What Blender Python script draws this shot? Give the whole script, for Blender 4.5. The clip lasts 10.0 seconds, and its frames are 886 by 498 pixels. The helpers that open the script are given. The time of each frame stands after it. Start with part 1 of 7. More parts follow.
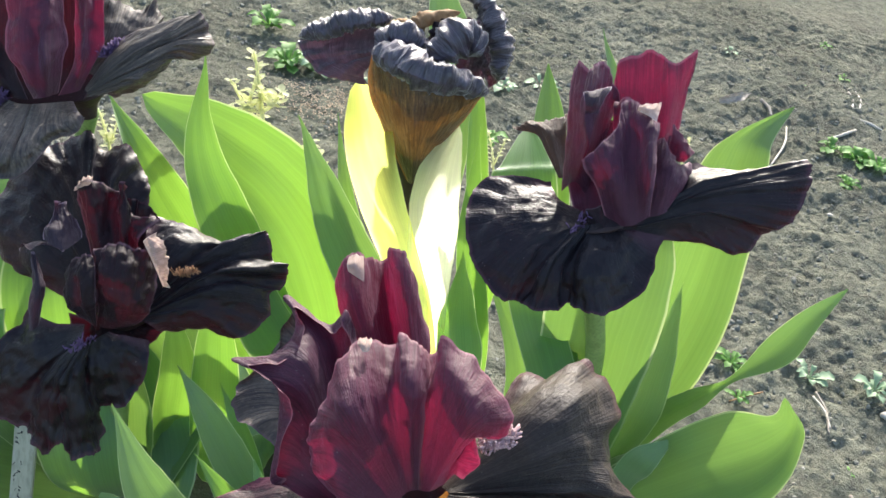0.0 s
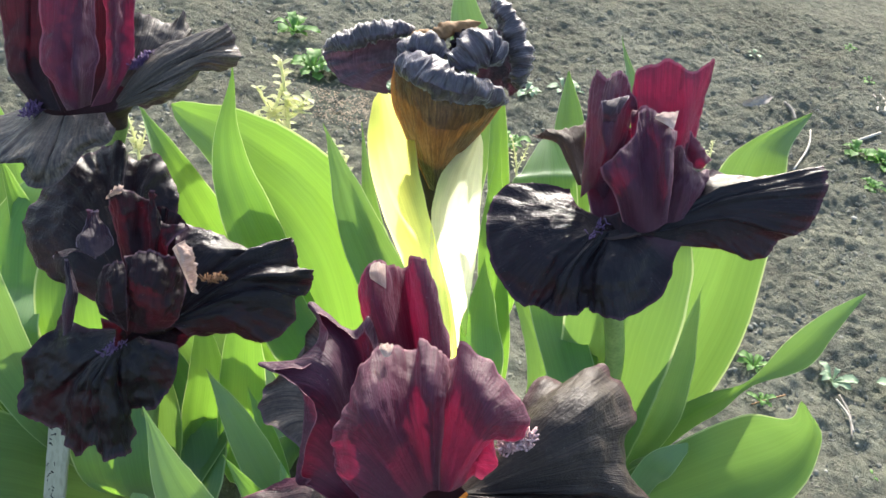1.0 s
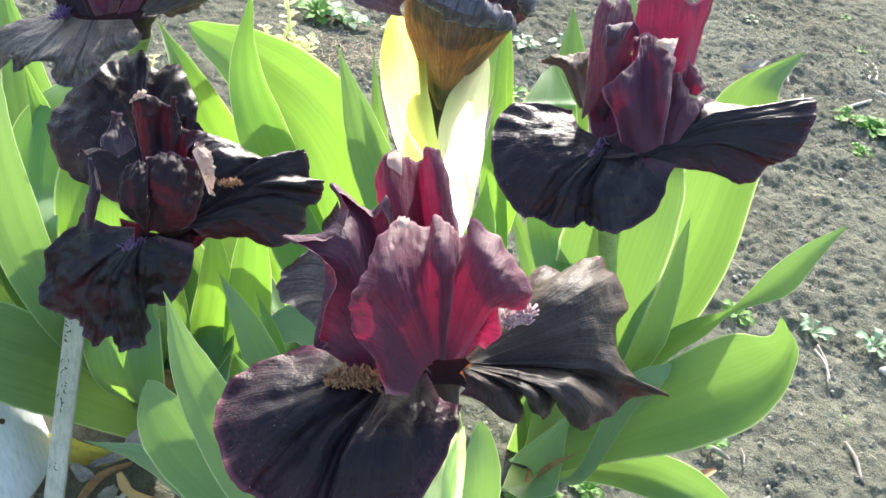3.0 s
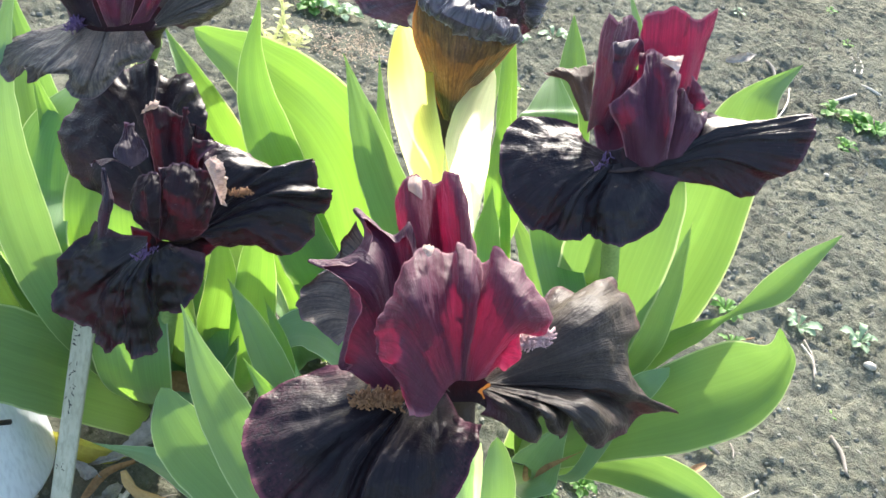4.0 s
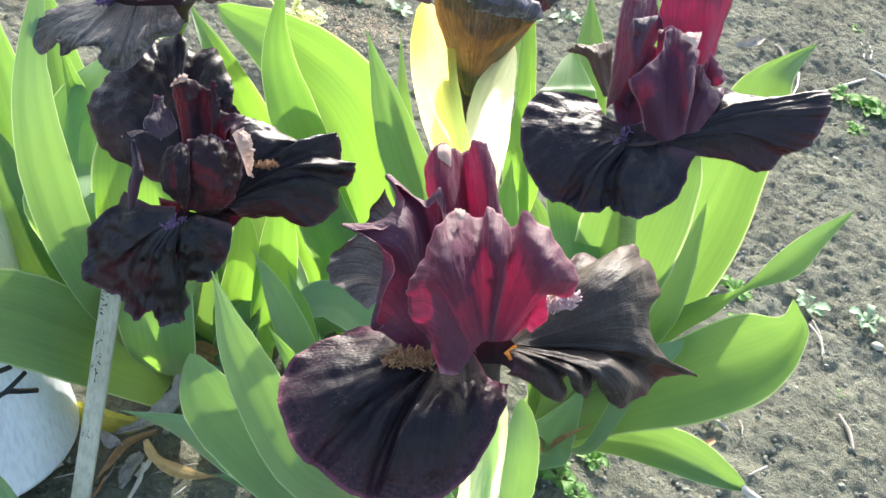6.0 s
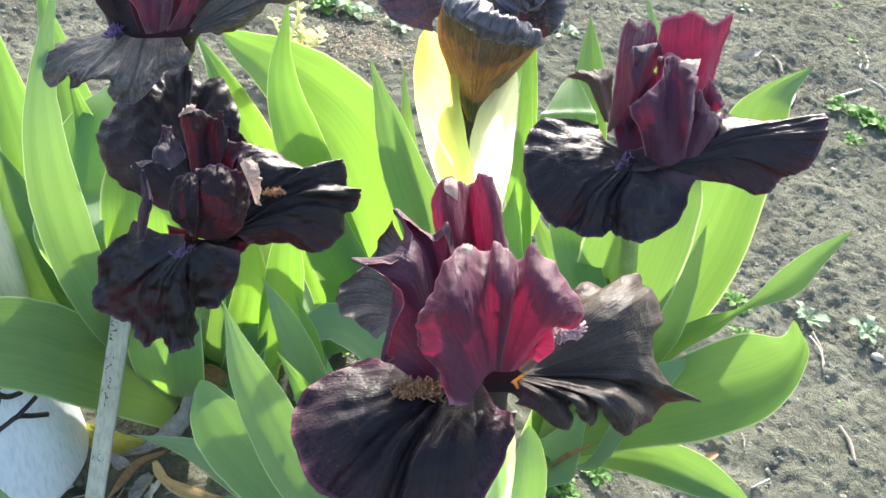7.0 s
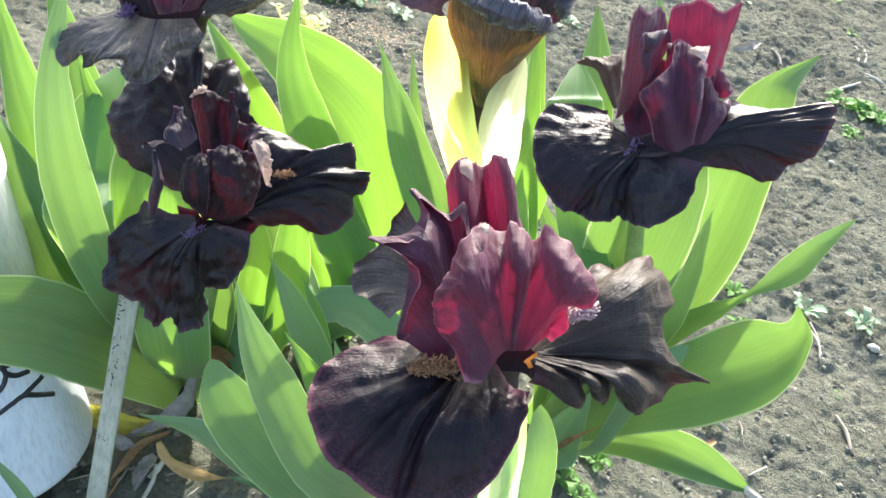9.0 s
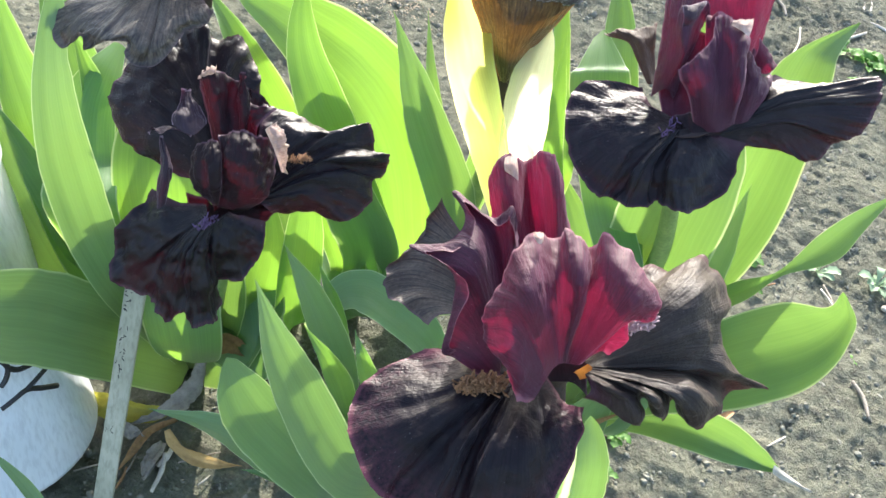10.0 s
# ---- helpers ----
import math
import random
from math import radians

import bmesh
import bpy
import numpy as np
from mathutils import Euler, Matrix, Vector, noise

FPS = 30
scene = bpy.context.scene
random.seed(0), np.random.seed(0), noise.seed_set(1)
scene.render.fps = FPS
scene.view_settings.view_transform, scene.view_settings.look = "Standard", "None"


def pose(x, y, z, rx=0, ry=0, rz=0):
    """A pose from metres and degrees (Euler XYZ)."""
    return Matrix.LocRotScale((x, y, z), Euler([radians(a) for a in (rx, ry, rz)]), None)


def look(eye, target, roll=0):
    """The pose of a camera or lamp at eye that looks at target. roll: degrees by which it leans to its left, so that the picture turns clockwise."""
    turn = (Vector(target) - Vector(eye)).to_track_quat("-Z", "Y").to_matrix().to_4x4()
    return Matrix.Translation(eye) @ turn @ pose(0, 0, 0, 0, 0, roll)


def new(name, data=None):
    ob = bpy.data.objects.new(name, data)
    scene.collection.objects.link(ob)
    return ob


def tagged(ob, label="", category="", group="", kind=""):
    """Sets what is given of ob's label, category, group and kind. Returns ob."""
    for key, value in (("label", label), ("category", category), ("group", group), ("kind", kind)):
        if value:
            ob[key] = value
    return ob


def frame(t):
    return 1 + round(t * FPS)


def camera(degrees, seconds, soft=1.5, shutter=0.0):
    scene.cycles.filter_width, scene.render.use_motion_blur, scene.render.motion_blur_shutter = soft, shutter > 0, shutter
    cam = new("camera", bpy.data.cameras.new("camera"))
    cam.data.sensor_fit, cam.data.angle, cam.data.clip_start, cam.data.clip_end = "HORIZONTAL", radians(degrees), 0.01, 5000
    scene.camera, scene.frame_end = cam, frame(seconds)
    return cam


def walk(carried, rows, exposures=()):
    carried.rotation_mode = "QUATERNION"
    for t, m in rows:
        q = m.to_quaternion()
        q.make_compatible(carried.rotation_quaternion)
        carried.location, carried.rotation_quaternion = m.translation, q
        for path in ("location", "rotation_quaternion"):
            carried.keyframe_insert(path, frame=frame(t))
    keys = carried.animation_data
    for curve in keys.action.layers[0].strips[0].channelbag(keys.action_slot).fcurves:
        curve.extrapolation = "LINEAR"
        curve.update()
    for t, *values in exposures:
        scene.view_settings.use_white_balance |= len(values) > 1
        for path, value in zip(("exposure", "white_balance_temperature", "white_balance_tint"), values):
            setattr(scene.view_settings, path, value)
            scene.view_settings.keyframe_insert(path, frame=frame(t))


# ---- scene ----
cam = camera(45.0, 10.0, 1.5)
PATH = [
    (0, (0.07826, 0.08862, 0.61277), (0.00232, 1.27506, -0.30189), 12.65),
    (0.5, (0.07555, 0.07298, 0.62044), (-0.05074, 1.2494, -0.30157), 12.0),
    (1, (0.08033, 0.08206, 0.62054), (-0.03143, 1.26304, -0.2975), 11.44),
    (1.5, (0.07774, 0.07913, 0.62185), (-0.03272, 1.26197, -0.29396), 11.43),
    (1.7, (0.07513, 0.07243, 0.62188), (-0.02389, 1.23695, -0.31838), 12.63),
    (2, (0.0824, 0.04388, 0.60359), (-0.00594, 1.17609, -0.37636), 14.58),
    (2.5, (0.08912, 0.04741, 0.60938), (-0.01034, 1.20043, -0.34491), 13.53),
    (2.7, (0.08701, 0.04653, 0.6097), (-0.00724, 1.20467, -0.33888), 13.95),
    (3.8, (0.06793, 0.0418, 0.63572), (0.00577, 1.1965, -0.3197), 15.51),
    (4, (0.06473, 0.04278, 0.63012), (0.01827, 1.19066, -0.33436), 15.9),
    (4.5, (0.05949, 0.03016, 0.63077), (0.01639, 1.175, -0.33748), 16.7),
    (5, (0.05998, 0.02804, 0.62868), (0.01875, 1.16773, -0.3457), 16.82),
    (6.5, (0.05713, 0.02683, 0.63436), (0.00955, 1.16241, -0.34452), 15.83),
    (7, (0.05381, 0.02596, 0.64192), (0.00627, 1.16738, -0.33015), 15.6),
    (7.5, (0.05364, 0.01959, 0.64498), (0.00962, 1.16621, -0.32111), 15.99),
    (8, (0.05218, 0.01682, 0.64328), (0.01158, 1.15765, -0.32978), 16.24),
    (8.2, (0.05054, 0.01699, 0.64482), (0.01188, 1.15586, -0.33063), 16.39),
    (8.5, (0.04954, 0.01744, 0.63996), (0.01087, 1.15529, -0.33666), 16.54),
    (9, (0.04712, 0.01852, 0.63971), (0.0142, 1.15508, -0.33865), 16.7),
    (9.5, (0.04387, 0.01843, 0.63879), (0.00559, 1.15441, -0.34003), 16.6),
    (9.8, (0.03302, 0.03444, 0.63296), (0.02991, 1.1447, -0.37565), 17.26),
    (10, (0.02015, 0.0488, 0.63195), (0.0342, 1.13958, -0.39762), 17.51),
]
walk(cam, [(t, look(eye, target, roll)) for t, eye, target, roll in PATH],
     [(0.0, 0.95), (1.5, 0.92), (2.0, 1.04), (2.5, 1.36), (4.0, 1.37), (9.5, 1.41), (10.0, 1.38)])

# ---- daylight: a low sun behind the plants, clear sky ----
SUN_AZIMUTH, SUN_HEIGHT = -4.0, 29.0  # degrees to the right of straight ahead (here a little to the left), and above the horizon
world = bpy.data.worlds.new("sky")
scene.world = world
world.use_nodes = True
sky = world.node_tree.nodes.new("ShaderNodeTexSky")
sky.sky_type = "NISHITA"
sky.sun_disc = False
sky.dust_density = 2.5
sky.sun_elevation = radians(SUN_HEIGHT)
sky.sun_rotation = radians(SUN_AZIMUTH)
background = world.node_tree.nodes["Background"]
background.inputs["Strength"].default_value = 0.24
world.node_tree.links.new(sky.outputs[0], background.inputs["Color"])
sun = new("sun", bpy.data.lights.new("sun", "SUN"))
sun.data.energy, sun.data.angle, sun.data.color = 5.0, radians(0.6), (1.0, 0.95, 0.87)
sun.matrix_world = look(
    (30 * math.sin(radians(SUN_AZIMUTH)), 30 * math.cos(radians(SUN_AZIMUTH)), 30 * math.tan(radians(SUN_HEIGHT))), (0, 0, 0))


# ---- materials ----
class Nodes:
    """A node material under construction."""

    def __init__(self, name):
        self.mat = bpy.data.materials.new(name)
        self.mat.use_nodes = True
        self.tree = self.mat.node_tree
        self.tree.nodes.clear()
        self.out = self.tree.nodes.new("ShaderNodeOutputMaterial")

    def add(self, kind, **values):
        node = self.tree.nodes.new("ShaderNode" + kind)
        if "operation" in values:
            node.operation = values.pop("operation")
        if "data_type" in values:
            node.data_type = values.pop("data_type")
        if "blend_type" in values:
            node.blend_type = values.pop("blend_type")
        for key, value in values.items():
            self.feed(node, key.replace("_", " "), value)
        return node

    def feed(self, node, key, value):
        socket = node.inputs[int(key[1:])] if key[0] == "i" and key[1:].isdigit() else node.inputs[key]
        if isinstance(value, bpy.types.NodeSocket):
            self.tree.links.new(value, socket)
        else:
            socket.default_value = value

    def math(self, operation, a, b=0.0, c=0.0):
        return self.add("Math", operation=operation, i0=a, i1=b, i2=c).outputs[0]

    def mix(self, factor, a, b, blend="MIX"):
        node = self.add("Mix", data_type="RGBA", blend_type=blend, i0=factor, i6=a, i7=b)
        return node.outputs[2]

    def noise(self, vector, scale, detail=3.0, rough=0.55):
        return self.add("TexNoise", Vector=vector, Scale=scale, Detail=detail, Roughness=rough).outputs[0]

    def ramp(self, value, low, high, out_low=0.0, out_high=1.0):
        node = self.add("MapRange", Value=value, From_Min=low, From_Max=high, To_Min=out_low, To_Max=out_high)
        return node.outputs[0]

    def stretch(self, vector, x, y, z=1.0):
        return self.add("Mapping", Vector=vector, Scale=(x, y, z)).outputs[0]

    def bump(self, height, strength, distance):
        return self.add("Bump", Height=height, Strength=strength, Distance=distance).outputs[0]

    def done(self, shader):
        self.tree.links.new(shader, self.out.inputs["Surface"])
        return self.mat


def rgb(r, g, b):
    return (r, g, b, 1.0)


def leaf_material(name, face, through_colour, thin, pale=0.0, vein=0.70):
    """A waxy blade: parallel veins, a clear margin, light that shines through."""
    n = Nodes(name)
    uv = n.add("UVMap").outputs[0]
    across = n.add("SeparateXYZ", i0=uv)
    rand = n.add("ObjectInfo").outputs["Random"]
    veins = n.noise(n.stretch(uv, 34, 0.9), 1.0, 2.0)
    fine = n.noise(n.stretch(uv, 110, 2.5), 1.0, 2.0)
    blotch = n.noise(n.add("TexCoord").outputs["Object"], 45.0, 4.0)
    edge = n.math("ABSOLUTE", n.math("SUBTRACT", across.outputs[0], 0.5))
    margin = n.ramp(edge, 0.474, 0.488)
    low = n.ramp(across.outputs[1], 0.28, 0.0)
    c = n.mix(n.ramp(veins, 0.3, 0.7), rgb(*[v * 0.88 for v in face]), rgb(*[v * 1.10 for v in face]))
    c = n.mix(n.math("MULTIPLY", n.ramp(blotch, 0.45, 0.75), 0.45), c, rgb(face[0] * 1.4, face[1] * 1.15, face[2] * 0.9))
    c = n.mix(n.math("MULTIPLY", rand, 0.35), c, rgb(face[0] * 0.7, face[1] * 0.95, face[2] * 1.3))
    c = n.mix(n.math("MULTIPLY", low, 0.6), c, rgb(0.42, 0.46, 0.14))
    c = n.mix(n.math("MULTIPLY", margin, 0.45), c, rgb(0.55, 0.66, 0.38))
    tr = n.mix(n.ramp(n.math("ADD", n.math("MULTIPLY", veins, 0.65), n.math("MULTIPLY", fine, 0.35)), 0.36, 0.64), rgb(*[v * vein for v in through_colour]), rgb(*[v * 1.06 for v in through_colour]))
    tr = n.mix(n.math("MULTIPLY", margin, 0.6), tr, rgb(0.8, 0.85, 0.45))
    tr = n.mix(n.math("MULTIPLY", n.ramp(blotch, 0.5, 0.8), 0.4), tr, rgb(*[v * 0.75 for v in through_colour]))
    height = n.math("ADD", n.math("MULTIPLY", veins, 0.7), n.math("MULTIPLY", fine, 0.3))
    bump = n.bump(height, 0.15, 0.001)
    skin = n.add("BsdfPrincipled", Base_Color=c, Roughness=0.48, Normal=bump)
    n.feed(skin, "Specular IOR Level", 0.45)
    n.feed(skin, "Sheen Weight", 0.12 + pale)
    n.feed(skin, "Sheen Roughness", 0.5)
    shine = n.add("BsdfTranslucent", Color=tr, Normal=bump)
    return n.done(n.add("MixShader", i0=thin, i1=skin.outputs[0], i2=shine.outputs[0]).outputs[0])


def petal_material(name, face, deep, through_colour, thin, velvet, tint, margin_colour, rough=0.55, veining=60.0, wear=0.0,
                   along=1.6, relief=0.22, clouding=0.5, gloss=0.3, hem=(0.965, 0.985), fringed=0.0):
    """A velvety petal: fine veins that fan out, a napped sheen, a margin in another colour."""
    n = Nodes(name)
    uv = n.add("UVMap").outputs[0]
    across = n.add("SeparateXYZ", i0=uv)
    place = n.add("TexCoord").outputs["Object"]
    veins = n.noise(n.stretch(uv, veining, along), 1.0, 3.0)
    hairs = n.noise(n.stretch(uv, veining * 2.2, along * 3), 1.0, 3.0)
    nap = n.noise(place, 700.0, 4.0)
    cloud = n.noise(place, 60.0, 4.0)
    edge = n.math("ABSOLUTE", n.math("SUBTRACT", across.outputs[0], 0.5))
    margin = n.math("MAXIMUM", n.ramp(edge, 0.465, 0.49), n.ramp(across.outputs[1], *hem))
    fringe = n.math("MULTIPLY", n.math("MAXIMUM", n.ramp(edge, 0.36, 0.5), n.ramp(across.outputs[1], 0.70, 1.0)), n.ramp(nap, 0.36, 0.72))
    c = n.mix(n.ramp(n.math("ADD", n.math("MULTIPLY", veins, 0.6), n.math("MULTIPLY", hairs, 0.4)), 0.38, 0.62), rgb(*deep), rgb(*face))
    c = n.mix(n.math("MULTIPLY", n.ramp(cloud, 0.45, 0.7), 0.6), c, rgb(*deep))
    c = n.mix(n.math("MULTIPLY", n.ramp(nap, 0.42, 0.6), 0.45), c, rgb(*deep))
    c = n.mix(n.math("MULTIPLY", fringe, fringed), c, rgb(*margin_colour))
    c = n.mix(n.math("MULTIPLY", margin, 0.75), c, rgb(*margin_colour))
    if wear:
        c = n.mix(n.math("MULTIPLY", n.ramp(n.noise(place, 130.0, 5.0), 0.6, 0.72), wear), c, rgb(0.30, 0.20, 0.17))
    speck = n.ramp(n.noise(place, 1500.0, 1.0), 0.76, 0.8)
    c = n.mix(n.math("MULTIPLY", speck, 0.5), c, rgb(0.4, 0.36, 0.33))
    tr = n.mix(n.ramp(veins, 0.36, 0.64), rgb(*[v * 0.5 for v in through_colour]), rgb(*through_colour))
    tr = n.mix(n.math("MULTIPLY", n.ramp(cloud, 0.4, 0.75), 0.5), tr, rgb(*[v * 0.4 for v in through_colour]))
    height = n.math("ADD", n.math("MULTIPLY", n.math("ADD", veins, hairs), relief), n.math("MULTIPLY", nap, 0.5))
    height = n.math("ADD", height, n.math("MULTIPLY", cloud, clouding))
    bump = n.bump(height, 0.5, 0.0016)
    skin = n.add("BsdfPrincipled", Base_Color=c, Roughness=rough, Normal=bump)
    n.feed(skin, "Specular IOR Level", gloss)
    n.feed(skin, "Sheen Weight", n.ramp(hairs, 0.3, 0.7, velvet * 0.35, min(1.0, velvet * 1.65)))
    n.feed(skin, "Sheen Roughness", 0.35)
    n.feed(skin, "Sheen Tint", rgb(*tint))
    shine = n.add("BsdfTranslucent", Color=tr, Normal=bump)
    body = n.ramp(across.outputs[1], 0.05, 0.6, thin * 0.2, thin)
    return n.done(n.add("MixShader", i0=body, i1=skin.outputs[0], i2=shine.outputs[0]).outputs[0])


def plain_material(name, low, high, scale, rough=0.7, bump_size=0.001, thin=0.0, stretch=(1, 1, 1)):
    """Two tones mottled at two scales, with relief."""
    n = Nodes(name)
    place = n.stretch(n.add("TexCoord").outputs["Object"], *stretch)
    rand = n.add("ObjectInfo").outputs["Random"]
    big, small = n.noise(place, scale, 4.0), n.noise(place, scale * 7, 3.0)
    c = n.mix(n.ramp(big, 0.32, 0.68), rgb(*low), rgb(*high))
    c = n.mix(n.math("MULTIPLY", n.ramp(small, 0.45, 0.7), 0.5), c, rgb(*[v * 0.6 for v in low]))
    c = n.mix(n.math("MULTIPLY", rand, 0.3), c, rgb(*high))
    height = n.math("ADD", big, n.math("MULTIPLY", small, 0.5))
    skin = n.add("BsdfPrincipled", Base_Color=c, Roughness=rough, Normal=n.bump(height, 0.6, bump_size))
    if not thin:
        return n.done(skin.outputs[0])
    shine = n.add("BsdfTranslucent", Color=c)
    return n.done(n.add("MixShader", i0=thin, i1=skin.outputs[0], i2=shine.outputs[0]).outputs[0])


def soil_material():
    n = Nodes("dry garden soil")
    place = n.add("TexCoord").outputs["Object"]
    broad, clod = n.noise(place, 4.0, 5.0), n.noise(place, 70.0, 6.0, 0.7)
    grain = n.noise(place, 420.0, 4.0, 0.7)
    cell = n.add("TexVoronoi", Vector=place, Scale=75.0).outputs["Distance"]
    c = n.mix(n.ramp(broad, 0.35, 0.65), rgb(0.134, 0.139, 0.100), rgb(0.200, 0.207, 0.154))
    patch = n.noise(place, 11.0, 5.0, 0.6)
    c = n.mix(n.math("MULTIPLY", n.ramp(patch, 0.5, 0.64), 0.45), c, rgb(0.098, 0.097, 0.072))
    c = n.mix(n.math("MULTIPLY", n.ramp(clod, 0.45, 0.62), 0.7), c, rgb(0.090, 0.089, 0.071))
    c = n.mix(n.math("MULTIPLY", n.ramp(grain, 0.5, 0.75), 0.5), c, rgb(0.28, 0.270, 0.226))
    height = n.math("ADD", n.math("MULTIPLY", clod, 1.0), n.math("MULTIPLY", grain, 0.35))
    height = n.math("ADD", height, n.math("MULTIPLY", cell, -0.35))
    skin = n.add("BsdfPrincipled", Base_Color=c, Roughness=0.95, Normal=n.bump(height, 1.0, 0.013))
    n.feed(skin, "Specular IOR Level", 0.1)
    return n.done(skin.outputs[0])


LEAF = leaf_material("iris leaf", (0.112, 0.212, 0.074), (0.26, 0.50, 0.050), 0.39, 0.0, 0.87)
# Dimmer copy of the iris leaf: shade put into its colour and translucency.
LEAF_SHADED = leaf_material("shade-dimmed iris leaf", (0.106, 0.200, 0.080), (0.205, 0.37, 0.058), 0.30, 0.0, 0.90)
LEAF_GREY = leaf_material("grey bloomed iris leaf", (0.140, 0.225, 0.092), (0.27, 0.49, 0.075), 0.22, 0.02, 0.92)
SPATHE_PALE = leaf_material("papery spathe", (0.75, 0.75, 0.52), (1.0, 1.0, 0.74), 0.8, 0.0, 0.92)
SPATHE = leaf_material("yellow-green spathe", (0.58, 0.70, 0.22), (0.92, 1.0, 0.26), 0.9, 0.0, 0.94)
SPATHE_GREEN = leaf_material("pale green spathe", (0.36, 0.47, 0.26), (0.70, 0.90, 0.42), 0.5, 0.0, 0.85)
SEEDLING = plain_material("pale weed leaf", (0.66, 0.70, 0.36), (0.88, 0.88, 0.60), 300.0, 0.6, 0.0005, 0.6)
WEED = plain_material("green weed leaf", (0.11, 0.25, 0.055), (0.20, 0.40, 0.09), 200.0, 0.6, 0.0005, 0.45)
GREY_WEED = plain_material("grey weed leaf", (0.20, 0.31, 0.17), (0.32, 0.44, 0.26), 200.0, 0.6, 0.0005, 0.25)
# The pale margin colour paints in a fine rim highlight.
STANDARD = petal_material("wine red standard", (0.108, 0.031, 0.058), (0.064, 0.018, 0.035), (0.42, 0.014, 0.072), 0.25, 0.22,
                          (0.60, 0.42, 0.56), (0.32, 0.14, 0.17), veining=110.0, relief=0.35)
STANDARD_DARK = petal_material("dark maroon standard", (0.080, 0.022, 0.047), (0.044, 0.013, 0.027), (0.32, 0.012, 0.050), 0.12, 0.18,
                               (0.58, 0.45, 0.58), (0.26, 0.12, 0.15), veining=90.0, relief=0.4)
STANDARD_BLACK = petal_material("blackish standard", (0.020, 0.011, 0.015), (0.010, 0.006, 0.008), (0.22, 0.010, 0.03), 0.10, 0.14,
                                (0.55, 0.46, 0.58), (0.12, 0.07, 0.09), gloss=0.2)
STANDARD_MAUVE = petal_material("dull mauve standard", (0.052, 0.036, 0.050), (0.026, 0.018, 0.026), (0.20, 0.020, 0.05), 0.10, 0.2,
                                (0.62, 0.56, 0.66), (0.30, 0.22, 0.26), gloss=0.2)
FALL = petal_material("black velvet fall", (0.0135, 0.0112, 0.0140), (0.0065, 0.005, 0.007), (0.10, 0.008, 0.02), 0.05, 0.10,
                      (0.60, 0.60, 0.72), (0.06, 0.026, 0.036), 0.30, 120.0, relief=0.35, clouding=0.2, gloss=0.24)
FALL_MAROON = petal_material("black velvet fall, maroon margin", (0.0145, 0.0110, 0.0140), (0.0065, 0.005, 0.007), (0.10, 0.008, 0.02), 0.05, 0.13,
                             (0.60, 0.58, 0.68), (0.13, 0.042, 0.058), 0.38, 120.0, relief=0.25, clouding=0.2, gloss=0.16, fringed=0.5)
# Brown face colour paints in the sheen of sunlit nap on a black fall.
FALL_BROWN_SHEEN = petal_material("black fall, brown sheen in its colour", (0.050, 0.040, 0.031), (0.020, 0.015, 0.014), (0.12, 0.02, 0.02), 0.05, 0.09,
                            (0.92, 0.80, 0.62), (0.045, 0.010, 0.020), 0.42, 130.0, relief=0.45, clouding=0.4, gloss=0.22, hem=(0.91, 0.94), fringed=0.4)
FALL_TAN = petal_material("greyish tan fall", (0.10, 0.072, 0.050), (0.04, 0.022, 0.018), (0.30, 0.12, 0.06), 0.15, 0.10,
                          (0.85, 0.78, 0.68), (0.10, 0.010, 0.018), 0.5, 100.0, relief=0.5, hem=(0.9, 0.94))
# Face lightened to stand in for light on these dark falls.
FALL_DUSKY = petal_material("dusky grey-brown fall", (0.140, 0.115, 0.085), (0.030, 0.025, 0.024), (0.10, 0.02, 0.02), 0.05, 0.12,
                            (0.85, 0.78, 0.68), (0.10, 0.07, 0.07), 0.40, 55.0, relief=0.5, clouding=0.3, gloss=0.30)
# Crests coloured far lighter than creases: silvery highlights painted in, besides the real gloss.
WILTED = petal_material("wilted violet petal", (0.120, 0.098, 0.118), (0.022, 0.016, 0.022), (0.16, 0.02, 0.06), 0.10, 0.5,
                        (0.86, 0.83, 0.88), (0.06, 0.04, 0.06), 0.28, 3.0, along=26.0, relief=1.5, gloss=0.7)
# Orange margin colour paints in the glow of sunlight through the rim.
WILTED_AMBER = petal_material("wilted amber petal base", (0.150, 0.112, 0.046), (0.018, 0.014, 0.008), (0.62, 0.28, 0.04), 0.10, 0.3,
                              (0.8, 0.7, 0.5), (0.62, 0.20, 0.04), 0.45, 44.0, along=5.0, relief=0.6, fringed=0.6)
PAPERY = petal_material("dried petal edge", (0.62, 0.47, 0.40), (0.40, 0.27, 0.22), (0.8, 0.55, 0.46), 0.35, 0.4, (0.9, 0.8, 0.75), (0.5, 0.4, 0.35))
BEARD_BROWN = plain_material("bronze beard", (0.16, 0.07, 0.04), (0.36, 0.19, 0.08), 700.0, 0.7)
BEARD_VIOLET = plain_material("violet beard", (0.06, 0.03, 0.09), (0.20, 0.12, 0.26), 700.0, 0.7)
BEARD_PINK = plain_material("pale pink beard", (0.45, 0.25, 0.30), (0.72, 0.52, 0.48), 700.0, 0.7)
THROAT = plain_material("orange throat", (0.20, 0.070, 0.014), (0.38, 0.15, 0.03), 200.0, 0.5, 0.0005, 0.2)
TUBE = plain_material("dark maroon perianth tube", (0.020, 0.009, 0.010), (0.040, 0.018, 0.015), 200.0, 0.6)
STEM = plain_material("green stem", (0.16, 0.26, 0.07), (0.28, 0.38, 0.12), 90.0, 0.5, 0.0005)
DRY_LEAF = plain_material("brown dead leaf", (0.20, 0.105, 0.045), (0.40, 0.24, 0.11), 60.0, 0.75, 0.001, 0.2)
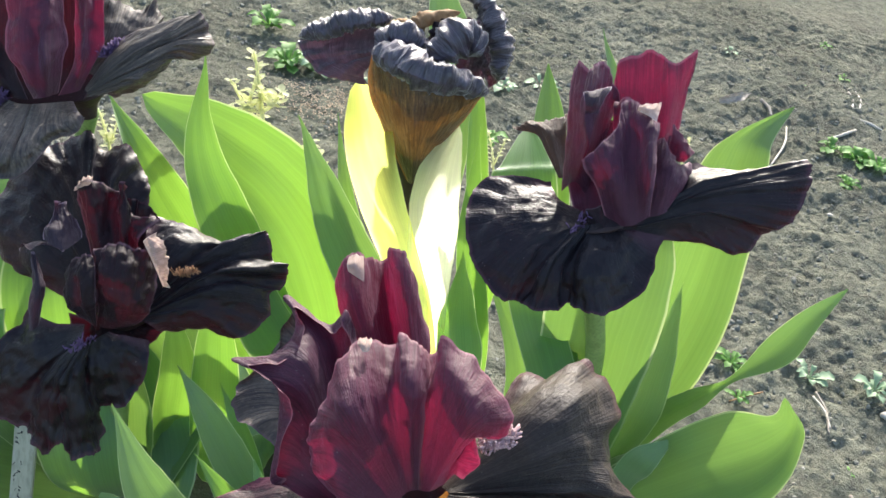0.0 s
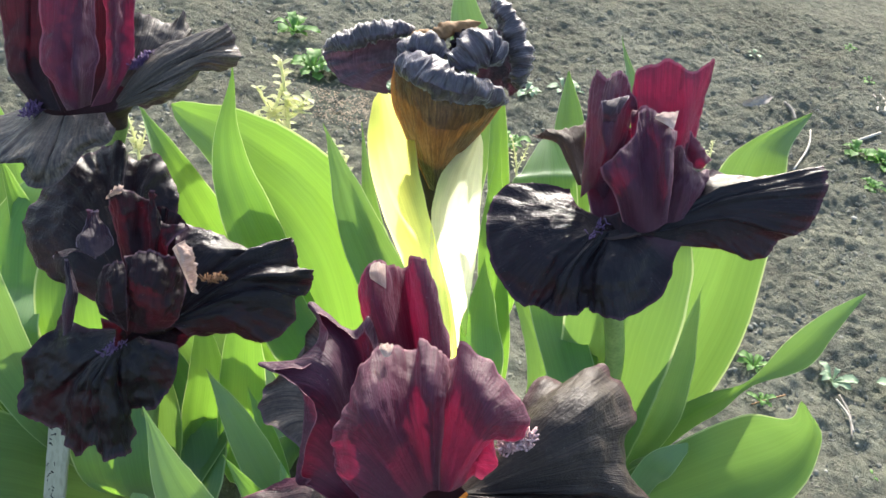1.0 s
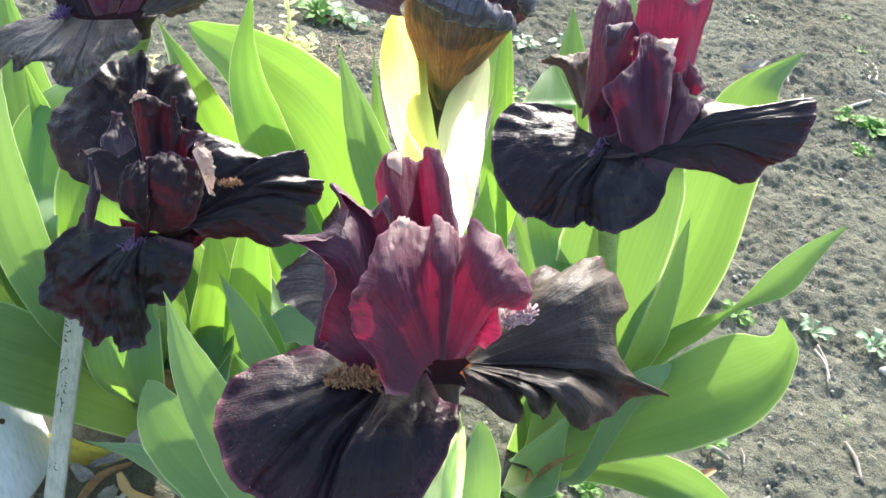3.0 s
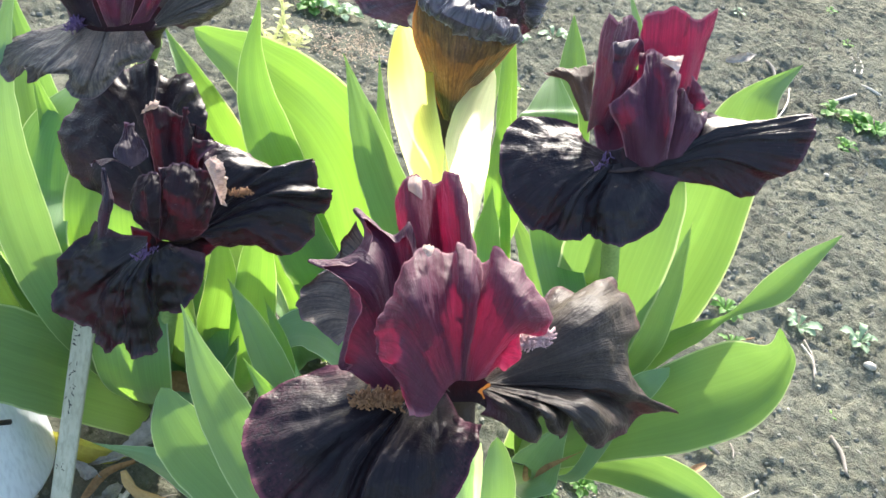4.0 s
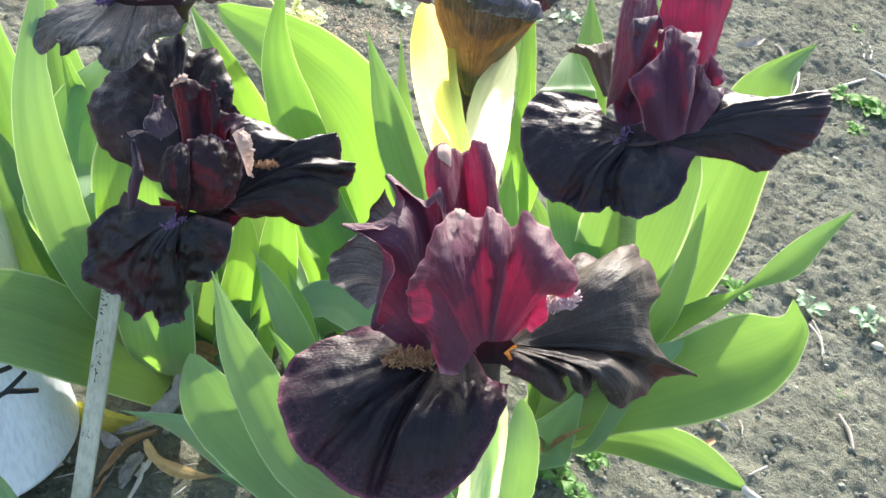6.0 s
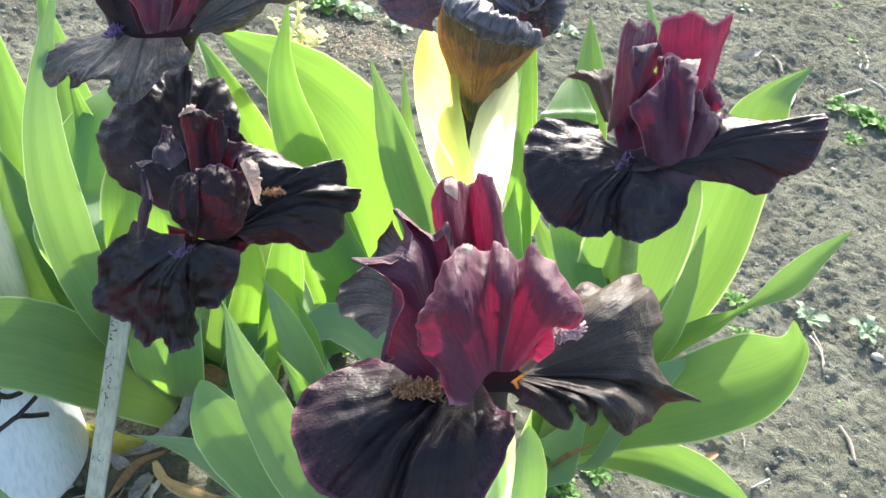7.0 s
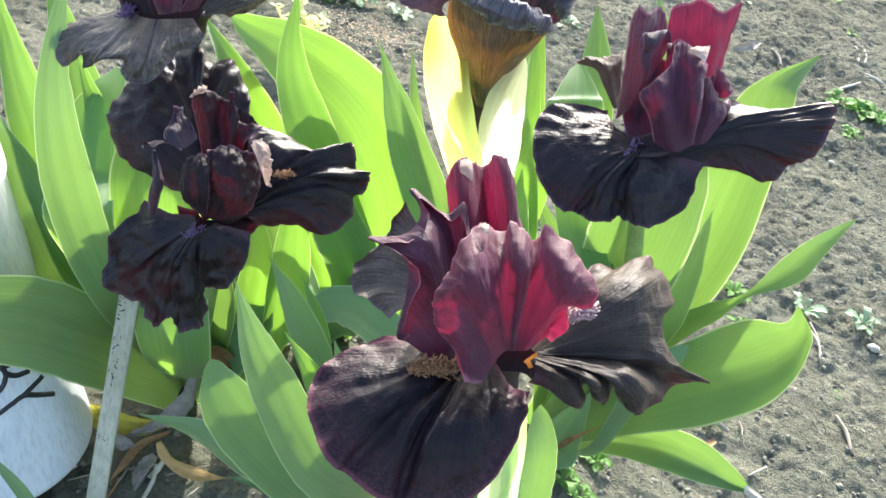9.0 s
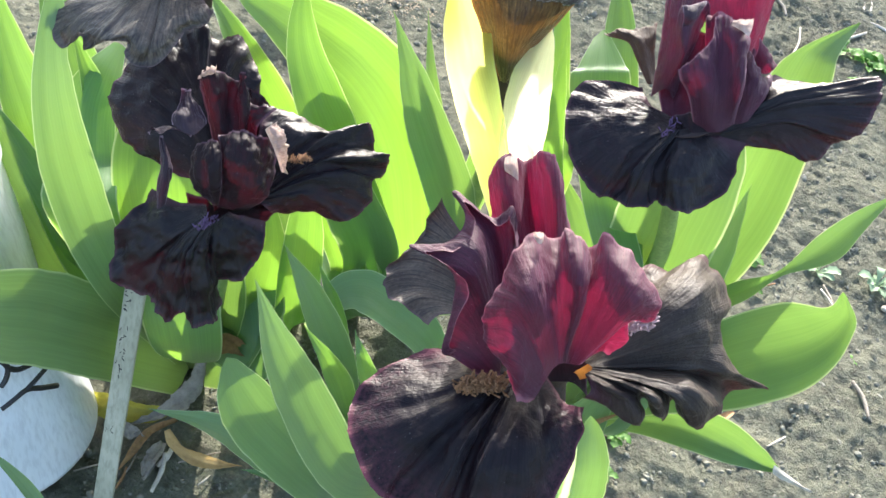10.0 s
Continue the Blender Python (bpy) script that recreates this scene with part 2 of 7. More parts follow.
DRY_GREY = plain_material("grey withered leaf", (0.17, 0.15, 0.13), (0.34, 0.31, 0.27), 80.0, 0.85, 0.0015, 0.1)
TAN_LEAF = plain_material("tan dead leaf", (0.34, 0.20, 0.07), (0.52, 0.36, 0.15), 40.0, 0.7, 0.001, 0.25)
YELLOW_LEAF = plain_material("yellowing leaf", (0.30, 0.27, 0.04), (0.42, 0.40, 0.07), 50.0, 0.6, 0.0005, 0.35)
STRAW = plain_material("pale straw", (0.36, 0.32, 0.25), (0.58, 0.54, 0.46), 120.0, 0.8)
TWIG = plain_material("weathered twig", (0.20, 0.165, 0.13), (0.36, 0.32, 0.27), 150.0, 0.85)
STAKE = plain_material("white painted lath", (0.30, 0.30, 0.215), (0.46, 0.45, 0.345), 70.0, 0.6, 0.0006, 0.0, (1, 1, 0.15))
PLASTIC = plain_material("white plastic", (0.63, 0.68, 0.72), (0.72, 0.76, 0.79), 60.0, 0.35, 0.0002, 0.0, (1, 1, 0.05))
INK = plain_material("black marker ink", (0.012, 0.012, 0.014), (0.02, 0.02, 0.022), 90.0, 0.5, 0.0002)
SOIL = soil_material()
PEBBLE = plain_material("soil crumb", (0.142, 0.140, 0.110), (0.22, 0.217, 0.174), 30.0, 0.95)
SAND = plain_material("tan sawdust", (0.40, 0.31, 0.20), (0.60, 0.48, 0.33), 90.0, 0.95)


# ---- building ----
def ground_height(x, y):
    """The bed: level ground with a low mound under the clump."""
    return 0.045 * math.exp(-(x / 0.3) ** 2 - ((y - 0.58) / 0.28) ** 2)


def thing(name, place, label, category, group=""):
    ob = new(name)
    ob.empty_display_size = 0.02
    ob.location = place
    return tagged(ob, label, category, group)


def origin(ob):
    """Where an unrotated thing or part lies in the world."""
    spot = Vector(ob.location)
    while ob.parent:
        ob = ob.parent
        spot += ob.location
    return spot


def mesh_part(name, verts, faces, material, parent=None, label="", uvs=None, smooth=True):
    """One mesh object; verts in world metres, kept relative to the parent."""
    off = origin(parent) if parent else Vector((0, 0, 0))
    me = bpy.data.meshes.new(name)
    me.from_pydata([tuple(Vector(v) - off) for v in verts], [], faces)
    if uvs is not None:
        layer = me.uv_layers.new(name="UVMap")
        index = np.empty(len(me.loops), dtype=np.int32)
        me.loops.foreach_get("vertex_index", index)
        layer.data.foreach_set("uv", np.asarray(uvs, dtype=np.float32)[index].ravel())
    me.materials.append(material)
    me.polygons.foreach_set("use_smooth", [smooth] * len(me.polygons))
    ob = new(name, me)
    if parent:
        ob.parent = parent
    if label:
        tagged(ob, label)
    return ob


def spline(points, n):
    """A smooth curve through the points."""
    p = np.array([2 * np.array(points[0]) - points[1], *points, 2 * np.array(points[-1]) - points[-2]], dtype=float)
    s = np.linspace(0, len(points) - 1 - 1e-6, n)
    i = s.astype(int)
    f = (s - i)[:, None]
    a, b, c, d = p[i], p[i + 1], p[i + 2], p[i + 3]
    return 0.5 * (2 * b + (c - a) * f + (2 * a - 5 * b + 4 * c - d) * f ** 2 + (3 * b - a - 3 * c + d) * f ** 3)


def unit(v):
    return v / np.maximum(np.linalg.norm(v, axis=-1, keepdims=True), 1e-9)


def smooth_table(values, u):
    return spline([(v,) for v in values], len(u) * 4)[(u * (len(u) * 4 - 1)).astype(int), 0]


def blade(name, parent, material, line, side, left, right, cup=0.0, ruffle=(0, 3, 0), pleat=(0, 2, 0), crumple=0.0, cap=0.8,
          hook=0.0, point=2.0, nu=30, nv=24, label="", seed=0, fringe=0.0, wrinkle=0.0, scallop=0.0):
    """A thin curved sheet along a line: a leaf, bract or petal. side: its across direction at foot and tip; left, right: half widths
    at five stations; cup: lift of the margins; ruffle: (height, waves, phase) along the margins; pleat: (height, folds, phase) across;
    crumple: size of irregular folds; cap: where the rounding of the tip begins; hook: curl at the tip; fringe: raggedness of the tip;
    wrinkle: height of the fine folds that fan out; scallop: unevenness of the margin."""
    u = np.linspace(0, 1, nu)
    v = np.linspace(-1, 1, nv)
    c = spline(line, nu)
    t = unit(np.gradient(c, axis=0))
    s = unit(np.array(side[0])[None] * (1 - u)[:, None] + np.array(side[1])[None] * u[:, None])
    s = unit(s - (s * t).sum(1, keepdims=True) * t)
    nrm = np.cross(s, t)
    wl, wr = smooth_table(left, u), smooth_table(right, u)
    e = np.clip((u - cap) / (1 - cap), 0, 1)
    round_off = np.maximum(1 - e ** point, 0.0) ** (0.5 if point >= 2 else 1.0)
    wl, wr = np.maximum(wl * round_off, 2e-4), np.maximum(wr * round_off, 2e-4)
    wl = wl * (1 + scallop * np.sin(37 * u + seed) * np.sin(11 * u + 2 * seed))
    wr = wr * (1 + scallop * np.sin(41 * u + 2 * seed) * np.sin(13 * u + seed))
    w = np.where(v[None] < 0, wl[:, None], wr[:, None])
    mean = (wl + wr)[:, None] / 2
    big = max(left + right)
    lift = cup * mean * v[None] ** 2
    rim = np.abs(v[None]) ** 2.2 * np.minimum(1, 4 * u)[:, None]
    lift = lift + ruffle[0] * rim * np.sin(2 * np.pi * ruffle[1] * u[:, None] + ruffle[2] + 1.7 * np.sign(v[None]) + 0.9 * np.sin(5 * u[:, None] + seed))
    lift = lift + ruffle[0] * (u[:, None] ** 5) * np.sin(np.pi * ruffle[1] * v[None] + ruffle[2]) * round_off[:, None] ** 0.3
    lift = lift + pleat[0] * np.cos(np.pi * pleat[1] * v[None] + pleat[2]) * np.sin(np.pi * np.clip(u * 0.9 + 0.08, 0, 1))[:, None]
    fan = np.sin(2 * np.pi * (5.5 * v[None] + 0.5 * np.sin(4 * v[None] + seed)) + 1.3 * u[:, None]) + 0.6 * np.sin(2 * np.pi * 11 * v[None] + seed)
    lift = lift + wrinkle * fan * (u * np.sqrt(round_off))[:, None]
    lift = lift + hook * np.clip((u - 0.7) / 0.3, 0, 1)[:, None] ** 2
    pts = c[:, None] + s[:, None] * (v[None] * w)[..., None] + nrm[:, None] * lift[..., None]
    if crumple or fringe:
        for a in range(nu):
            for b in range(nv):
                p = Vector(pts[a, b]) / max(big, 1e-3)
                d = noise.noise_vector(p * 1.6 + Vector((seed * 3.1, 0, 0))) * 0.7 + noise.noise_vector(p * 4.0 + Vector((0, seed * 1.7, 0))) * 0.3
                pts[a, b] += np.array(d) * crumple * min(1, 3 * u[a])
                if fringe and u[a] > 0.75:
                    pts[a, b] += t[a] * fringe * (u[a] - 0.75) * 4 * noise.noise(Vector((v[b] * 9, seed, 0)))
    uvs = np.stack(np.broadcast_arrays((v[None] + 1) / 2, u[:, None]), -1).reshape(-1, 2)
    k = np.arange(nu * nv).reshape(nu, nv)
    faces = np.stack([k[:-1, :-1], k[:-1, 1:], k[1:, 1:], k[1:, :-1]], -1).reshape(-1, 4).tolist()
    return mesh_part(name, pts.reshape(-1, 3).tolist(), faces, material, parent, label, uvs)


def fan_petal(name, parent, material, base, ribs, ruffle=(0.0, 6, 0), wrinkle=(0.0, 9), crumple=0.0, scallop=0.02, label="", seed=0, curl=0.0, claw=0.55):
    """A petal drawn by its ribs: each fans out from the base (metres) over one or two middles to the margin, in centimetres from the base.
    ruffle: (height, waves, phase) of the margin; wrinkle: (height, count) of folds along the ribs; crumple: irregular folds;
    curl: how far the margin turns back; claw: how wide the base is, as a share of the middle."""
    b = np.array(base, dtype=float)
    k = len(ribs)
    nu, nv = 26, 8 * k + 1
    rails = [spline([r[q] for r in ribs], nv) / 100 for q in range(len(ribs[0]))]
    mids, ends = rails[0], rails[-1]
    u, v = np.linspace(0.0, 1.0, nu), np.linspace(0, 1, nv)
    reach = 1 + scallop * np.array([noise.noise(Vector((v[j] * 3.2 * k, seed * 7.3, 0.5))) + 0.6 * noise.noise(Vector((v[j] * 9 * k, seed, 2))) for j in range(nv)])
    s = (0.03 + 0.97 * u)[:, None] * (1 + (reach[None] - 1) * u[:, None] ** 3)
    foot = claw * (mids - mids.mean(axis=0))
    stops = np.linspace(0, 1, len(rails) + 1)
    pts = 0
    for q, rail in enumerate([foot] + rails):
        share = 1.0
        for other in np.delete(stops, q):
            share = share * (s - other) / (stops[q] - other)
        pts = pts + share[..., None] * rail[None]
    size = float(np.linalg.norm(ends, axis=1).mean())
    du, dv = np.gradient(pts, axis=0), np.gradient(pts, axis=1)
    nrm = unit(np.cross(dv, du))
    rim = u[:, None] ** 4
    wave = np.sin(2 * np.pi * ruffle[1] * v[None] + ruffle[2] + 1.4 * np.sin(9 * v[None] + seed)) + 0.5 * np.sin(2 * np.pi * 2.3 * ruffle[1] * v[None] + seed)
    lift = ruffle[0] * rim * wave
    fold = np.array([[1.6 * noise.noise(Vector((v[j] * wrinkle[1] * 1.1, u[i] * 1.3, seed * 2.3))) + 0.8 * noise.noise(Vector((v[j] * wrinkle[1] * 3.1, u[i] * 2.0, seed)))
                      for j in range(nv)] for i in range(nu)])
    lift = lift + wrinkle[0] * fold * np.sin(np.pi * np.clip(u * 0.72 + 0.05, 0, 1))[:, None]
    turn = np.array([0.25 + 1.5 * noise.noise(Vector((v[j] * k * 0.55, seed * 5.1, 4.0))) for j in range(nv)])
    lift = lift - curl * (np.clip((u - 0.62) / 0.38, 0, 1)[:, None] ** 2) * turn[None]
    pts = pts + nrm * lift[..., None]
    if crumple:
        for i in range(1, nu):
            for j in range(nv):
                p = Vector(pts[i, j]) / size
                d = noise.noise(p * 3.1 + Vector((seed * 3.1, 0, 0))) + 0.55 * noise.noise(p * 7.5 + Vector((0, seed * 1.7, 0))) + 0.3 * noise.noise(p * 17 + Vector((0, 0, seed)))
                pts[i, j] += nrm[i, j] * d * crumple * min(1.0, 2.5 * u[i])
    uvs = np.stack(np.broadcast_arrays(v[None], u[:, None]), -1).reshape(-1, 2)
    g = np.arange(nu * nv).reshape(nu, nv)
    faces = np.stack([g[:-1, :-1], g[:-1, 1:], g[1:, 1:], g[1:, :-1]], -1).reshape(-1, 4).tolist()
    return mesh_part(name, (pts + b).reshape(-1, 3).tolist(), faces, material, parent, label, uvs)


def through_grid(ribs, nu, nv):
    """A smooth sheet through a coarse grid: ribs side by side, each from its foot to its rim."""
    rails = np.array([spline(r, nu) for r in ribs])
    return np.stack([spline(rails[:, i], nv) for i in range(nu)])


def sheet(name, parent, material, base, foot, ribs, ruffle=(0.0, 6, 0), wrinkle=(0.0, 9), crumple=0.0, scallop=0.0, roll=0.0, folds=(), fine=26, label="", seed=0):
    """A petal or leaf: a short foot line of three points and ribs that run out from it to the rim, in centimetres from the base (metres). ruffle: (height, waves, phase) of the rim;
    wrinkle: (height, count) of narrow creases that run out along the ribs; crumple: irregular dents; scallop: unevenness of the rim;
    roll: how far the rim itself turns over; folds: (place across, width, height) of single sharp creases; fine: steps from foot to rim."""
    k = len(ribs)
    nu, nv = fine, 11 * (k - 1) + 1
    feet = spline([np.array(p) for p in foot], k)
    pts = through_grid([[q / 100] + [np.array(p) / 100 for p in r] for q, r in zip(feet, ribs)], nu, nv)
    u, v = np.linspace(0, 1, nu), np.linspace(0, 1, nv)
    du, dv = np.gradient(pts, axis=0), np.gradient(pts, axis=1)
    nrm = unit(np.cross(dv, du))
    size = float(np.linalg.norm(pts[-1] - pts[0], axis=1).mean())
    if scallop:
        edge = np.array([noise.noise(Vector((q * 2.6 * k, seed * 7.3, 0.5))) + 0.7 * noise.noise(Vector((q * 8 * k, seed, 2))) for q in v])
        pts = pts + unit(du) * (scallop * size * edge[None] * u[:, None] ** 4)[..., None]
    wave = np.sin(2 * np.pi * ruffle[1] * v[None] + ruffle[2] + 1.4 * np.sin(9 * v[None] + seed)) + 0.6 * np.sin(2 * np.pi * 2.7 * ruffle[1] * v[None] + seed)
    lift = ruffle[0] * u[:, None] ** 5 * wave
    if wrinkle[0]:
        crease = np.array([[1.5 * noise.noise(Vector((b * wrinkle[1], a * 1.7, seed * 2.3))) + 0.6 * noise.noise(Vector((b * wrinkle[1] * 3.1, a * 4.0, seed)))
                            for b in v] for a in u])
        lift = lift + wrinkle[0] * crease * np.sin(np.pi * np.clip(u * 0.8 + 0.04, 0, 1))[:, None]
    for n, (spot, width, high) in enumerate(folds):
        way = v[None] - spot - 0.02 * np.sin(3.1 * u[:, None] + n + seed)
        lift = lift + high * np.exp(-(way / (width * (0.6 + 0.8 * u[:, None]))) ** 2) * np.sin(np.pi * np.clip(u * 0.82 + 0.1, 0, 1))[:, None]
    lift = lift - roll * np.clip((u - 0.86) / 0.14, 0, 1)[:, None] ** 2
    pts = pts + nrm * lift[..., None]
    if crumple:
        for i in range(1, nu):
            for j in range(nv):
                p = Vector(pts[i, j]) / size
                d = noise.noise(p * 3.1 + Vector((seed * 3.1, 0, 0))) + 0.5 * noise.noise(p * 8.0 + Vector((0, seed * 1.7, 0))) + 0.28 * noise.noise(p * 19 + Vector((0, 0, seed)))
                pts[i, j] += nrm[i, j] * d * crumple * min(1.0, 2.5 * u[i])
    uvs = np.stack(np.broadcast_arrays(v[None], u[:, None]), -1).reshape(-1, 2)
    g = np.arange(nu * nv).reshape(nu, nv)
    faces = np.stack([g[:-1, :-1], g[:-1, 1:], g[1:, 1:], g[1:, :-1]], -1).reshape(-1, 4).tolist()
    return mesh_part(name, (pts + np.array(base)).reshape(-1, 3).tolist(), faces, material, parent, label, uvs)


def crinkled_roll(name, parent, material, line, radii, ridges=16, label="", seed=0):
    """A withered petal rolled up on itself, ridged crosswise."""
    n, m = 90, 20
    c = spline(line, n)
    t = unit(np.gradient(c, axis=0))
    a = unit(np.cross(t, np.array((0.1, 0.2, 1.0))[None]))
    d = np.cross(t, a)
    x = np.linspace(0, 1, n)
    r = smooth_table(radii, x)
    ang = np.linspace(0, 2 * np.pi, m)
    wob = np.array([[noise.noise(Vector((x[i] * 9, math.cos(q) * 0.9, math.sin(q) * 0.9 + seed))) for q in ang] for i in range(n)])
    ridge = 1 - 2 * np.abs(np.sin(np.pi * ridges * x[:, None] + 2.5 * wob + 0.8 * np.sin(ang)[None])) ** 0.7
    rad = r[:, None] * (1 + 0.115 * ridge + 0.045 * np.sin(2.7 * np.arcsin(np.clip(ridge, -1, 1)) + 9 * wob) + 0.42 * wob) * np.sqrt(np.clip(4 * np.minimum(x, 1 - x) * 2.5, 0.02, 1))[:, None]
    pts = c[:, None] + rad[..., None] * (np.cos(ang)[None, :, None] * a[:, None] + np.sin(ang)[None, :, None] * d[:, None])
    uvs = np.stack(np.broadcast_arrays((ang / (2 * np.pi))[None], x[:, None]), -1).reshape(-1, 2)
    g = np.arange(n * m).reshape(n, m)
    faces = np.stack([g[:-1, :-1], g[:-1, 1:], g[1:, 1:], g[1:, :-1]], -1).reshape(-1, 4).tolist()
    return mesh_part(name, pts.reshape(-1, 3).tolist(), faces, material, parent, label, uvs)


def leaf(parent, material, line, side, width, fold=0.25, tip=1.6, wave=0.0, foot=0.7, label="", name="leaf", seed=0):
    """A sword leaf: broad, drawn to a point, with a shallow keel."""
    w = [width * foot, width * (0.5 + foot / 2), width, width * 0.93, width * 0.55]
    return blade(name, parent, material, line, side, w, w, fold, (wave, 1.6, seed), (width * 0.03, 3, seed), width * 0.05, 0.45, 0.0, tip, 34, 11, label, seed)


def tube(name, parent, material, line, radii, sides=10, label="", flat=1.0):
    """A round, tapering stem along a line, closed at both ends."""
    n = max(8, 5 * len(line))
    c = spline(line, n)
    t = unit(np.gradient(c, axis=0))
    ref = np.array((1.0, 0.0, 0.0)) if abs(t[0][0]) < 0.8 else np.array((0.0, 1.0, 0.0))
    a = unit(np.cross(t, ref[None]))
    b = np.cross(t, a)
    r = np.interp(np.linspace(0, 1, n), np.linspace(0, 1, len(radii)), radii)
    ang = np.linspace(0, 2 * np.pi, sides, endpoint=False)
    pts = c[:, None] + r[:, None, None] * (np.cos(ang)[None, :, None] * a[:, None] + flat * np.sin(ang)[None, :, None] * b[:, None])
    verts = pts.reshape(-1, 3).tolist()
    faces = [[i * sides + j, i * sides + (j + 1) % sides, (i + 1) * sides + (j + 1) % sides, (i + 1) * sides + j] for i in range(n - 1) for j in range(sides)]
    faces += [list(range(sides))[::-1], list(range((n - 1) * sides, n * sides))]
    return mesh_part(name, verts, faces, material, parent, label)


def beard(parent, material, line, size, count=70, seed=0, label=""):
    """A caterpillar of short hairs along the fall's midrib."""
    rng = random.Random(seed)
    c = spline(line, 30)
    up = Vector((0, -0.35, 1)).normalized()
    verts, faces = [], []
    for _ in range(count):
        p = Vector(c[rng.randrange(30)]) + Vector([rng.uniform(-1, 1) * size * 0.55 for _ in range(3)])
        d = (up + Vector([rng.uniform(-0.8, 0.8) for _ in range(3)])).normalized() * size * rng.uniform(0.6, 1.2)
        a = d.orthogonal().normalized() * size * 0.09
        b = d.cross(a).normalized() * size * 0.09
        i = len(verts)
        verts += [p + a, p - a / 2 + b, p - a / 2 - b, p + d + a * 1.3, p + d + (b - a / 2) * 1.3, p + d - (a / 2 + b) * 1.3]
        faces += [[i, i + 1, i + 4, i + 3], [i + 1, i + 2, i + 5, i + 4], [i + 2, i, i + 3, i + 5], [i + 3, i + 4, i + 5]]
    return mesh_part("beard", verts, faces, material, parent, label)


def flower_core(parent, throat, foot, label, size=0.006):
    """The perianth tube that carries the petals of one bloom."""
    mid = (np.array(throat) + np.array(foot)) / 2
    return tube("flower", parent, TUBE, [foot, mid, throat], [size * 0.8, size * 1.1, size * 2.2], 14, label)


# ---- ground: one sheet out to the horizon ----
def spaced(low, high, step, far):
    """Even steps between low and high, then ever wider ones to the far distance."""
    mid = list(np.arange(low, high + step / 2, step))
    out, d = [], step
    while (out[-1] if out else 0) < far:
        d *= 1.22
        out.append((out[-1] if out else 0) + d)
    return [low - o for o in reversed(out)] + mid + [high + o for o in out]


def build_ground():
    xs, ys = spaced(-0.65, 0.9, 0.0031, 80), spaced(0.3, 1.65, 0.0031, 80)
    verts = []
    for y in ys:
        for x in xs:
            z = ground_height(x, y)
            p = Vector((x, y, 0))
            away = max(-0.65 - x, x - 0.9, 0.3 - y, y - 1.65, 0)
            z += 0.010 * noise.noise(p * 6) * max(0, 1 - away / 0.5) + 0.0045 * noise.noise(p * 21) * max(0, 1 - away / 0.12)
            near = max(0, 1 - away / 0.02)
            if near:
                patch = 0.55 + 0.9 * max(0.0, noise.noise(p * 4.3 + Vector((7, 3, 0))) + 0.25)
                clod = max(0.0, 0.62 - noise.voronoi(p * 95)[0][0]) + 0.6 * max(0.0, 0.6 - noise.voronoi(p * 170)[0][0])
                z += near * (patch * (0.0052 * clod + 0.0040 * noise.noise(p * 38)) + 0.0026 * noise.noise(p * 110) + 0.0022 * abs(noise.noise(p * 180)))
            verts.append((x, y, z))
    w = len(xs)
    k = np.arange(w * len(ys)).reshape(len(ys), w)
    faces = np.stack([k[:-1, :-1], k[:-1, 1:], k[1:, 1:], k[1:, :-1]], -1).reshape(-1, 4).tolist()
    ob = mesh_part("ground", verts, faces, SOIL)
    return tagged(ob, "dry grey-brown garden soil with crumbs and small clods", "ground", "", "structure")


build_ground()


def soil_top(x, y):
    p = Vector((x, y, 0))
    return ground_height(x, y) + 0.010 * noise.noise(p * 6) + 0.0045 * noise.noise(p * 21)


def build_crumbs(count, low, high, name, label, material, box, seed):
    """Loose crumbs strewn over the bed, one mesh."""
    rng = random.Random(seed)
    base = bmesh.new()
    bmesh.ops.create_icosphere(base, subdivisions=1, radius=1.0)
    ball = [v.co.copy() for v in base.verts]
    tris = [[v.index for v in f.verts] for f in base.faces]
    base.free()
    verts, faces = [], []
    for _ in range(count):
        x, y = rng.uniform(box[0], box[1]), rng.uniform(box[2], box[3])
        r = low + (high - low) * rng.random() ** 6
        turn = Euler((rng.uniform(0, 6), rng.uniform(0, 6), rng.uniform(0, 6))).to_matrix()
        shape = Vector((rng.uniform(0.7, 1.3), rng.uniform(0.7, 1.2), rng.uniform(0.5, 0.9)))
        at = Vector((x, y, soil_top(x, y) + r * 0.08))
        i = len(verts)
        verts += [at + turn @ Vector([q * s * r * rng.uniform(0.8, 1.15) for q, s in zip(co, shape)]) for co in ball]
        faces += [[i + a for a in f] for f in tris]
    ob = mesh_part(name, verts, faces, material, None, "", None, False)
    return tagged(ob, label, "soil crumbs", "", "stuff")


build_crumbs(52000, 0.0008, 0.0038, "soil_crumbs", "loose crumbs and small stones strewn over the dry soil", PEBBLE, (-0.6, 0.8, 0.35, 1.5), 3)

# ---- the iris plants: each with its fan of leaves, its stems and blooms ----

right_plant = thing("iris_plant", (0.144, 0.553, 0.035), "bearded iris plant with one fresh black-maroon bloom and splayed leaves", "iris plant", "irises in the clump")
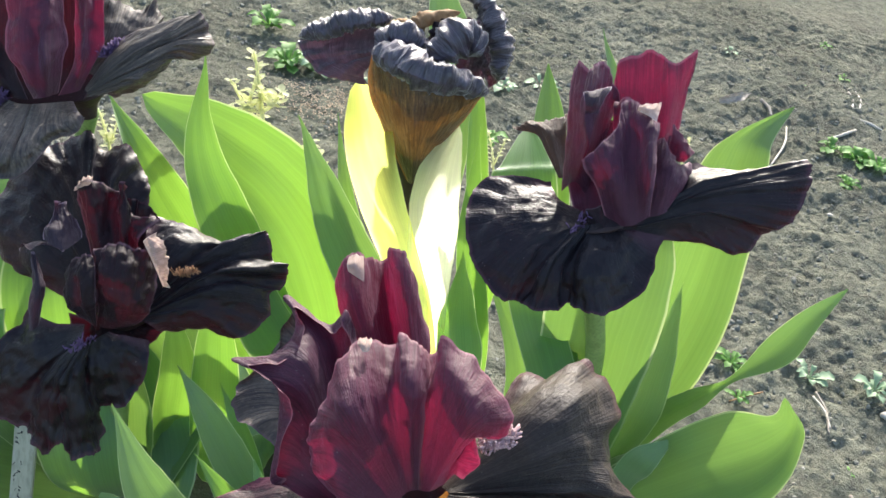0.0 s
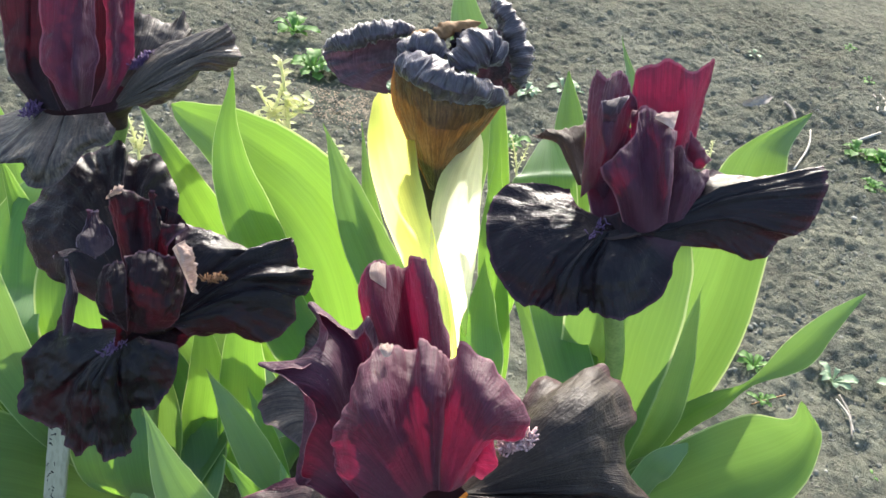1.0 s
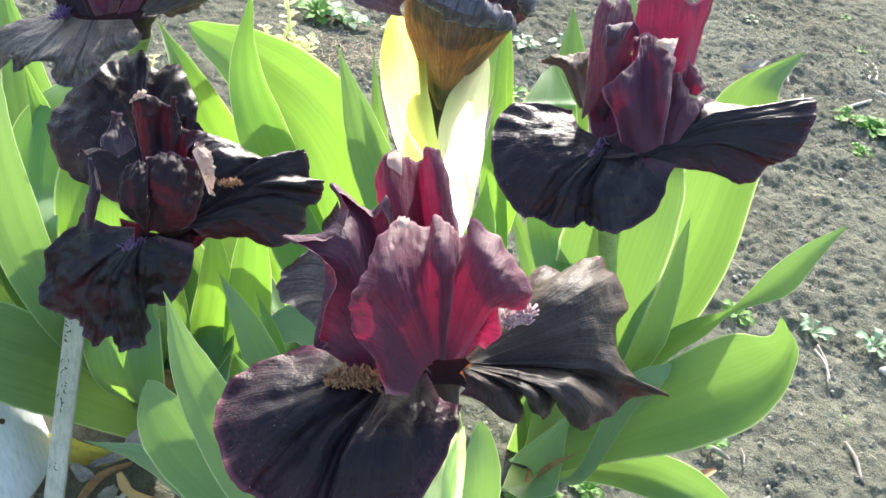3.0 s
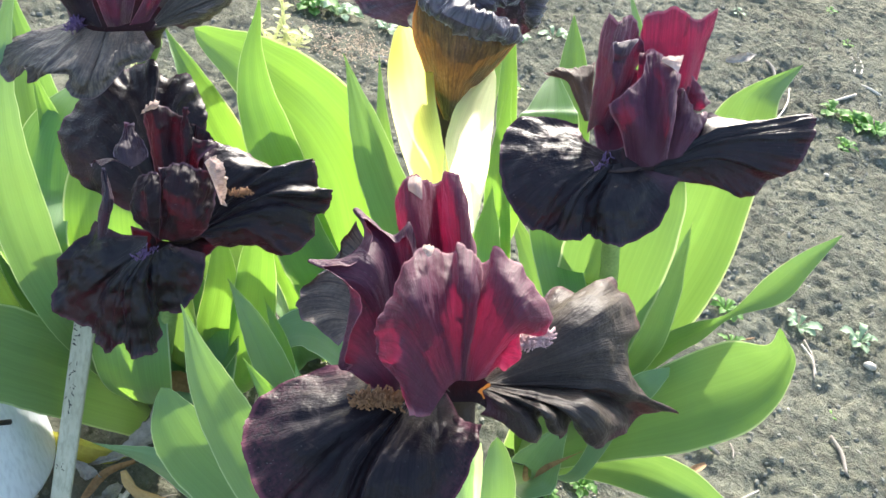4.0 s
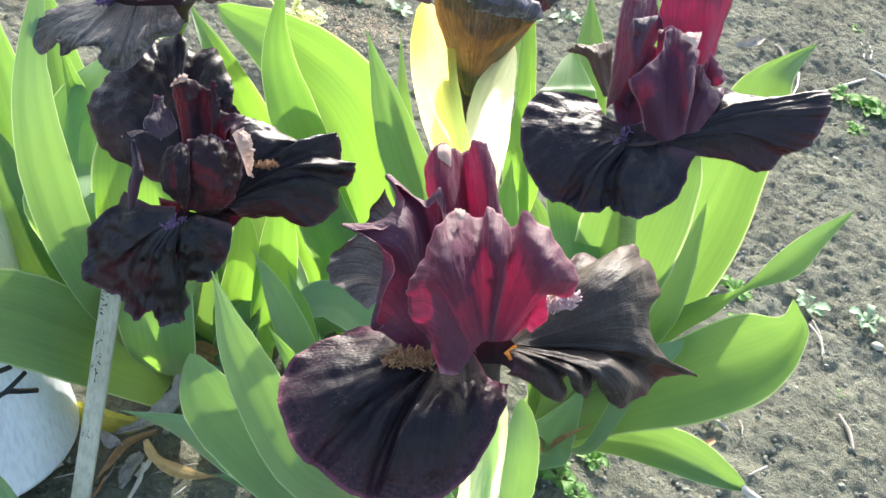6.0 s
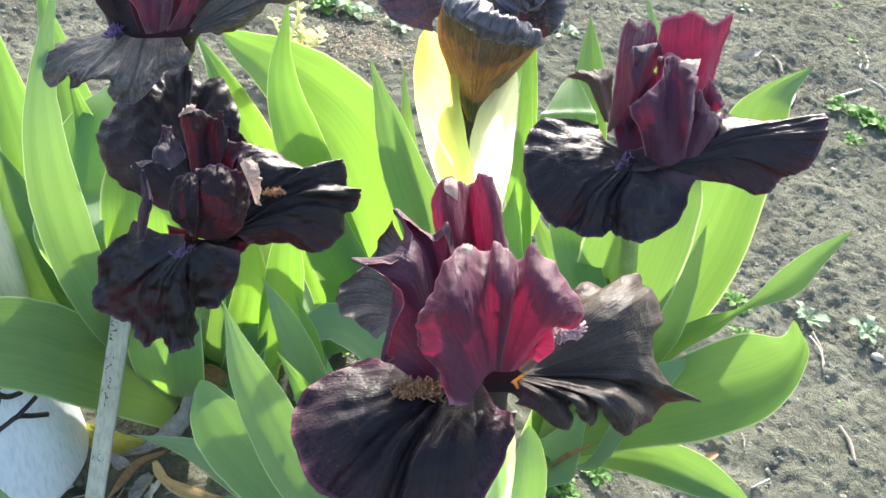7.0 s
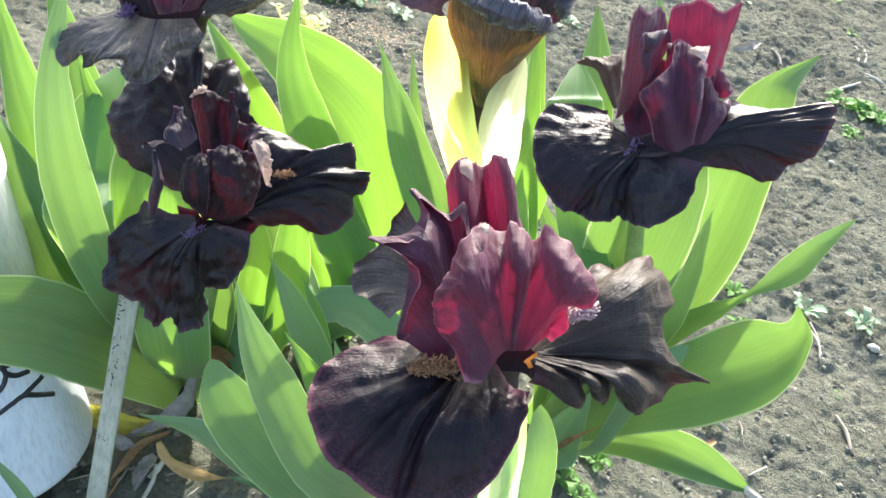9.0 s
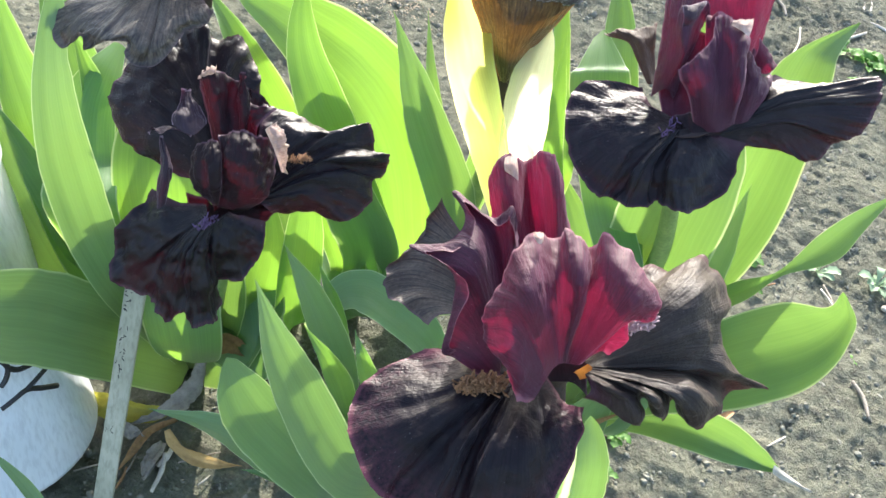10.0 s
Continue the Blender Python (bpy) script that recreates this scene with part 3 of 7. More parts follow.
sheet("leaf", right_plant, LEAF_SHADED, (0.145, 0.544, 0.046), ((0.53, -0.86, 0.06), (0.00, 0.22, -0.18), (-0.46, 0.55, 0.21)),
      [((3.94, -4.99, 8.18), (6.56, -9.14, 15.53), (8.23, -10.66, 20.62), (8.28, -10.54, 24.59), (6.75, -10.79, 26.67)), ((3.42, -3.19, 9.23), (5.99, -6.39, 16.77), (7.52, -8.43, 21.24), (7.71, -9.74, 24.47), (6.65, -10.76, 26.71)), ((2.60, -2.14, 10.79), (4.30, -5.22, 17.89), (5.52, -7.76, 22.57), (6.77, -9.76, 24.80), (6.53, -10.71, 26.78))],
      label="broad bright green leaf arching outwards with a hooked tip", wrinkle=(0.00035, 6), crumple=0.002, fine=40, seed=1)
sheet("leaf", right_plant, LEAF_SHADED, (0.152, 0.546, 0.044), ((-0.03, 0.46, 0.50), (-0.04, 0.03, -0.00), (-0.04, -0.40, -0.50)),
      [((2.94, -1.94, 6.03), (5.41, -4.65, 9.70), (7.66, -5.60, 10.34), (9.74, -6.48, 9.85), (11.03, -7.17, 9.15)), ((3.29, -2.23, 4.46), (5.84, -4.65, 7.68), (8.12, -5.85, 8.50), (9.93, -6.59, 8.64), (11.05, -7.21, 9.09)), ((3.40, -3.19, 3.78), (5.84, -5.79, 6.80), (7.94, -6.94, 8.00), (9.69, -7.17, 8.43), (11.02, -7.29, 9.00))],
      label="low drooping leaf with a withered tip", wrinkle=(0.0003, 6), crumple=0.002, fine=40, seed=2)
sheet("leaf", right_plant, LEAF_SHADED, (0.146, 0.555, 0.039), ((-0.17, 0.18, 0.22), (-0.04, 0.01, 0.01), (0.15, -0.18, -0.22)),
      [((3.48, -2.17, 15.01), (4.67, -3.40, 18.91), (6.34, -4.02, 21.19), (7.43, -3.50, 24.07), (8.59, -3.12, 26.00), (10.18, -2.51, 27.41)), ((4.05, -2.20, 14.49), (5.28, -3.45, 18.52), (6.45, -4.16, 21.18), (8.02, -3.93, 23.70), (8.94, -3.41, 25.65), (10.19, -2.53, 27.39)), ((4.46, -2.83, 14.51), (5.66, -4.19, 18.71), (6.54, -4.38, 21.23), (8.49, -4.75, 23.64), (9.22, -3.94, 25.48), (10.23, -2.55, 27.38))],
      label="narrow twisted leaf", crumple=0.001, fine=44, seed=3)
sheet("leaf", right_plant, LEAF_SHADED, (0.145, 0.553, 0.037), ((0.39, -0.09, -0.15), (-0.02, 0.02, -0.01), (-0.41, 0.16, 0.17)),
      [((4.51, -1.18, 13.02), (5.82, -1.93, 21.32), (5.40, -1.53, 27.96), (4.95, -0.11, 31.63), (4.85, 0.83, 32.73), (5.58, 2.57, 33.96)), ((3.12, 0.02, 13.40), (3.80, -0.14, 22.26), (3.61, -0.24, 27.99), (3.51, 0.59, 31.42), (3.88, 1.27, 32.67), (5.58, 2.57, 33.96)), ((1.65, -0.17, 14.31), (1.71, -0.54, 23.11), (1.56, -0.92, 28.51), (1.82, -0.22, 31.31), (2.85, 0.65, 32.60), (5.54, 2.58, 33.97))],
      label="tall broad leaf with a recurved tip", wrinkle=(0.0003, 6), crumple=0.002, fine=44, seed=4)
sheet("leaf", right_plant, LEAF_GREY, (0.15, 0.55, 0.034), ((-0.17, 0.05, 0.08), (0.00, 0.00, 0.00), (0.15, -0.01, -0.03)),
      [((1.31, -5.07, 6.42), (1.50, -6.36, 14.55), (1.98, -6.72, 17.95), (3.60, -6.42, 19.12)), ((1.72, -5.20, 6.21), (2.25, -6.35, 14.47), (2.57, -7.14, 17.66), (3.69, -6.47, 19.03)), ((2.09, -5.22, 6.13), (2.93, -6.28, 14.48), (3.30, -7.28, 17.23), (3.76, -6.70, 18.74))],
      label="short leaf with a blunt tip", crumple=0.001, fine=26, seed=90)
sheet("leaf_tip", right_plant, STRAW, (0.258, 0.474, 0.135), ((-0.01, 0.17, 0.23), (-0.03, -0.08, 0.08), (0.05, -0.18, -0.18)),
      [((1.27, -0.01, -0.19), (2.84, -0.17, -0.74)), ((1.19, -0.27, -0.18), (2.85, -0.19, -0.77)), ((1.27, -0.30, -0.53), (2.83, -0.22, -0.80))],
      label="withered whitish leaf tip", crumple=0.0015, scallop=0.1, fine=16, seed=91)
leaf(right_plant, LEAF_GREY, [(0.144, 0.553, 0.035), (0.17, 0.522, 0.18), (0.168, 0.498, 0.261), (0.165, 0.494, 0.318)], [(0.773, 0.085, -0.629), (0.943, 0.171, -0.287)], 0.0123, fold=0.3, seed=5)
leaf(right_plant, LEAF_SHADED, [(0.144, 0.553, 0.035), (0.145, 0.53, 0.16), (0.136, 0.494, 0.273), (0.136, 0.5, 0.327), (0.144, 0.518, 0.348)], [(0.969, -0.244, -0.03), (0.96, -0.064, -0.274)], 0.0282, fold=0.15, tip=2.2, seed=6)
leaf(right_plant, LEAF_GREY, [(0.144, 0.553, 0.035), (0.177, 0.535, 0.133), (0.183, 0.504, 0.189), (0.187, 0.491, 0.22)], [(0.707, -0.079, -0.703), (0.759, -0.033, -0.65)], 0.0097, fold=0.3, seed=7)
sheet("leaf", right_plant, LEAF, (0.142, 0.555, 0.036), ((-0.44, -0.10, -0.10), (0.00, 0.00, 0.00), (0.44, 0.10, 0.10)),
      [((-2.72, -6.85, 18.57), (-4.72, -2.42, 22.27), (-5.78, 1.99, 25.93), (-6.35, 5.65, 27.92), (-6.41, 9.07, 29.61)), ((-1.61, -6.60, 18.82), (-3.47, -1.90, 22.37), (-4.71, 2.57, 25.95), (-5.57, 6.09, 27.95), (-6.37, 9.08, 29.62)), ((-0.50, -6.34, 19.07), (-2.27, -1.87, 22.82), (-3.62, 2.48, 26.42), (-4.75, 6.01, 28.28), (-6.34, 9.09, 29.63))],
      wrinkle=(0.0003, 6), crumple=0.001, fine=36, seed=8)
sheet("leaf", right_plant, LEAF, (0.14, 0.551, 0.036), ((-0.44, -0.10, -0.10), (0.00, 0.00, 0.00), (0.44, 0.10, 0.10)),
      [((-2.07, -7.96, 18.32), (-4.99, -4.15, 22.88), (-7.41, -0.14, 26.89), (-7.22, 1.25, 27.43), (-6.74, 3.52, 28.07)), ((-0.98, -7.71, 18.57), (-3.72, -3.63, 22.98), (-5.75, 0.66, 26.99), (-5.97, 1.97, 27.61), (-6.34, 4.18, 28.36)), ((0.12, -7.47, 18.81), (-2.46, -3.58, 23.45), (-4.14, 0.60, 27.63), (-4.77, 1.98, 28.04), (-6.07, 4.02, 28.46))],
      label="short broad leaf behind the bloom", wrinkle=(0.0003, 6), crumple=0.001, fine=36, seed=9)
leaf(right_plant, LEAF_GREY, [(0.144, 0.553, 0.035), (0.131, 0.551, 0.247), (0.119, 0.559, 0.351), (0.1, 0.589, 0.387)], [(0.949, 0.233, -0.213), (0.879, 0.472, 0.074)], 0.0082, fold=0.3, seed=10)
leaf(right_plant, LEAF_GREY, [(0.144, 0.553, 0.035), (0.12, 0.545, 0.133), (0.105, 0.541, 0.206), (0.07, 0.547, 0.261)], [(0.883, 0.465, -0.065), (0.763, 0.602, 0.234)], 0.0141, fold=0.25, seed=11)
leaf(right_plant, LEAF_GREY, [(0.144, 0.553, 0.035), (0.139, 0.555, 0.096), (0.137, 0.548, 0.182), (0.11, 0.559, 0.227)], [(0.917, 0.312, -0.248), (0.817, 0.551, 0.17)], 0.0113, fold=0.25, seed=12)
tube("flower_stem", right_plant, STEM, [(0.144, 0.553, 0.035), (0.141, 0.498, 0.231), (0.126, 0.468, 0.312), (0.12, 0.469, 0.337)], [0.006, 0.005, 0.0045, 0.005])
bloom = flower_core(right_plant, (0.115, 0.476, 0.353), (0.122, 0.473, 0.334), "open bloom with upright maroon standards and flared black falls", 0.0075)
sheet("fall", bloom, FALL, (0.114, 0.469, 0.356), ((-0.53, 0.47, -0.09), (-0.45, -0.60, -0.03), (1.01, 0.19, 0.19)),
      [((-1.67, 0.62, 0.19), (-2.16, 1.52, 0.23)), ((-2.64, 0.08, 0.19), (-4.96, 0.88, -0.11)), ((-3.03, -0.84, -0.04), (-5.26, -0.99, -1.03)), ((-2.80, -1.57, -0.50), (-4.51, -2.54, -1.89)), ((-2.24, -2.05, -0.82), (-3.19, -3.45, -2.67)), ((-1.76, -2.02, -1.08), (-2.29, -3.26, -2.75)), ((-1.44, -2.30, -0.90), (-1.57, -3.56, -2.74)), ((-0.82, -2.19, -1.06), (-0.69, -3.30, -2.70)), ((-0.47, -2.07, -1.12), (-0.15, -2.88, -2.44)), ((-0.14, -2.38, -0.83), (0.46, -3.22, -2.37)), ((0.61, -2.06, -0.59), (1.40, -3.09, -2.31)), ((1.37, -1.35, -0.46), (2.61, -1.91, -1.54)), ((1.85, -0.10, 0.08), (2.98, -0.05, 0.01))],
      label="black velvet fall, flared and drooping", ruffle=(0.0008, 8, 1), wrinkle=(0.0002, 8), crumple=0.0018, scallop=0.024, roll=0.0012, fine=34, folds=((0.44, 0.014, 0.0026), (0.52, 0.012, -0.0018), (0.64, 0.016, 0.0026)), seed=13)
sheet("fall", bloom, FALL, (0.131, 0.47, 0.357), ((-0.24, 0.26, 0.01), (0.10, -0.05, 0.10), (0.09, -0.21, -0.18)),
      [((0.83, 2.19, 0.99), (2.08, 3.54, 1.75)), ((2.01, 2.54, 1.59), (4.79, 3.61, 2.07)), ((2.54, 2.02, 1.77), (6.48, 3.68, 3.11)), ((2.74, 1.50, 1.70), (6.78, 3.00, 2.96)), ((2.96, 1.44, 1.47), (6.88, 2.47, 2.30)), ((3.09, 1.16, 1.15), (6.51, 1.66, 1.11)), ((2.82, 0.92, 0.75), (5.66, 1.37, 0.27)), ((2.63, 0.72, 0.49), (4.83, 0.70, -0.56)), ((1.88, 0.45, 0.18), (3.42, 0.53, -0.36)), ((0.83, -0.07, -0.28), (1.50, 0.09, -0.39))],
      label="black fall held out level, brownish on top", ruffle=(0.0007, 8, 2), wrinkle=(0.0003, 7), crumple=0.0018, scallop=0.024, roll=0.0008, fine=34, folds=((0.24, 0.014, 0.0018), (0.33, 0.012, -0.0014), (0.62, 0.018, 0.0014)), seed=14)
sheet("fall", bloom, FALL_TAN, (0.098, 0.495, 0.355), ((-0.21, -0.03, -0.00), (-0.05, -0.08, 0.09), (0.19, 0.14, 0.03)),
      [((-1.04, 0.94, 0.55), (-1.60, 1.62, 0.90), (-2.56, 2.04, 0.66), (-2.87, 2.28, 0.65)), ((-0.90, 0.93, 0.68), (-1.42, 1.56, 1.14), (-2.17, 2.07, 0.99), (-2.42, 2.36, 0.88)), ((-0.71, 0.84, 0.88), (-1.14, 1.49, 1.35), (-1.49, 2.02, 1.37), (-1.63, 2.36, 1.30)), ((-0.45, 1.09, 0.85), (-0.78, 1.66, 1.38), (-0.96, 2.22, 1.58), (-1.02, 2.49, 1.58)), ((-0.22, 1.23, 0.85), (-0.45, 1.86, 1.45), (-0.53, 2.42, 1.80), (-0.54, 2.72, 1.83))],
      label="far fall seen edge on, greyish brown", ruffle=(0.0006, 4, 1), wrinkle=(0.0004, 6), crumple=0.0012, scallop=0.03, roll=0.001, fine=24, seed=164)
sheet("standard", bloom, STANDARD_DARK, (0.104, 0.484, 0.358), ((-0.58, 0.13, -0.33), (-0.15, -0.34, 0.64), (0.64, 0.22, -0.43)),
      [((-0.84, 0.51, 0.89), (-1.23, 1.37, 2.69), (-1.50, 2.87, 4.28)), ((-0.67, 0.05, 1.58), (-1.01, 0.90, 3.20), (-1.34, 2.62, 4.76)), ((-0.37, -0.35, 2.17), (-0.74, 0.43, 3.56), (-0.84, 1.90, 4.82)), ((-0.10, -0.63, 2.61), (-0.44, 0.14, 3.83), (-0.61, 2.14, 5.09)), ((-0.00, 0.20, 2.81), (-0.08, 1.40, 3.74), (-0.17, 2.75, 4.87)), ((0.33, 1.31, 1.93), (0.39, 2.29, 3.07), (0.41, 2.98, 4.03)), ((0.71, 1.81, 1.42), (0.76, 2.71, 2.63), (0.95, 2.84, 3.23))],
      ruffle=(0.0008, 4, 4), wrinkle=(0.0003, 6), crumple=0.0013, scallop=0.012, roll=0.0008, fine=40, seed=16)
sheet("standard", bloom, STANDARD_DARK, (0.128, 0.468, 0.36), ((-0.79, -0.01, -0.44), (0.11, -0.33, 0.02), (0.81, 0.28, 0.32)),
      [((-1.73, 0.06, 1.08), (-2.42, 0.11, 1.90), (-2.63, 0.17, 2.25)), ((-1.41, -0.17, 1.35), (-1.99, 0.07, 2.15), (-2.33, 0.41, 2.55)), ((-1.11, -0.33, 1.66), (-1.60, 0.10, 2.61), (-1.95, 0.74, 3.08)), ((-0.83, -0.14, 1.78), (-1.23, 0.58, 2.77), (-1.56, 1.48, 3.36)), ((-0.53, 0.24, 1.85), (-1.08, 1.40, 2.99), (-1.59, 2.64, 3.86)), ((-0.26, 0.37, 2.00), (-0.72, 1.44, 3.10), (-1.24, 2.85, 4.13)), ((-0.03, 0.16, 2.32), (-0.37, 1.09, 3.27), (-0.76, 2.46, 4.12)), ((0.17, -0.12, 2.57), (-0.03, 0.75, 3.44), (-0.08, 1.92, 3.96)), ((0.46, 0.47, 2.20), (0.21, 1.39, 3.13), (0.15, 2.27, 3.64))],
      label="front standard, folded, with a pale dried tip", ruffle=(0.0006, 5, 0), wrinkle=(0.0003, 7), crumple=0.0013, scallop=0.014, roll=0.0006, fine=36, seed=18)
fan_petal("standard", bloom, STANDARD, (0.128, 0.476, 0.357),
          [((-1.14, 1.01, 1.71), (-1.55, 1.69, 3.01), (-1.71, 2.54, 3.72)), ((-0.82, 0.74, 2.16), (-1.12, 1.26, 3.41), (-1.32, 2.37, 4.28)), ((-0.42, 0.65, 2.19), (-0.52, 1.22, 3.49), (-0.21, 1.89, 3.96)), ((0.00, 0.98, 1.63), (0.08, 1.67, 2.59), (0.19, 2.39, 3.14))],
          (0.0008, 3.6, 1), (0.0002, 4.4), 0.0017, 0.03, "", 19, 0.0017, claw=0.8)
sheet("standard", bloom, STANDARD, (0.134, 0.491, 0.363), ((-0.79, -0.20, -0.16), (0.00, -0.11, 0.25), (0.67, 0.31, -0.13)),
      [((-1.83, 1.38, 1.61), (-2.59, 2.68, 3.31)), ((-1.80, 1.67, 2.14), (-2.62, 3.17, 4.04)), ((-1.58, 1.81, 2.31), (-2.28, 3.44, 4.28)), ((-1.21, 2.05, 2.40), (-1.79, 3.69, 4.38)), ((-0.85, 2.16, 2.54), (-1.46, 3.89, 4.66)), ((-0.44, 2.04, 2.75), (-1.01, 3.62, 4.69)), ((-0.08, 1.90, 2.96), (-0.62, 3.24, 4.69)), ((0.18, 1.97, 2.84), (-0.11, 3.24, 4.67)), ((0.45, 2.31, 2.57), (0.66, 4.06, 5.09)), ((0.71, 2.07, 1.77), (0.58, 3.52, 3.97))],
      label="tall standard, red where the light shines through", ruffle=(0.0004, 4, 2), wrinkle=(0.0001, 8), crumple=0.0012, scallop=0.006, roll=0.0006, fine=32, seed=20)
sheet("standard", bloom, STANDARD_DARK, (0.141, 0.477, 0.363), ((-0.63, -0.40, -0.25), (0.02, -0.34, 0.10), (0.52, 0.59, 0.08)),
      [((-0.90, 0.56, 1.18), (-0.99, 2.06, 2.32)), ((-0.55, 0.33, 1.52), (-0.67, 2.01, 2.40)), ((-0.19, 0.29, 1.61), (-0.26, 1.42, 2.16)), ((0.18, 0.51, 1.54), (0.37, 1.61, 1.59)), ((0.71, 1.04, 0.91), (0.98, 2.54, 1.27)), ((0.92, 1.24, 0.21), (1.23, 2.04, 0.37))],
      ruffle=(0.0006, 4, 3), wrinkle=(0.0006, 7), crumple=0.001, scallop=0.02, roll=0.0012, fine=28, seed=21)
sheet("standard", bloom, STANDARD_DARK, (0.122, 0.478, 0.354), ((-1.57, -0.32, -0.27), (-0.21, 0.01, -0.24), (1.63, 0.32, 0.36)),
      [((-2.26, 0.69, 0.79), (-2.48, 2.09, 2.13)), ((-1.44, 1.31, 0.87), (-1.82, 3.10, 2.81)), ((-0.53, 1.62, 1.18), (-0.90, 3.20, 2.74)), ((0.53, 2.04, 1.48), (0.18, 3.35, 3.03)), ((1.85, 1.89, 1.72), (1.71, 3.03, 2.74))],
      label="inner folds of the standards", ruffle=(0.0006, 5, 1), wrinkle=(0.0005, 6), crumple=0.001, fine=22, seed=144)
fan_petal("style_arm", bloom, STANDARD_BLACK, (0.12, 0.467, 0.349),
          [((-0.67, -0.07, 0.26), (-1.28, 0.42, 0.40)), ((-0.36, -0.23, 0.67), (-0.83, 0.56, 1.01)), ((0.29, -0.17, 0.87), (0.08, 0.59, 1.32)), ((1.13, 0.15, 0.90), (1.41, 0.95, 1.22)), ((1.66, 0.44, 0.60), (2.14, 1.02, 0.81))],
          (0.0006, 4.5, 4), (0.0003, 5.5), 0.0008, 0.03, "", 22, 0.0006, claw=0.9)
sheet("standard", bloom, STANDARD_MAUVE, (0.101, 0.488, 0.392), ((-0.20, -0.34, 0.03), (0.05, -0.03, 0.08), (0.29, 0.51, -0.08)),
      [((-0.39, -0.38, 0.76), (-0.57, 0.04, 1.11)), ((-0.00, -0.34, 0.94), (-0.03, 0.40, 1.19)), ((0.37, 0.50, 0.67), (0.57, 1.31, 1.01))],
      label="greyish curled corner of a standard", ruffle=(0.0004, 2, 1), crumple=0.0006, scallop=0.02, roll=0.0006, fine=14, seed=161)
sheet("standard", bloom, STANDARD, (0.142, 0.496, 0.38), ((-0.45, 0.09, 0.36), (-0.03, -0.24, -0.04), (0.36, 0.03, -0.21)),
      [((-0.51, 0.18, 0.93), (-0.54, 0.67, 1.20)), ((-0.01, -0.23, 0.58), (0.03, 0.29, 0.88)), ((0.46, -0.33, 0.30), (0.69, 0.12, 0.35))],
      label="small flap with a pale rim", ruffle=(0.0003, 2, 1), crumple=0.0005, scallop=0.02, roll=0.0004, fine=12, seed=162)
sheet("petal_tip", bloom, PAPERY, (0.123, 0.486, 0.401), ((-0.38, 0.35, -0.07), (0.05, -0.07, 0.03), (0.42, -0.35, 0.00)),
      [((-0.41, 0.35, 0.08), (-0.37, 0.52, 0.13)), ((0.02, 0.11, 0.24), (0.05, 0.53, 0.27)), ((0.46, 0.09, 0.21), (0.50, 0.74, 0.34))],
      label="pale dried tip", ruffle=(0.0003, 3, 1), crumple=0.0005, scallop=0.05, fine=10, seed=163)
beard(bloom, BEARD_VIOLET, [(0.11, 0.468, 0.356), (0.106, 0.458, 0.354)], 0.003, 30, 4)

middle_plant = thing("iris_plant", (0.02, 0.6, 0.045), "bearded iris plant with a wilted violet-brown bloom in a pale spathe", "iris plant", "irises in the clump")
tube("flower_stem", middle_plant, STEM, [(0.02, 0.6, 0.045), (0.032, 0.552, 0.172), (0.037, 0.504, 0.299)], [0.006, 0.0055, 0.005])
bloom = flower_core(middle_plant, (0.025, 0.521, 0.336), (0.035, 0.504, 0.306), "wilted bloom with rolled crinkled petals")
wilted_bloom = bloom
sheet("fall", bloom, WILTED_AMBER, (0.03, 0.505, 0.326), ((-0.20, 0.07, -0.13), (0.09, -0.17, 0.01), (0.21, 0.19, -0.02)),
      [((-1.85, 0.62, 2.09), (-3.07, 1.49, 3.68), (-3.21, 1.89, 5.19)), ((-1.00, 0.03, 2.37), (-1.95, 0.55, 4.29), (-2.39, 1.21, 5.69)), ((-0.32, -0.26, 2.56), (-0.68, 0.13, 4.58), (-1.20, 0.88, 5.94)), ((0.36, 0.08, 2.43), (0.65, 0.43, 4.31), (0.15, 1.13, 5.60)), ((0.94, 0.71, 2.35), (1.52, 1.15, 3.99), (1.40, 1.44, 5.03)), ((1.31, 1.50, 2.18), (2.08, 2.12, 3.71), (2.30, 2.03, 4.38))],
      label="amber-brown petal base, ribbed and backlit", ruffle=(0.0004, 5, 3), wrinkle=(0.0005, 16), crumple=0.001, fine=30, seed=33)
crinkled_roll("fall", bloom, WILTED, [(-0.001, 0.525, 0.376), (0.013, 0.515, 0.382), (0.026, 0.509, 0.381), (0.039, 0.513, 0.379), (0.055, 0.524, 0.372)], [0.0049, 0.0074, 0.008, 0.0071, 0.0041], 10, "rolled blue-violet crinkled petal rim", 34)
fan_petal("fall", bloom, WILTED, (0.003, 0.543, 0.372),
          [((-2.22, -0.01, 0.58), (-4.22, -0.49, -0.28)), ((-2.17, -0.45, 0.01), (-4.21, -0.68, -0.69)), ((-1.96, -0.97, -0.52), (-3.44, -1.32, -1.28)), ((-1.46, -1.12, -0.77), (-2.01, -1.39, -1.54)), ((-0.78, -0.87, -1.02), (-0.44, -1.09, -1.67))],
          (0.0011, 4.5, 5), (0.0008, 5.5), 0.0021, 0.03, "shrivelled petal with a silvery rolled rim", 35, 0.003)
crinkled_roll("fall", bloom, WILTED, [(-0.039, 0.534, 0.37), (-0.026, 0.534, 0.378), (-0.014, 0.537, 0.384), (0.002, 0.546, 0.386)], [0.0025, 0.0047, 0.0052, 0.0049, 0.0033], 14, "", 36)
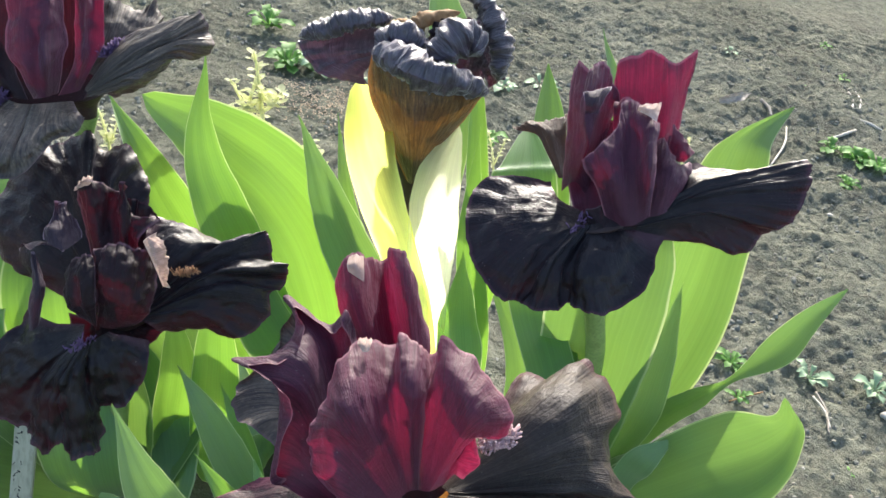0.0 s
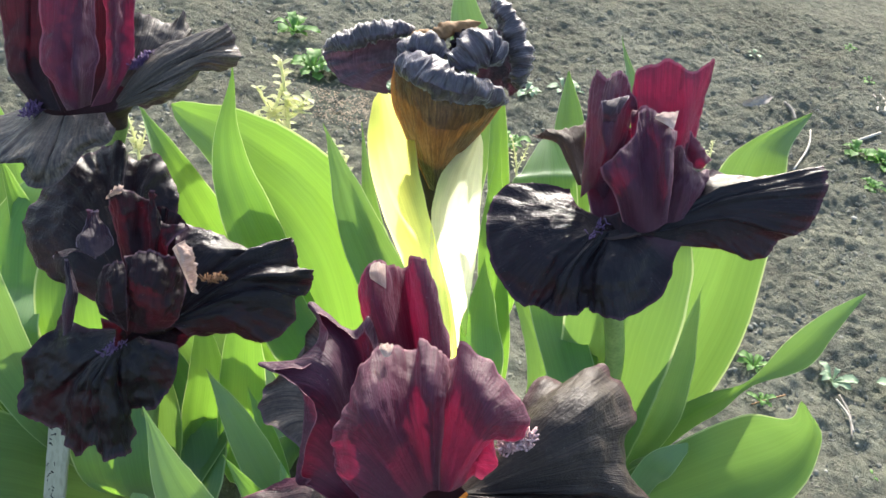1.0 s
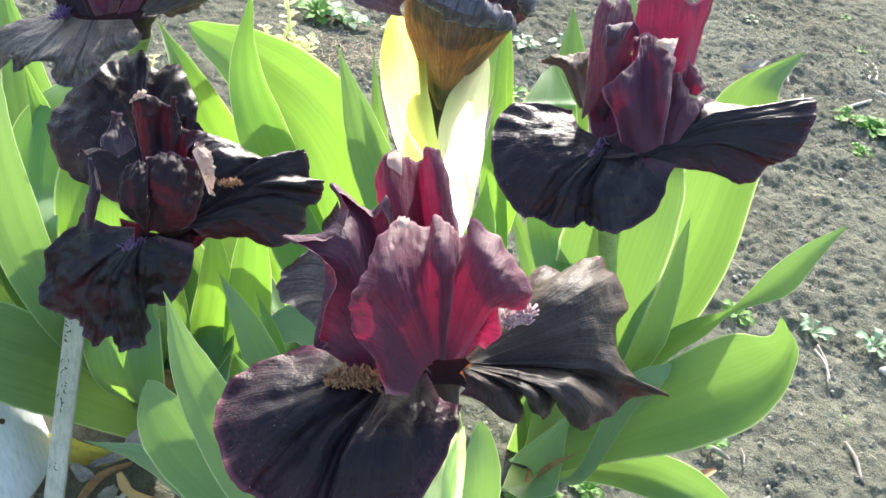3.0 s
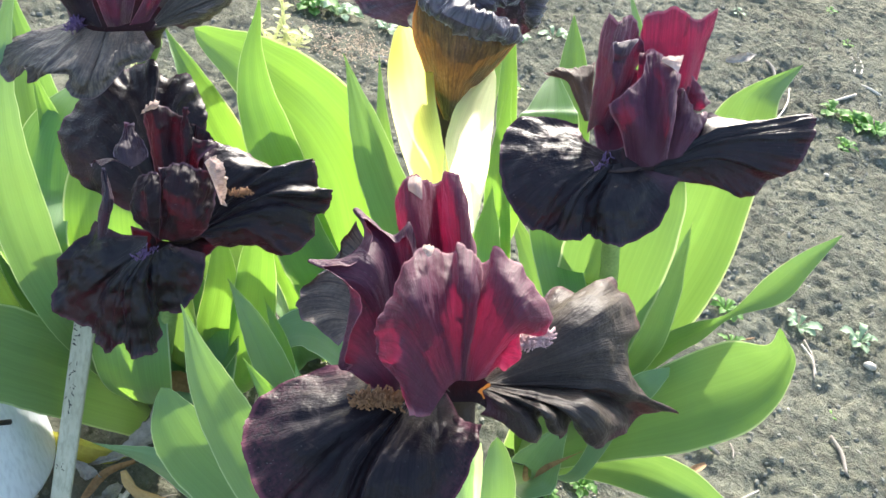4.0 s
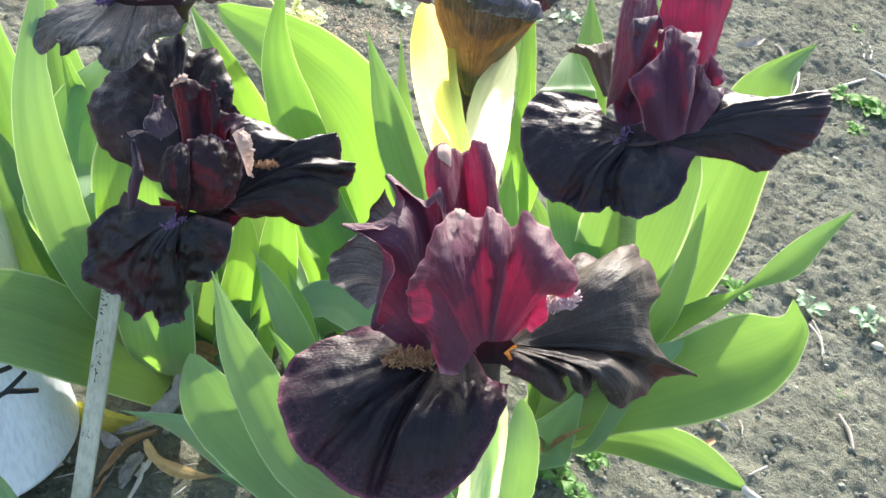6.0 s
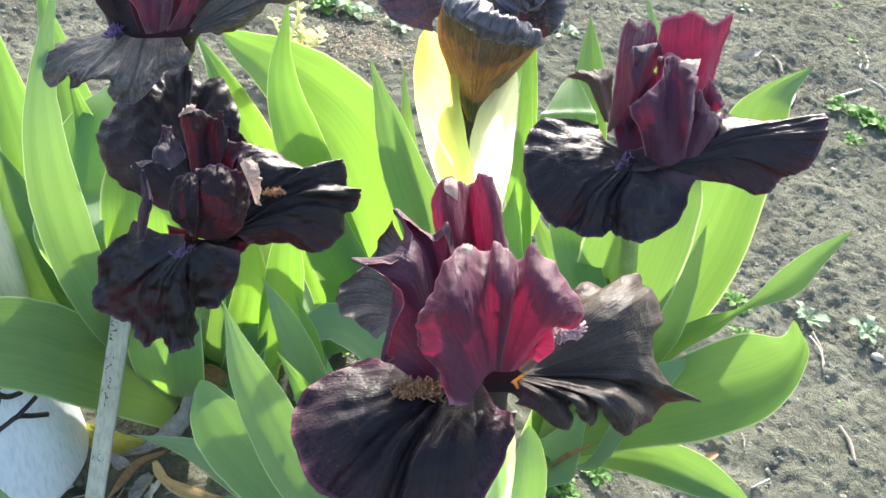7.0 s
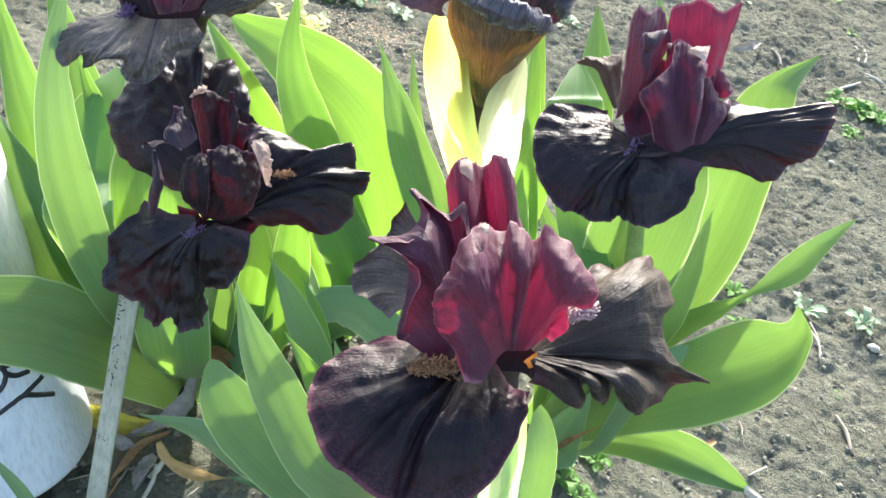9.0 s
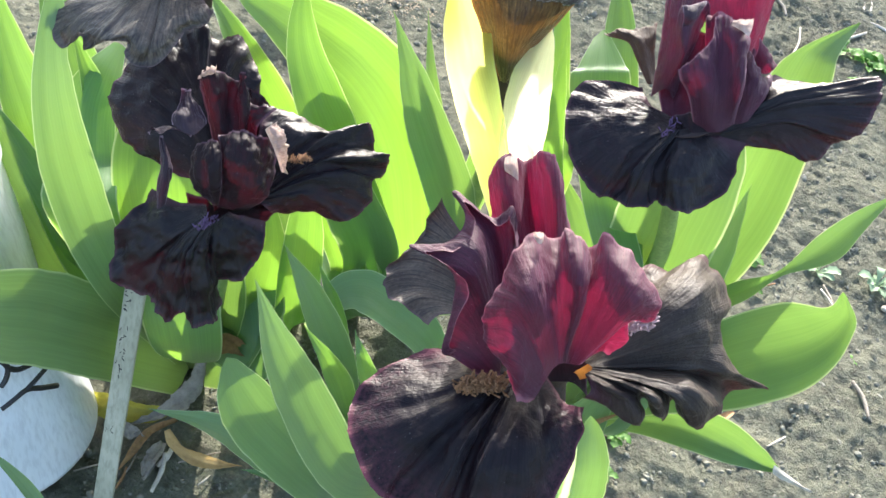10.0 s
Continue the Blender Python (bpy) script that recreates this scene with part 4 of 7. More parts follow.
fan_petal("fall", bloom, WILTED, (0.041, 0.557, 0.373),
          [((0.47, 0.80, 1.30), (1.43, 0.49, 0.78)), ((0.98, -0.33, 0.43), (1.83, -0.31, 0.03)), ((0.98, -0.68, -0.02), (1.76, -0.82, -0.62)), ((0.64, -0.66, -0.44), (1.23, -1.08, -1.21))],
          (0.0011, 3.6, 1), (0.0008, 4.4), 0.0021, 0.03, "", 37, 0.003)
crinkled_roll("fall", bloom, WILTED, [(0.057, 0.542, 0.369), (0.055, 0.548, 0.382), (0.047, 0.556, 0.393), (0.034, 0.565, 0.403)], [0.0033, 0.0055, 0.0063, 0.006, 0.0038], 12, "upright shrivelled petal, curled inwards", 38)
crinkled_roll("standard", bloom, WILTED, [(0.026, 0.527, 0.376), (0.031, 0.53, 0.386), (0.038, 0.538, 0.389), (0.047, 0.543, 0.38)], [0.0044, 0.0082, 0.0093, 0.0082, 0.0038], 6, "", 39)
crinkled_roll("standard", bloom, WILTED, [(0, 0.531, 0.374), (0.005, 0.531, 0.383), (0.014, 0.531, 0.385), (0.022, 0.534, 0.378)], [0.0033, 0.006, 0.0071, 0.006, 0.0033], 5, "", 40)
crinkled_roll("standard", bloom, STANDARD_BLACK, [(0.023, 0.539, 0.381), (0.025, 0.54, 0.386), (0.027, 0.548, 0.389), (0.028, 0.553, 0.389)], [0.0022, 0.0038, 0.0038, 0.0033, 0.0016], 4, "", 41)
crinkled_roll("standard", bloom, DRY_LEAF, [(0, 0.543, 0.383), (0.012, 0.539, 0.387), (0.02, 0.544, 0.391), (0.032, 0.554, 0.393)], [0.0022, 0.0036, 0.0038, 0.0033, 0.0016], 5, "brown shrivelled petal remains", 42)
blade("spathe", middle_plant, SPATHE, [(0.059, 0.483, 0.24), (0.045, 0.488, 0.277), (0.028, 0.493, 0.308), (0.01, 0.506, 0.334), (-0.008, 0.534, 0.356)], [(0.88, -0.43, 0.1), (0.9, -0.40, -0.05)],
      [0.0056, 0.0123, 0.0134, 0.0117, 0.0073], [0.0056, 0.0112, 0.0145, 0.0145, 0.0073], cup=0.4, pleat=(0.00022, 5, 0.6), crumple=0.00084, cap=0.8, label='pale yellow-green papery bract', seed=43)
blade("spathe", middle_plant, SPATHE_PALE, [(0.06, 0.483, 0.24), (0.051, 0.485, 0.282), (0.047, 0.488, 0.31), (0.043, 0.5, 0.332), (0.045, 0.523, 0.352)], [(0.964, 0.213, 0.157), (0.993, 0.002, -0.118)],
      [0.005, 0.0099, 0.0116, 0.011, 0.0055], [0.0044, 0.0088, 0.011, 0.0105, 0.005], cup=0.35, pleat=(0.00022, 5, 0.6), crumple=0.00083, cap=0.72, label='whitish translucent papery bract', seed=44)
leaf(middle_plant, LEAF_GREY, [(0.02, 0.6, 0.045), (0.037, 0.563, 0.264), (0.03, 0.594, 0.337), (0.016, 0.616, 0.367), (0.006, 0.632, 0.388)], [(0.963, 0.191, -0.192), (0.909, 0.407, 0.092)], 0.0139, fold=0.2, seed=45)
leaf(middle_plant, LEAF, [(0.02, 0.6, 0.045), (0.075, 0.517, 0.248), (0.058, 0.54, 0.313), (0.048, 0.564, 0.345), (0.043, 0.582, 0.361)], [(0.823, 0.001, -0.569), (0.911, 0.41, -0.054)], 0.0062, fold=0.3, seed=46)
leaf(middle_plant, LEAF, [(0.02, 0.6, 0.045), (0.079, 0.506, 0.196), (0.062, 0.514, 0.3), (0.054, 0.539, 0.345)], [(0.559, -0.265, -0.786), (0.961, 0.276, -0.021)], 0.0081, fold=0.3, seed=47)
leaf(middle_plant, LEAF, [(0.02, 0.6, 0.045), (0.071, 0.49, 0.209), (0.067, 0.488, 0.268), (0.062, 0.492, 0.304)], [(0.589, -0.249, -0.769), (0.963, 0.269, -0.029)], 0.012, fold=0.3, seed=48)
leaf(middle_plant, LEAF_GREY, [(0.02, 0.6, 0.045), (0.03, 0.529, 0.195), (-0.008, 0.522, 0.281), (-0.036, 0.538, 0.325)], [(0.972, 0.13, -0.194), (0.811, 0.518, 0.273)], 0.0143, fold=0.3, seed=49)
leaf(middle_plant, LEAF_GREY, [(0.02, 0.6, 0.045), (0.023, 0.535, 0.202), (-0.003, 0.533, 0.279), (-0.02, 0.555, 0.321)], [(0.948, 0.272, -0.167), (0.882, 0.466, 0.067)], 0.0061, fold=0.3, seed=50)
leaf(middle_plant, LEAF, [(0.02, 0.6, 0.045), (0.006, 0.534, 0.171), (-0.021, 0.528, 0.259), (-0.07, 0.541, 0.291), (-0.135, 0.575, 0.288)], [(0.899, 0.367, 0.24), (0.287, 0.462, 0.839)], 0.0287, fold=0.2, tip=2.0, label='broad arching leaf, yellow-green against the light', seed=51)
leaf(middle_plant, LEAF, [(-0.03, 0.58, 0.045), (-0.012, 0.525, 0.161), (-0.044, 0.498, 0.255), (-0.076, 0.513, 0.305), (-0.088, 0.544, 0.342)], [(0.965, 0.084, -0.249), (0.949, 0.313, 0.024)], 0.0158, fold=0.3, seed=52)
leaf(middle_plant, LEAF, [(-0.04, 0.58, 0.044), (-0.03, 0.521, 0.157), (-0.083, 0.523, 0.239), (-0.115, 0.531, 0.281), (-0.146, 0.556, 0.297)], [(0.943, 0.307, -0.124), (0.687, 0.613, 0.391)], 0.0138, fold=0.25, seed=53)
leaf(middle_plant, LEAF_SHADED, [(-0.03, 0.58, 0.045), (-0.015, 0.517, 0.167), (-0.034, 0.487, 0.241), (-0.044, 0.491, 0.277)], [(0.973, 0.139, -0.184), (0.896, 0.418, 0.151)], 0.0185, fold=0.25, seed=54)
leaf(middle_plant, LEAF_GREY, [(0.03, 0.50, 0.040), (0.039, 0.467, 0.151), (0.005, 0.459, 0.19), (-0.017, 0.452, 0.199), (-0.03, 0.432, 0.191)], [(0.484, 0.76, 0.434), (-0.784, 0.564, 0.259)], 0.0141, fold=0.2, tip=2.2, seed=55)

left_plant = thing("iris_plant", (-0.115, 0.5, 0.036), "bearded iris plant with two crumpled black blooms and broad leaves", "iris plant", "irises in the clump")
leaf(left_plant, LEAF_GREY, [(-0.115, 0.5, 0.036), (-0.143, 0.431, 0.126), (-0.163, 0.389, 0.180), (-0.183, 0.356, 0.211), (-0.219, 0.338, 0.224)], [(0.039, 0.782, 0.622), (-0.139, 0.828, 0.543)], 0.0252, fold=0.2, tip=2.0, foot=1.0, label='broad grey-green leaf lying out sideways', seed=56)
leaf(left_plant, LEAF_GREY, [(-0.115, 0.5, 0.036), (-0.138, 0.428, 0.176), (-0.158, 0.416, 0.256), (-0.172, 0.427, 0.316), (-0.184, 0.469, 0.367)], [(0.463, 0.767, 0.443), (0.957, 0.289, -0.005)], 0.0136, fold=0.25, seed=57)
leaf(left_plant, LEAF, [(-0.16, 0.56, 0.034), (-0.137, 0.472, 0.135), (-0.164, 0.481, 0.225), (-0.199, 0.502, 0.282)], [(0.114, 0.879, 0.462), (0.759, 0.606, 0.239)], 0.0186, fold=0.3, seed=58)
leaf(left_plant, LEAF, [(-0.16, 0.56, 0.034), (-0.161, 0.467, 0.13), (-0.207, 0.475, 0.234), (-0.26, 0.52, 0.306)], [(-0.168, 0.769, 0.616), (0.797, 0.53, 0.288)], 0.0202, fold=0.3, seed=59)
leaf(left_plant, LEAF_SHADED, [(-0.16, 0.56, 0.034), (-0.167, 0.458, 0.135), (-0.201, 0.449, 0.204), (-0.25, 0.476, 0.269)], [(-0.199, 0.765, 0.613), (0.732, 0.582, 0.353)], 0.025, fold=0.3, seed=60)
leaf(left_plant, LEAF, [(-0.16, 0.56, 0.034), (-0.156, 0.482, 0.117), (-0.185, 0.501, 0.203), (-0.222, 0.54, 0.25), (-0.263, 0.585, 0.29)], [(-0.112, 0.776, 0.621), (0.824, 0.505, 0.257)], 0.0195, fold=0.3, seed=61)
leaf(left_plant, LEAF, [(-0.16, 0.56, 0.034), (-0.115, 0.467, 0.128), (-0.129, 0.481, 0.208), (-0.142, 0.541, 0.248)], [(-0.557, -0.385, -0.736), (0.969, 0.239, -0.065)], 0.0279, fold=0.3, seed=62)
leaf(left_plant, LEAF, [(-0.06, 0.55, 0.043), (-0.052, 0.486, 0.116), (-0.053, 0.48, 0.203), (-0.061, 0.503, 0.261)], [(0.08, 0.781, 0.619), (0.956, 0.293, -0.001)], 0.0155, fold=0.3, seed=63)
leaf(left_plant, LEAF, [(-0.08, 0.55, 0.041), (-0.072, 0.472, 0.132), (-0.07, 0.472, 0.194), (-0.078, 0.482, 0.237)], [(0.121, 0.834, 0.538), (0.93, 0.36, 0.08)], 0.0137, fold=0.3, seed=64)
leaf(left_plant, LEAF_SHADED, [(-0.115, 0.5, 0.036), (-0.089, 0.449, 0.137), (-0.089, 0.448, 0.197), (-0.102, 0.456, 0.238)], [(0.943, 0.172, -0.285), (0.869, 0.455, 0.196)], 0.0149, fold=0.3, seed=65)
# Five leaves added unseen behind the bloom, to keep sun off leaf and container.
leaf(left_plant, LEAF_SHADED, [(-0.16, 0.56, 0.034), (-0.077, 0.466, 0.125), (-0.113, 0.49, 0.194), (-0.145, 0.525, 0.236)], [(-0.199, -0.474, -0.858), (0.844, 0.484, 0.232)], 0.0289, fold=0.2, seed=66)
leaf(left_plant, LEAF_SHADED, [(-0.08, 0.57, 0.042), (-0.055, 0.499, 0.101), (-0.087, 0.533, 0.158), (-0.112, 0.561, 0.201)], [(-0.783, -0.252, -0.568), (0.869, 0.455, 0.196)], 0.0263, fold=0.2, seed=67)
leaf(left_plant, LEAF_SHADED, [(-0.05, 0.58, 0.044), (-0.022, 0.506, 0.108), (-0.056, 0.542, 0.164), (-0.08, 0.567, 0.195)], [(-0.541, -0.391, -0.744), (0.83, 0.498, 0.249)], 0.0227, fold=0.2, seed=68)
leaf(left_plant, LEAF_SHADED, [(-0.115, 0.5, 0.036), (-0.073, 0.447, 0.126), (-0.092, 0.473, 0.169), (-0.113, 0.497, 0.202)], [(0.563, -0.352, -0.748), (0.857, 0.469, 0.213)], 0.0261, fold=0.2, seed=69)
leaf(left_plant, LEAF_SHADED, [(-0.16, 0.56, 0.034), (-0.125, 0.446, 0.135), (-0.146, 0.477, 0.195), (-0.17, 0.511, 0.237)], [(-0.953, 0.29, 0.084), (0.889, 0.428, 0.163)], 0.0258, fold=0.2, seed=70)
tube("flower_stem", left_plant, STEM, [(-0.115, 0.5, 0.036), (-0.089, 0.44, 0.157), (-0.085, 0.438, 0.217), (-0.079, 0.424, 0.261)], [0.006, 0.005, 0.0045, 0.004])
bloom = flower_core(left_plant, (-0.079, 0.430, 0.268), (-0.077, 0.426, 0.254), "crumpled black bloom leaning forward", 0.0062)
left_bloom = bloom
sheet("fall", bloom, FALL, (-0.087, 0.425, 0.281), ((-0.41, -0.31, -0.20), (-0.19, 0.20, 0.23), (0.56, 0.13, 0.12)),
      [((-2.04, -0.07, -0.91), (-3.52, 0.68, -0.90)), ((-3.40, 0.73, 0.14), (-5.32, 0.88, -0.59)), ((-3.99, 1.56, 0.95), (-6.63, 2.12, 0.58)), ((-3.76, 2.51, 1.80), (-6.47, 3.35, 1.69)), ((-3.13, 2.98, 2.42), (-5.38, 4.74, 3.09)), ((-2.72, 3.35, 2.44), (-4.56, 5.52, 3.44)), ((-2.38, 3.40, 2.61), (-3.44, 5.95, 4.12)), ((-1.89, 3.58, 2.61), (-2.56, 5.69, 3.51)), ((-1.27, 3.56, 2.74), (-1.40, 5.88, 3.92)), ((-0.73, 3.47, 2.34), (-0.19, 5.20, 2.95)), ((-0.01, 2.57, 1.36), (0.27, 4.30, 2.10))],
      label="large rounded black fall standing up behind", ruffle=(0.001, 7, 5), wrinkle=(0.0003, 9), crumple=0.0022, scallop=0.02, roll=0.0012, fine=30, folds=((0.3, 0.03, 0.001), (0.66, 0.014, 0.0022), (0.82, 0.02, 0.002)), seed=71)
sheet("fall", bloom, FALL, (-0.069, 0.421, 0.277), ((-0.24, 0.15, 0.18), (0.26, 0.08, 0.08), (0.02, -0.19, -0.22)),
      [((-0.69, 2.10, 1.97), (-1.07, 3.74, 2.67)), ((0.05, 2.53, 2.21), (0.89, 4.01, 2.48)), ((1.13, 2.52, 2.26), (2.67, 3.98, 2.16)), ((1.72, 2.70, 1.98), (3.66, 4.35, 1.94)), ((2.02, 2.44, 1.98), (4.10, 4.82, 2.62)), ((2.35, 2.51, 1.68), (4.67, 4.36, 1.70)), ((2.66, 2.13, 1.70), (5.58, 4.03, 1.75)), ((2.78, 2.09, 1.32), (5.69, 3.52, 0.88)), ((2.90, 1.59, 1.21), (5.18, 2.88, 0.74)), ((2.77, 1.30, 0.61), (5.28, 2.12, -0.22)), ((2.29, 0.72, 0.36), (4.15, 0.97, -0.91)), ((1.40, 0.36, -0.11), (2.42, 0.82, -0.89)), ((0.64, -0.02, -0.30), (1.03, 0.38, -1.03))],
      label="black fall held out, with a small hooked corner", ruffle=(0.0008, 8, 0), wrinkle=(0.0003, 8), crumple=0.0024, scallop=0.026, roll=0.001, fine=34, folds=((0.33, 0.012, 0.0020), (0.52, 0.012, 0.0026), (0.60, 0.010, -0.0016)), seed=72)
sheet("fall", bloom, FALL, (-0.083, 0.406, 0.275), ((-0.58, 0.39, -0.11), (0.04, -0.85, 0.12), (0.59, 0.33, -0.08)),
      [((-1.97, 0.12, -0.26), (-3.20, 0.56, -0.37)), ((-2.49, -0.58, -0.67), (-4.16, -0.66, -1.69)), ((-2.55, -1.19, -1.36), (-4.31, -1.52, -3.01)), ((-2.18, -1.65, -1.80), (-3.98, -2.37, -4.11)), ((-1.66, -1.78, -1.98), (-2.58, -2.40, -4.47)), ((-1.27, -2.01, -1.77), (-1.62, -2.74, -4.52)), ((-0.98, -1.98, -1.83), (-0.91, -3.04, -5.06)), ((-0.54, -2.11, -1.61), (-0.29, -2.73, -4.32)), ((-0.26, -1.93, -1.65), (0.31, -3.05, -4.92)), ((0.14, -1.85, -1.39), (0.99, -2.85, -4.52)), ((0.33, -1.38, -1.37), (1.37, -2.27, -4.57)), ((0.56, -1.06, -1.03), (0.74, -1.25, -3.26)), ((1.02, -0.59, -0.77), (1.88, -1.03, -2.89)), ((1.34, -0.21, -0.37), (2.49, -0.25, -1.44)), ((1.20, 0.34, -0.11), (2.29, 0.71, -0.35))],
      label="drooping black fall with a ragged edge", ruffle=(0.0008, 9, 1), wrinkle=(0.0003, 8), crumple=0.0028, scallop=0.026, roll=0.001, fine=34, folds=((0.28, 0.02, 0.0018), (0.48, 0.014, 0.0024), (0.70, 0.016, 0.0022)), seed=73)
sheet("standard", bloom, STANDARD_BLACK, (-0.083, 0.407, 0.277), ((-0.16, 0.11, -0.06), (0.01, -0.03, 0.08), (0.12, -0.01, 0.10)),
      [((-0.91, -0.09, 0.81), (-1.61, 0.50, 1.38), (-1.71, 1.31, 2.18)), ((-0.55, -0.31, 1.31), (-1.05, 0.18, 2.21), (-1.16, 1.04, 2.91)), ((-0.21, -0.33, 1.58), (-0.52, 0.11, 2.57), (-0.82, 1.03, 3.19)), ((0.16, -0.09, 1.54), (-0.10, 0.39, 2.42), (-0.52, 1.21, 2.93))],
      label="rounded blackish lobe", ruffle=(0.0005, 4, 2), wrinkle=(0.0004, 6), crumple=0.0026, scallop=0.03, roll=0.001, fine=32, seed=74)
sheet("standard", bloom, STANDARD_BLACK, (-0.075, 0.41, 0.277), ((-0.79, -0.14, -0.16), (-0.00, -0.11, -0.01), (0.73, 0.33, 0.02)),
      [((-0.75, -0.06, 1.31), (-0.99, 0.49, 2.28), (-1.40, 1.25, 2.87)), ((-0.09, -0.23, 1.71), (-0.35, 0.41, 2.77), (-0.77, 1.50, 3.44)), ((0.48, -0.19, 1.72), (0.31, 0.50, 2.85), (-0.06, 1.56, 3.49)), ((1.00, 0.03, 1.50), (0.96, 0.74, 2.49), (0.62, 1.77, 3.25)), ((1.39, 0.34, 0.93), (1.41, 1.02, 1.72), (1.15, 1.99, 2.56))],
      ruffle=(0.0008, 5, 2), wrinkle=(0.0005, 7), crumple=0.0030, scallop=0.04, roll=0.001, fine=32, seed=78)
sheet("standard", bloom, STANDARD_MAUVE, (-0.103, 0.421, 0.308), ((-0.75, -0.25, 0.01), (0.30, -0.50, -0.02), (0.57, 0.63, -0.09)),
      [((-0.90, 0.08, 0.08), (-0.88, 0.67, 0.47), (-0.89, 1.26, 0.85)), ((-0.48, 0.04, 0.33), (-0.69, 0.63, 0.57), (-0.84, 1.29, 0.88)), ((0.01, 0.14, 0.28), (-0.38, 0.74, 0.53), (-0.81, 1.36, 0.81)), ((0.35, 0.49, 0.06), (-0.13, 1.01, 0.38), (-0.80, 1.50, 0.66)), ((0.43, 0.88, 0.04), (-0.06, 1.28, 0.23), (-0.79, 1.63, 0.51))],
      label="small curled mauve lobe", ruffle=(0.0008, 3, 3), wrinkle=(0.0004, 5), crumple=0.0014, scallop=0.02, roll=-0.002, fine=24, seed=75)
sheet("standard", bloom, STANDARD_BLACK, (-0.081, 0.427, 0.291), ((-0.92, -0.16, -0.18), (0.16, 0.11, 0.24), (0.69, 0.19, 0.01)),
      [((-1.86, 0.76, 1.38), (-2.76, 1.78, 2.62)), ((-1.42, 0.82, 2.05), (-2.21, 1.76, 3.50)), ((-0.99, 1.51, 1.92), (-1.19, 2.38, 2.79)), ((-0.38, 1.19, 2.29), (-0.69, 2.17, 3.45)), ((0.03, 1.27, 1.75), (-0.10, 1.71, 2.27)), ((0.58, 0.92, 1.48), (1.08, 1.78, 2.31))],
      ruffle=(0.0012, 5, 4), wrinkle=(0.0007, 6), crumple=0.002, scallop=0.03, roll=0.0014, fine=26, seed=76)
sheet("standard", bloom, STANDARD_MAUVE, (-0.107, 0.399, 0.274), ((-0.15, -0.04, -0.16), (0.02, -0.04, -0.02), (0.16, 0.18, 0.09)),
      [((-0.39, 0.47, 0.91), (-0.52, 1.13, 1.84), (-0.88, 1.82, 2.51)), ((-0.01, 0.32, 1.18), (-0.17, 0.93, 2.05), (-0.75, 1.77, 2.74)), ((0.12, 0.71, 1.01), (0.05, 1.15, 1.69), (-0.67, 1.95, 2.50))],
      label="narrow curled mauve lobe", ruffle=(0.0008, 2, 5), wrinkle=(0.0003, 4), crumple=0.0012, scallop=0.02, roll=0.001, fine=30, seed=77)
fan_petal("style_arm", bloom, STANDARD_BLACK, (-0.078, 0.416, 0.27),
          [((-1.04, -0.10, 0.24), (-1.96, 0.24, 0.38)), ((-0.64, -0.05, 0.75), (-1.28, 0.71, 1.05)), ((0.30, 0.20, 1.00), (0.06, 1.11, 1.47)), ((0.79, 0.57, 0.64), (1.22, 1.37, 0.95))],
          (0.0006, 3.6, 0), (0.0003, 4.4), 0.0009, 0.03, "", 78, 0.0006, claw=0.9)
sheet("petal_tip", bloom, PAPERY, (-0.064, 0.424, 0.307), ((-0.58, 0.35, 0.69), (0.08, -0.13, 0.10), (0.61, -0.32, -0.91)),
      [((-0.37, 0.35, 0.98), (-0.19, 0.84, 0.93)), ((0.07, 0.02, 0.74), (0.32, 0.49, 0.65)), ((0.36, -0.33, 0.32), (0.65, 0.22, 0.18)), ((0.59, -0.45, -0.30), (0.76, -0.05, -0.45)), ((0.76, -0.40, -0.86), (0.89, -0.25, -1.00))],
      label="cream dried lobe", ruffle=(0.0006, 4, 2), wrinkle=(0.0003, 6), crumple=0.001, scallop=0.12, fine=16, seed=165)
sheet("petal_tip", bloom, PAPERY, (-0.105, 0.443, 0.321), ((-0.35, -0.00, -0.29), (0.01, -0.03, -0.04), (0.37, 0.06, 0.21)),
      [((-0.24, -0.01, -0.00), (-0.23, 0.26, 0.01)), ((0.19, -0.12, 0.47), (0.15, 0.28, 0.48)), ((0.52, -0.05, 0.54), (0.42, 0.34, 0.54))],
      label="pinkish dried tip", ruffle=(0.0005, 3, 2), crumple=0.0006, scallop=0.08, fine=12, seed=166)
sheet("petal_rim", bloom, STANDARD_MAUVE, (-0.112, 0.419, 0.304), ((-0.94, -0.19, -0.34), (-0.14, 0.10, 0.13), (1.08, 0.01, 0.12)),
      [((-0.76, -0.41, -0.29),), ((-0.75, -0.18, -0.02),), ((-0.52, -0.37, 0.06),), ((-0.23, -0.50, 0.05),), ((0.01, -0.25, 0.18),), ((0.18, -0.03, 0.12),), ((0.61, -0.01, 0.13),), ((1.12, -0.23, 0.16),)],
      label="curled greyish rim", crumple=0.0003, fine=6, seed=167)
beard(bloom, BEARD_BROWN, [(-0.057, 0.434, 0.294), (-0.049, 0.438, 0.295)], 0.003, 60, 5)
beard(bloom, BEARD_VIOLET, [(-0.081, 0.403, 0.274), (-0.086, 0.39, 0.277)], 0.003, 50, 6)
tube("flower_stem", left_plant, STEM, [(-0.16, 0.56, 0.034), (-0.148, 0.518, 0.229), (-0.132, 0.498, 0.3), (-0.122, 0.488, 0.33)], [0.006, 0.005, 0.0045, 0.004])
bloom = flower_core(left_plant, (-0.125, 0.487, 0.340), (-0.122, 0.486, 0.328), "open bloom with tall maroon standards, partly behind leaves", 0.005)
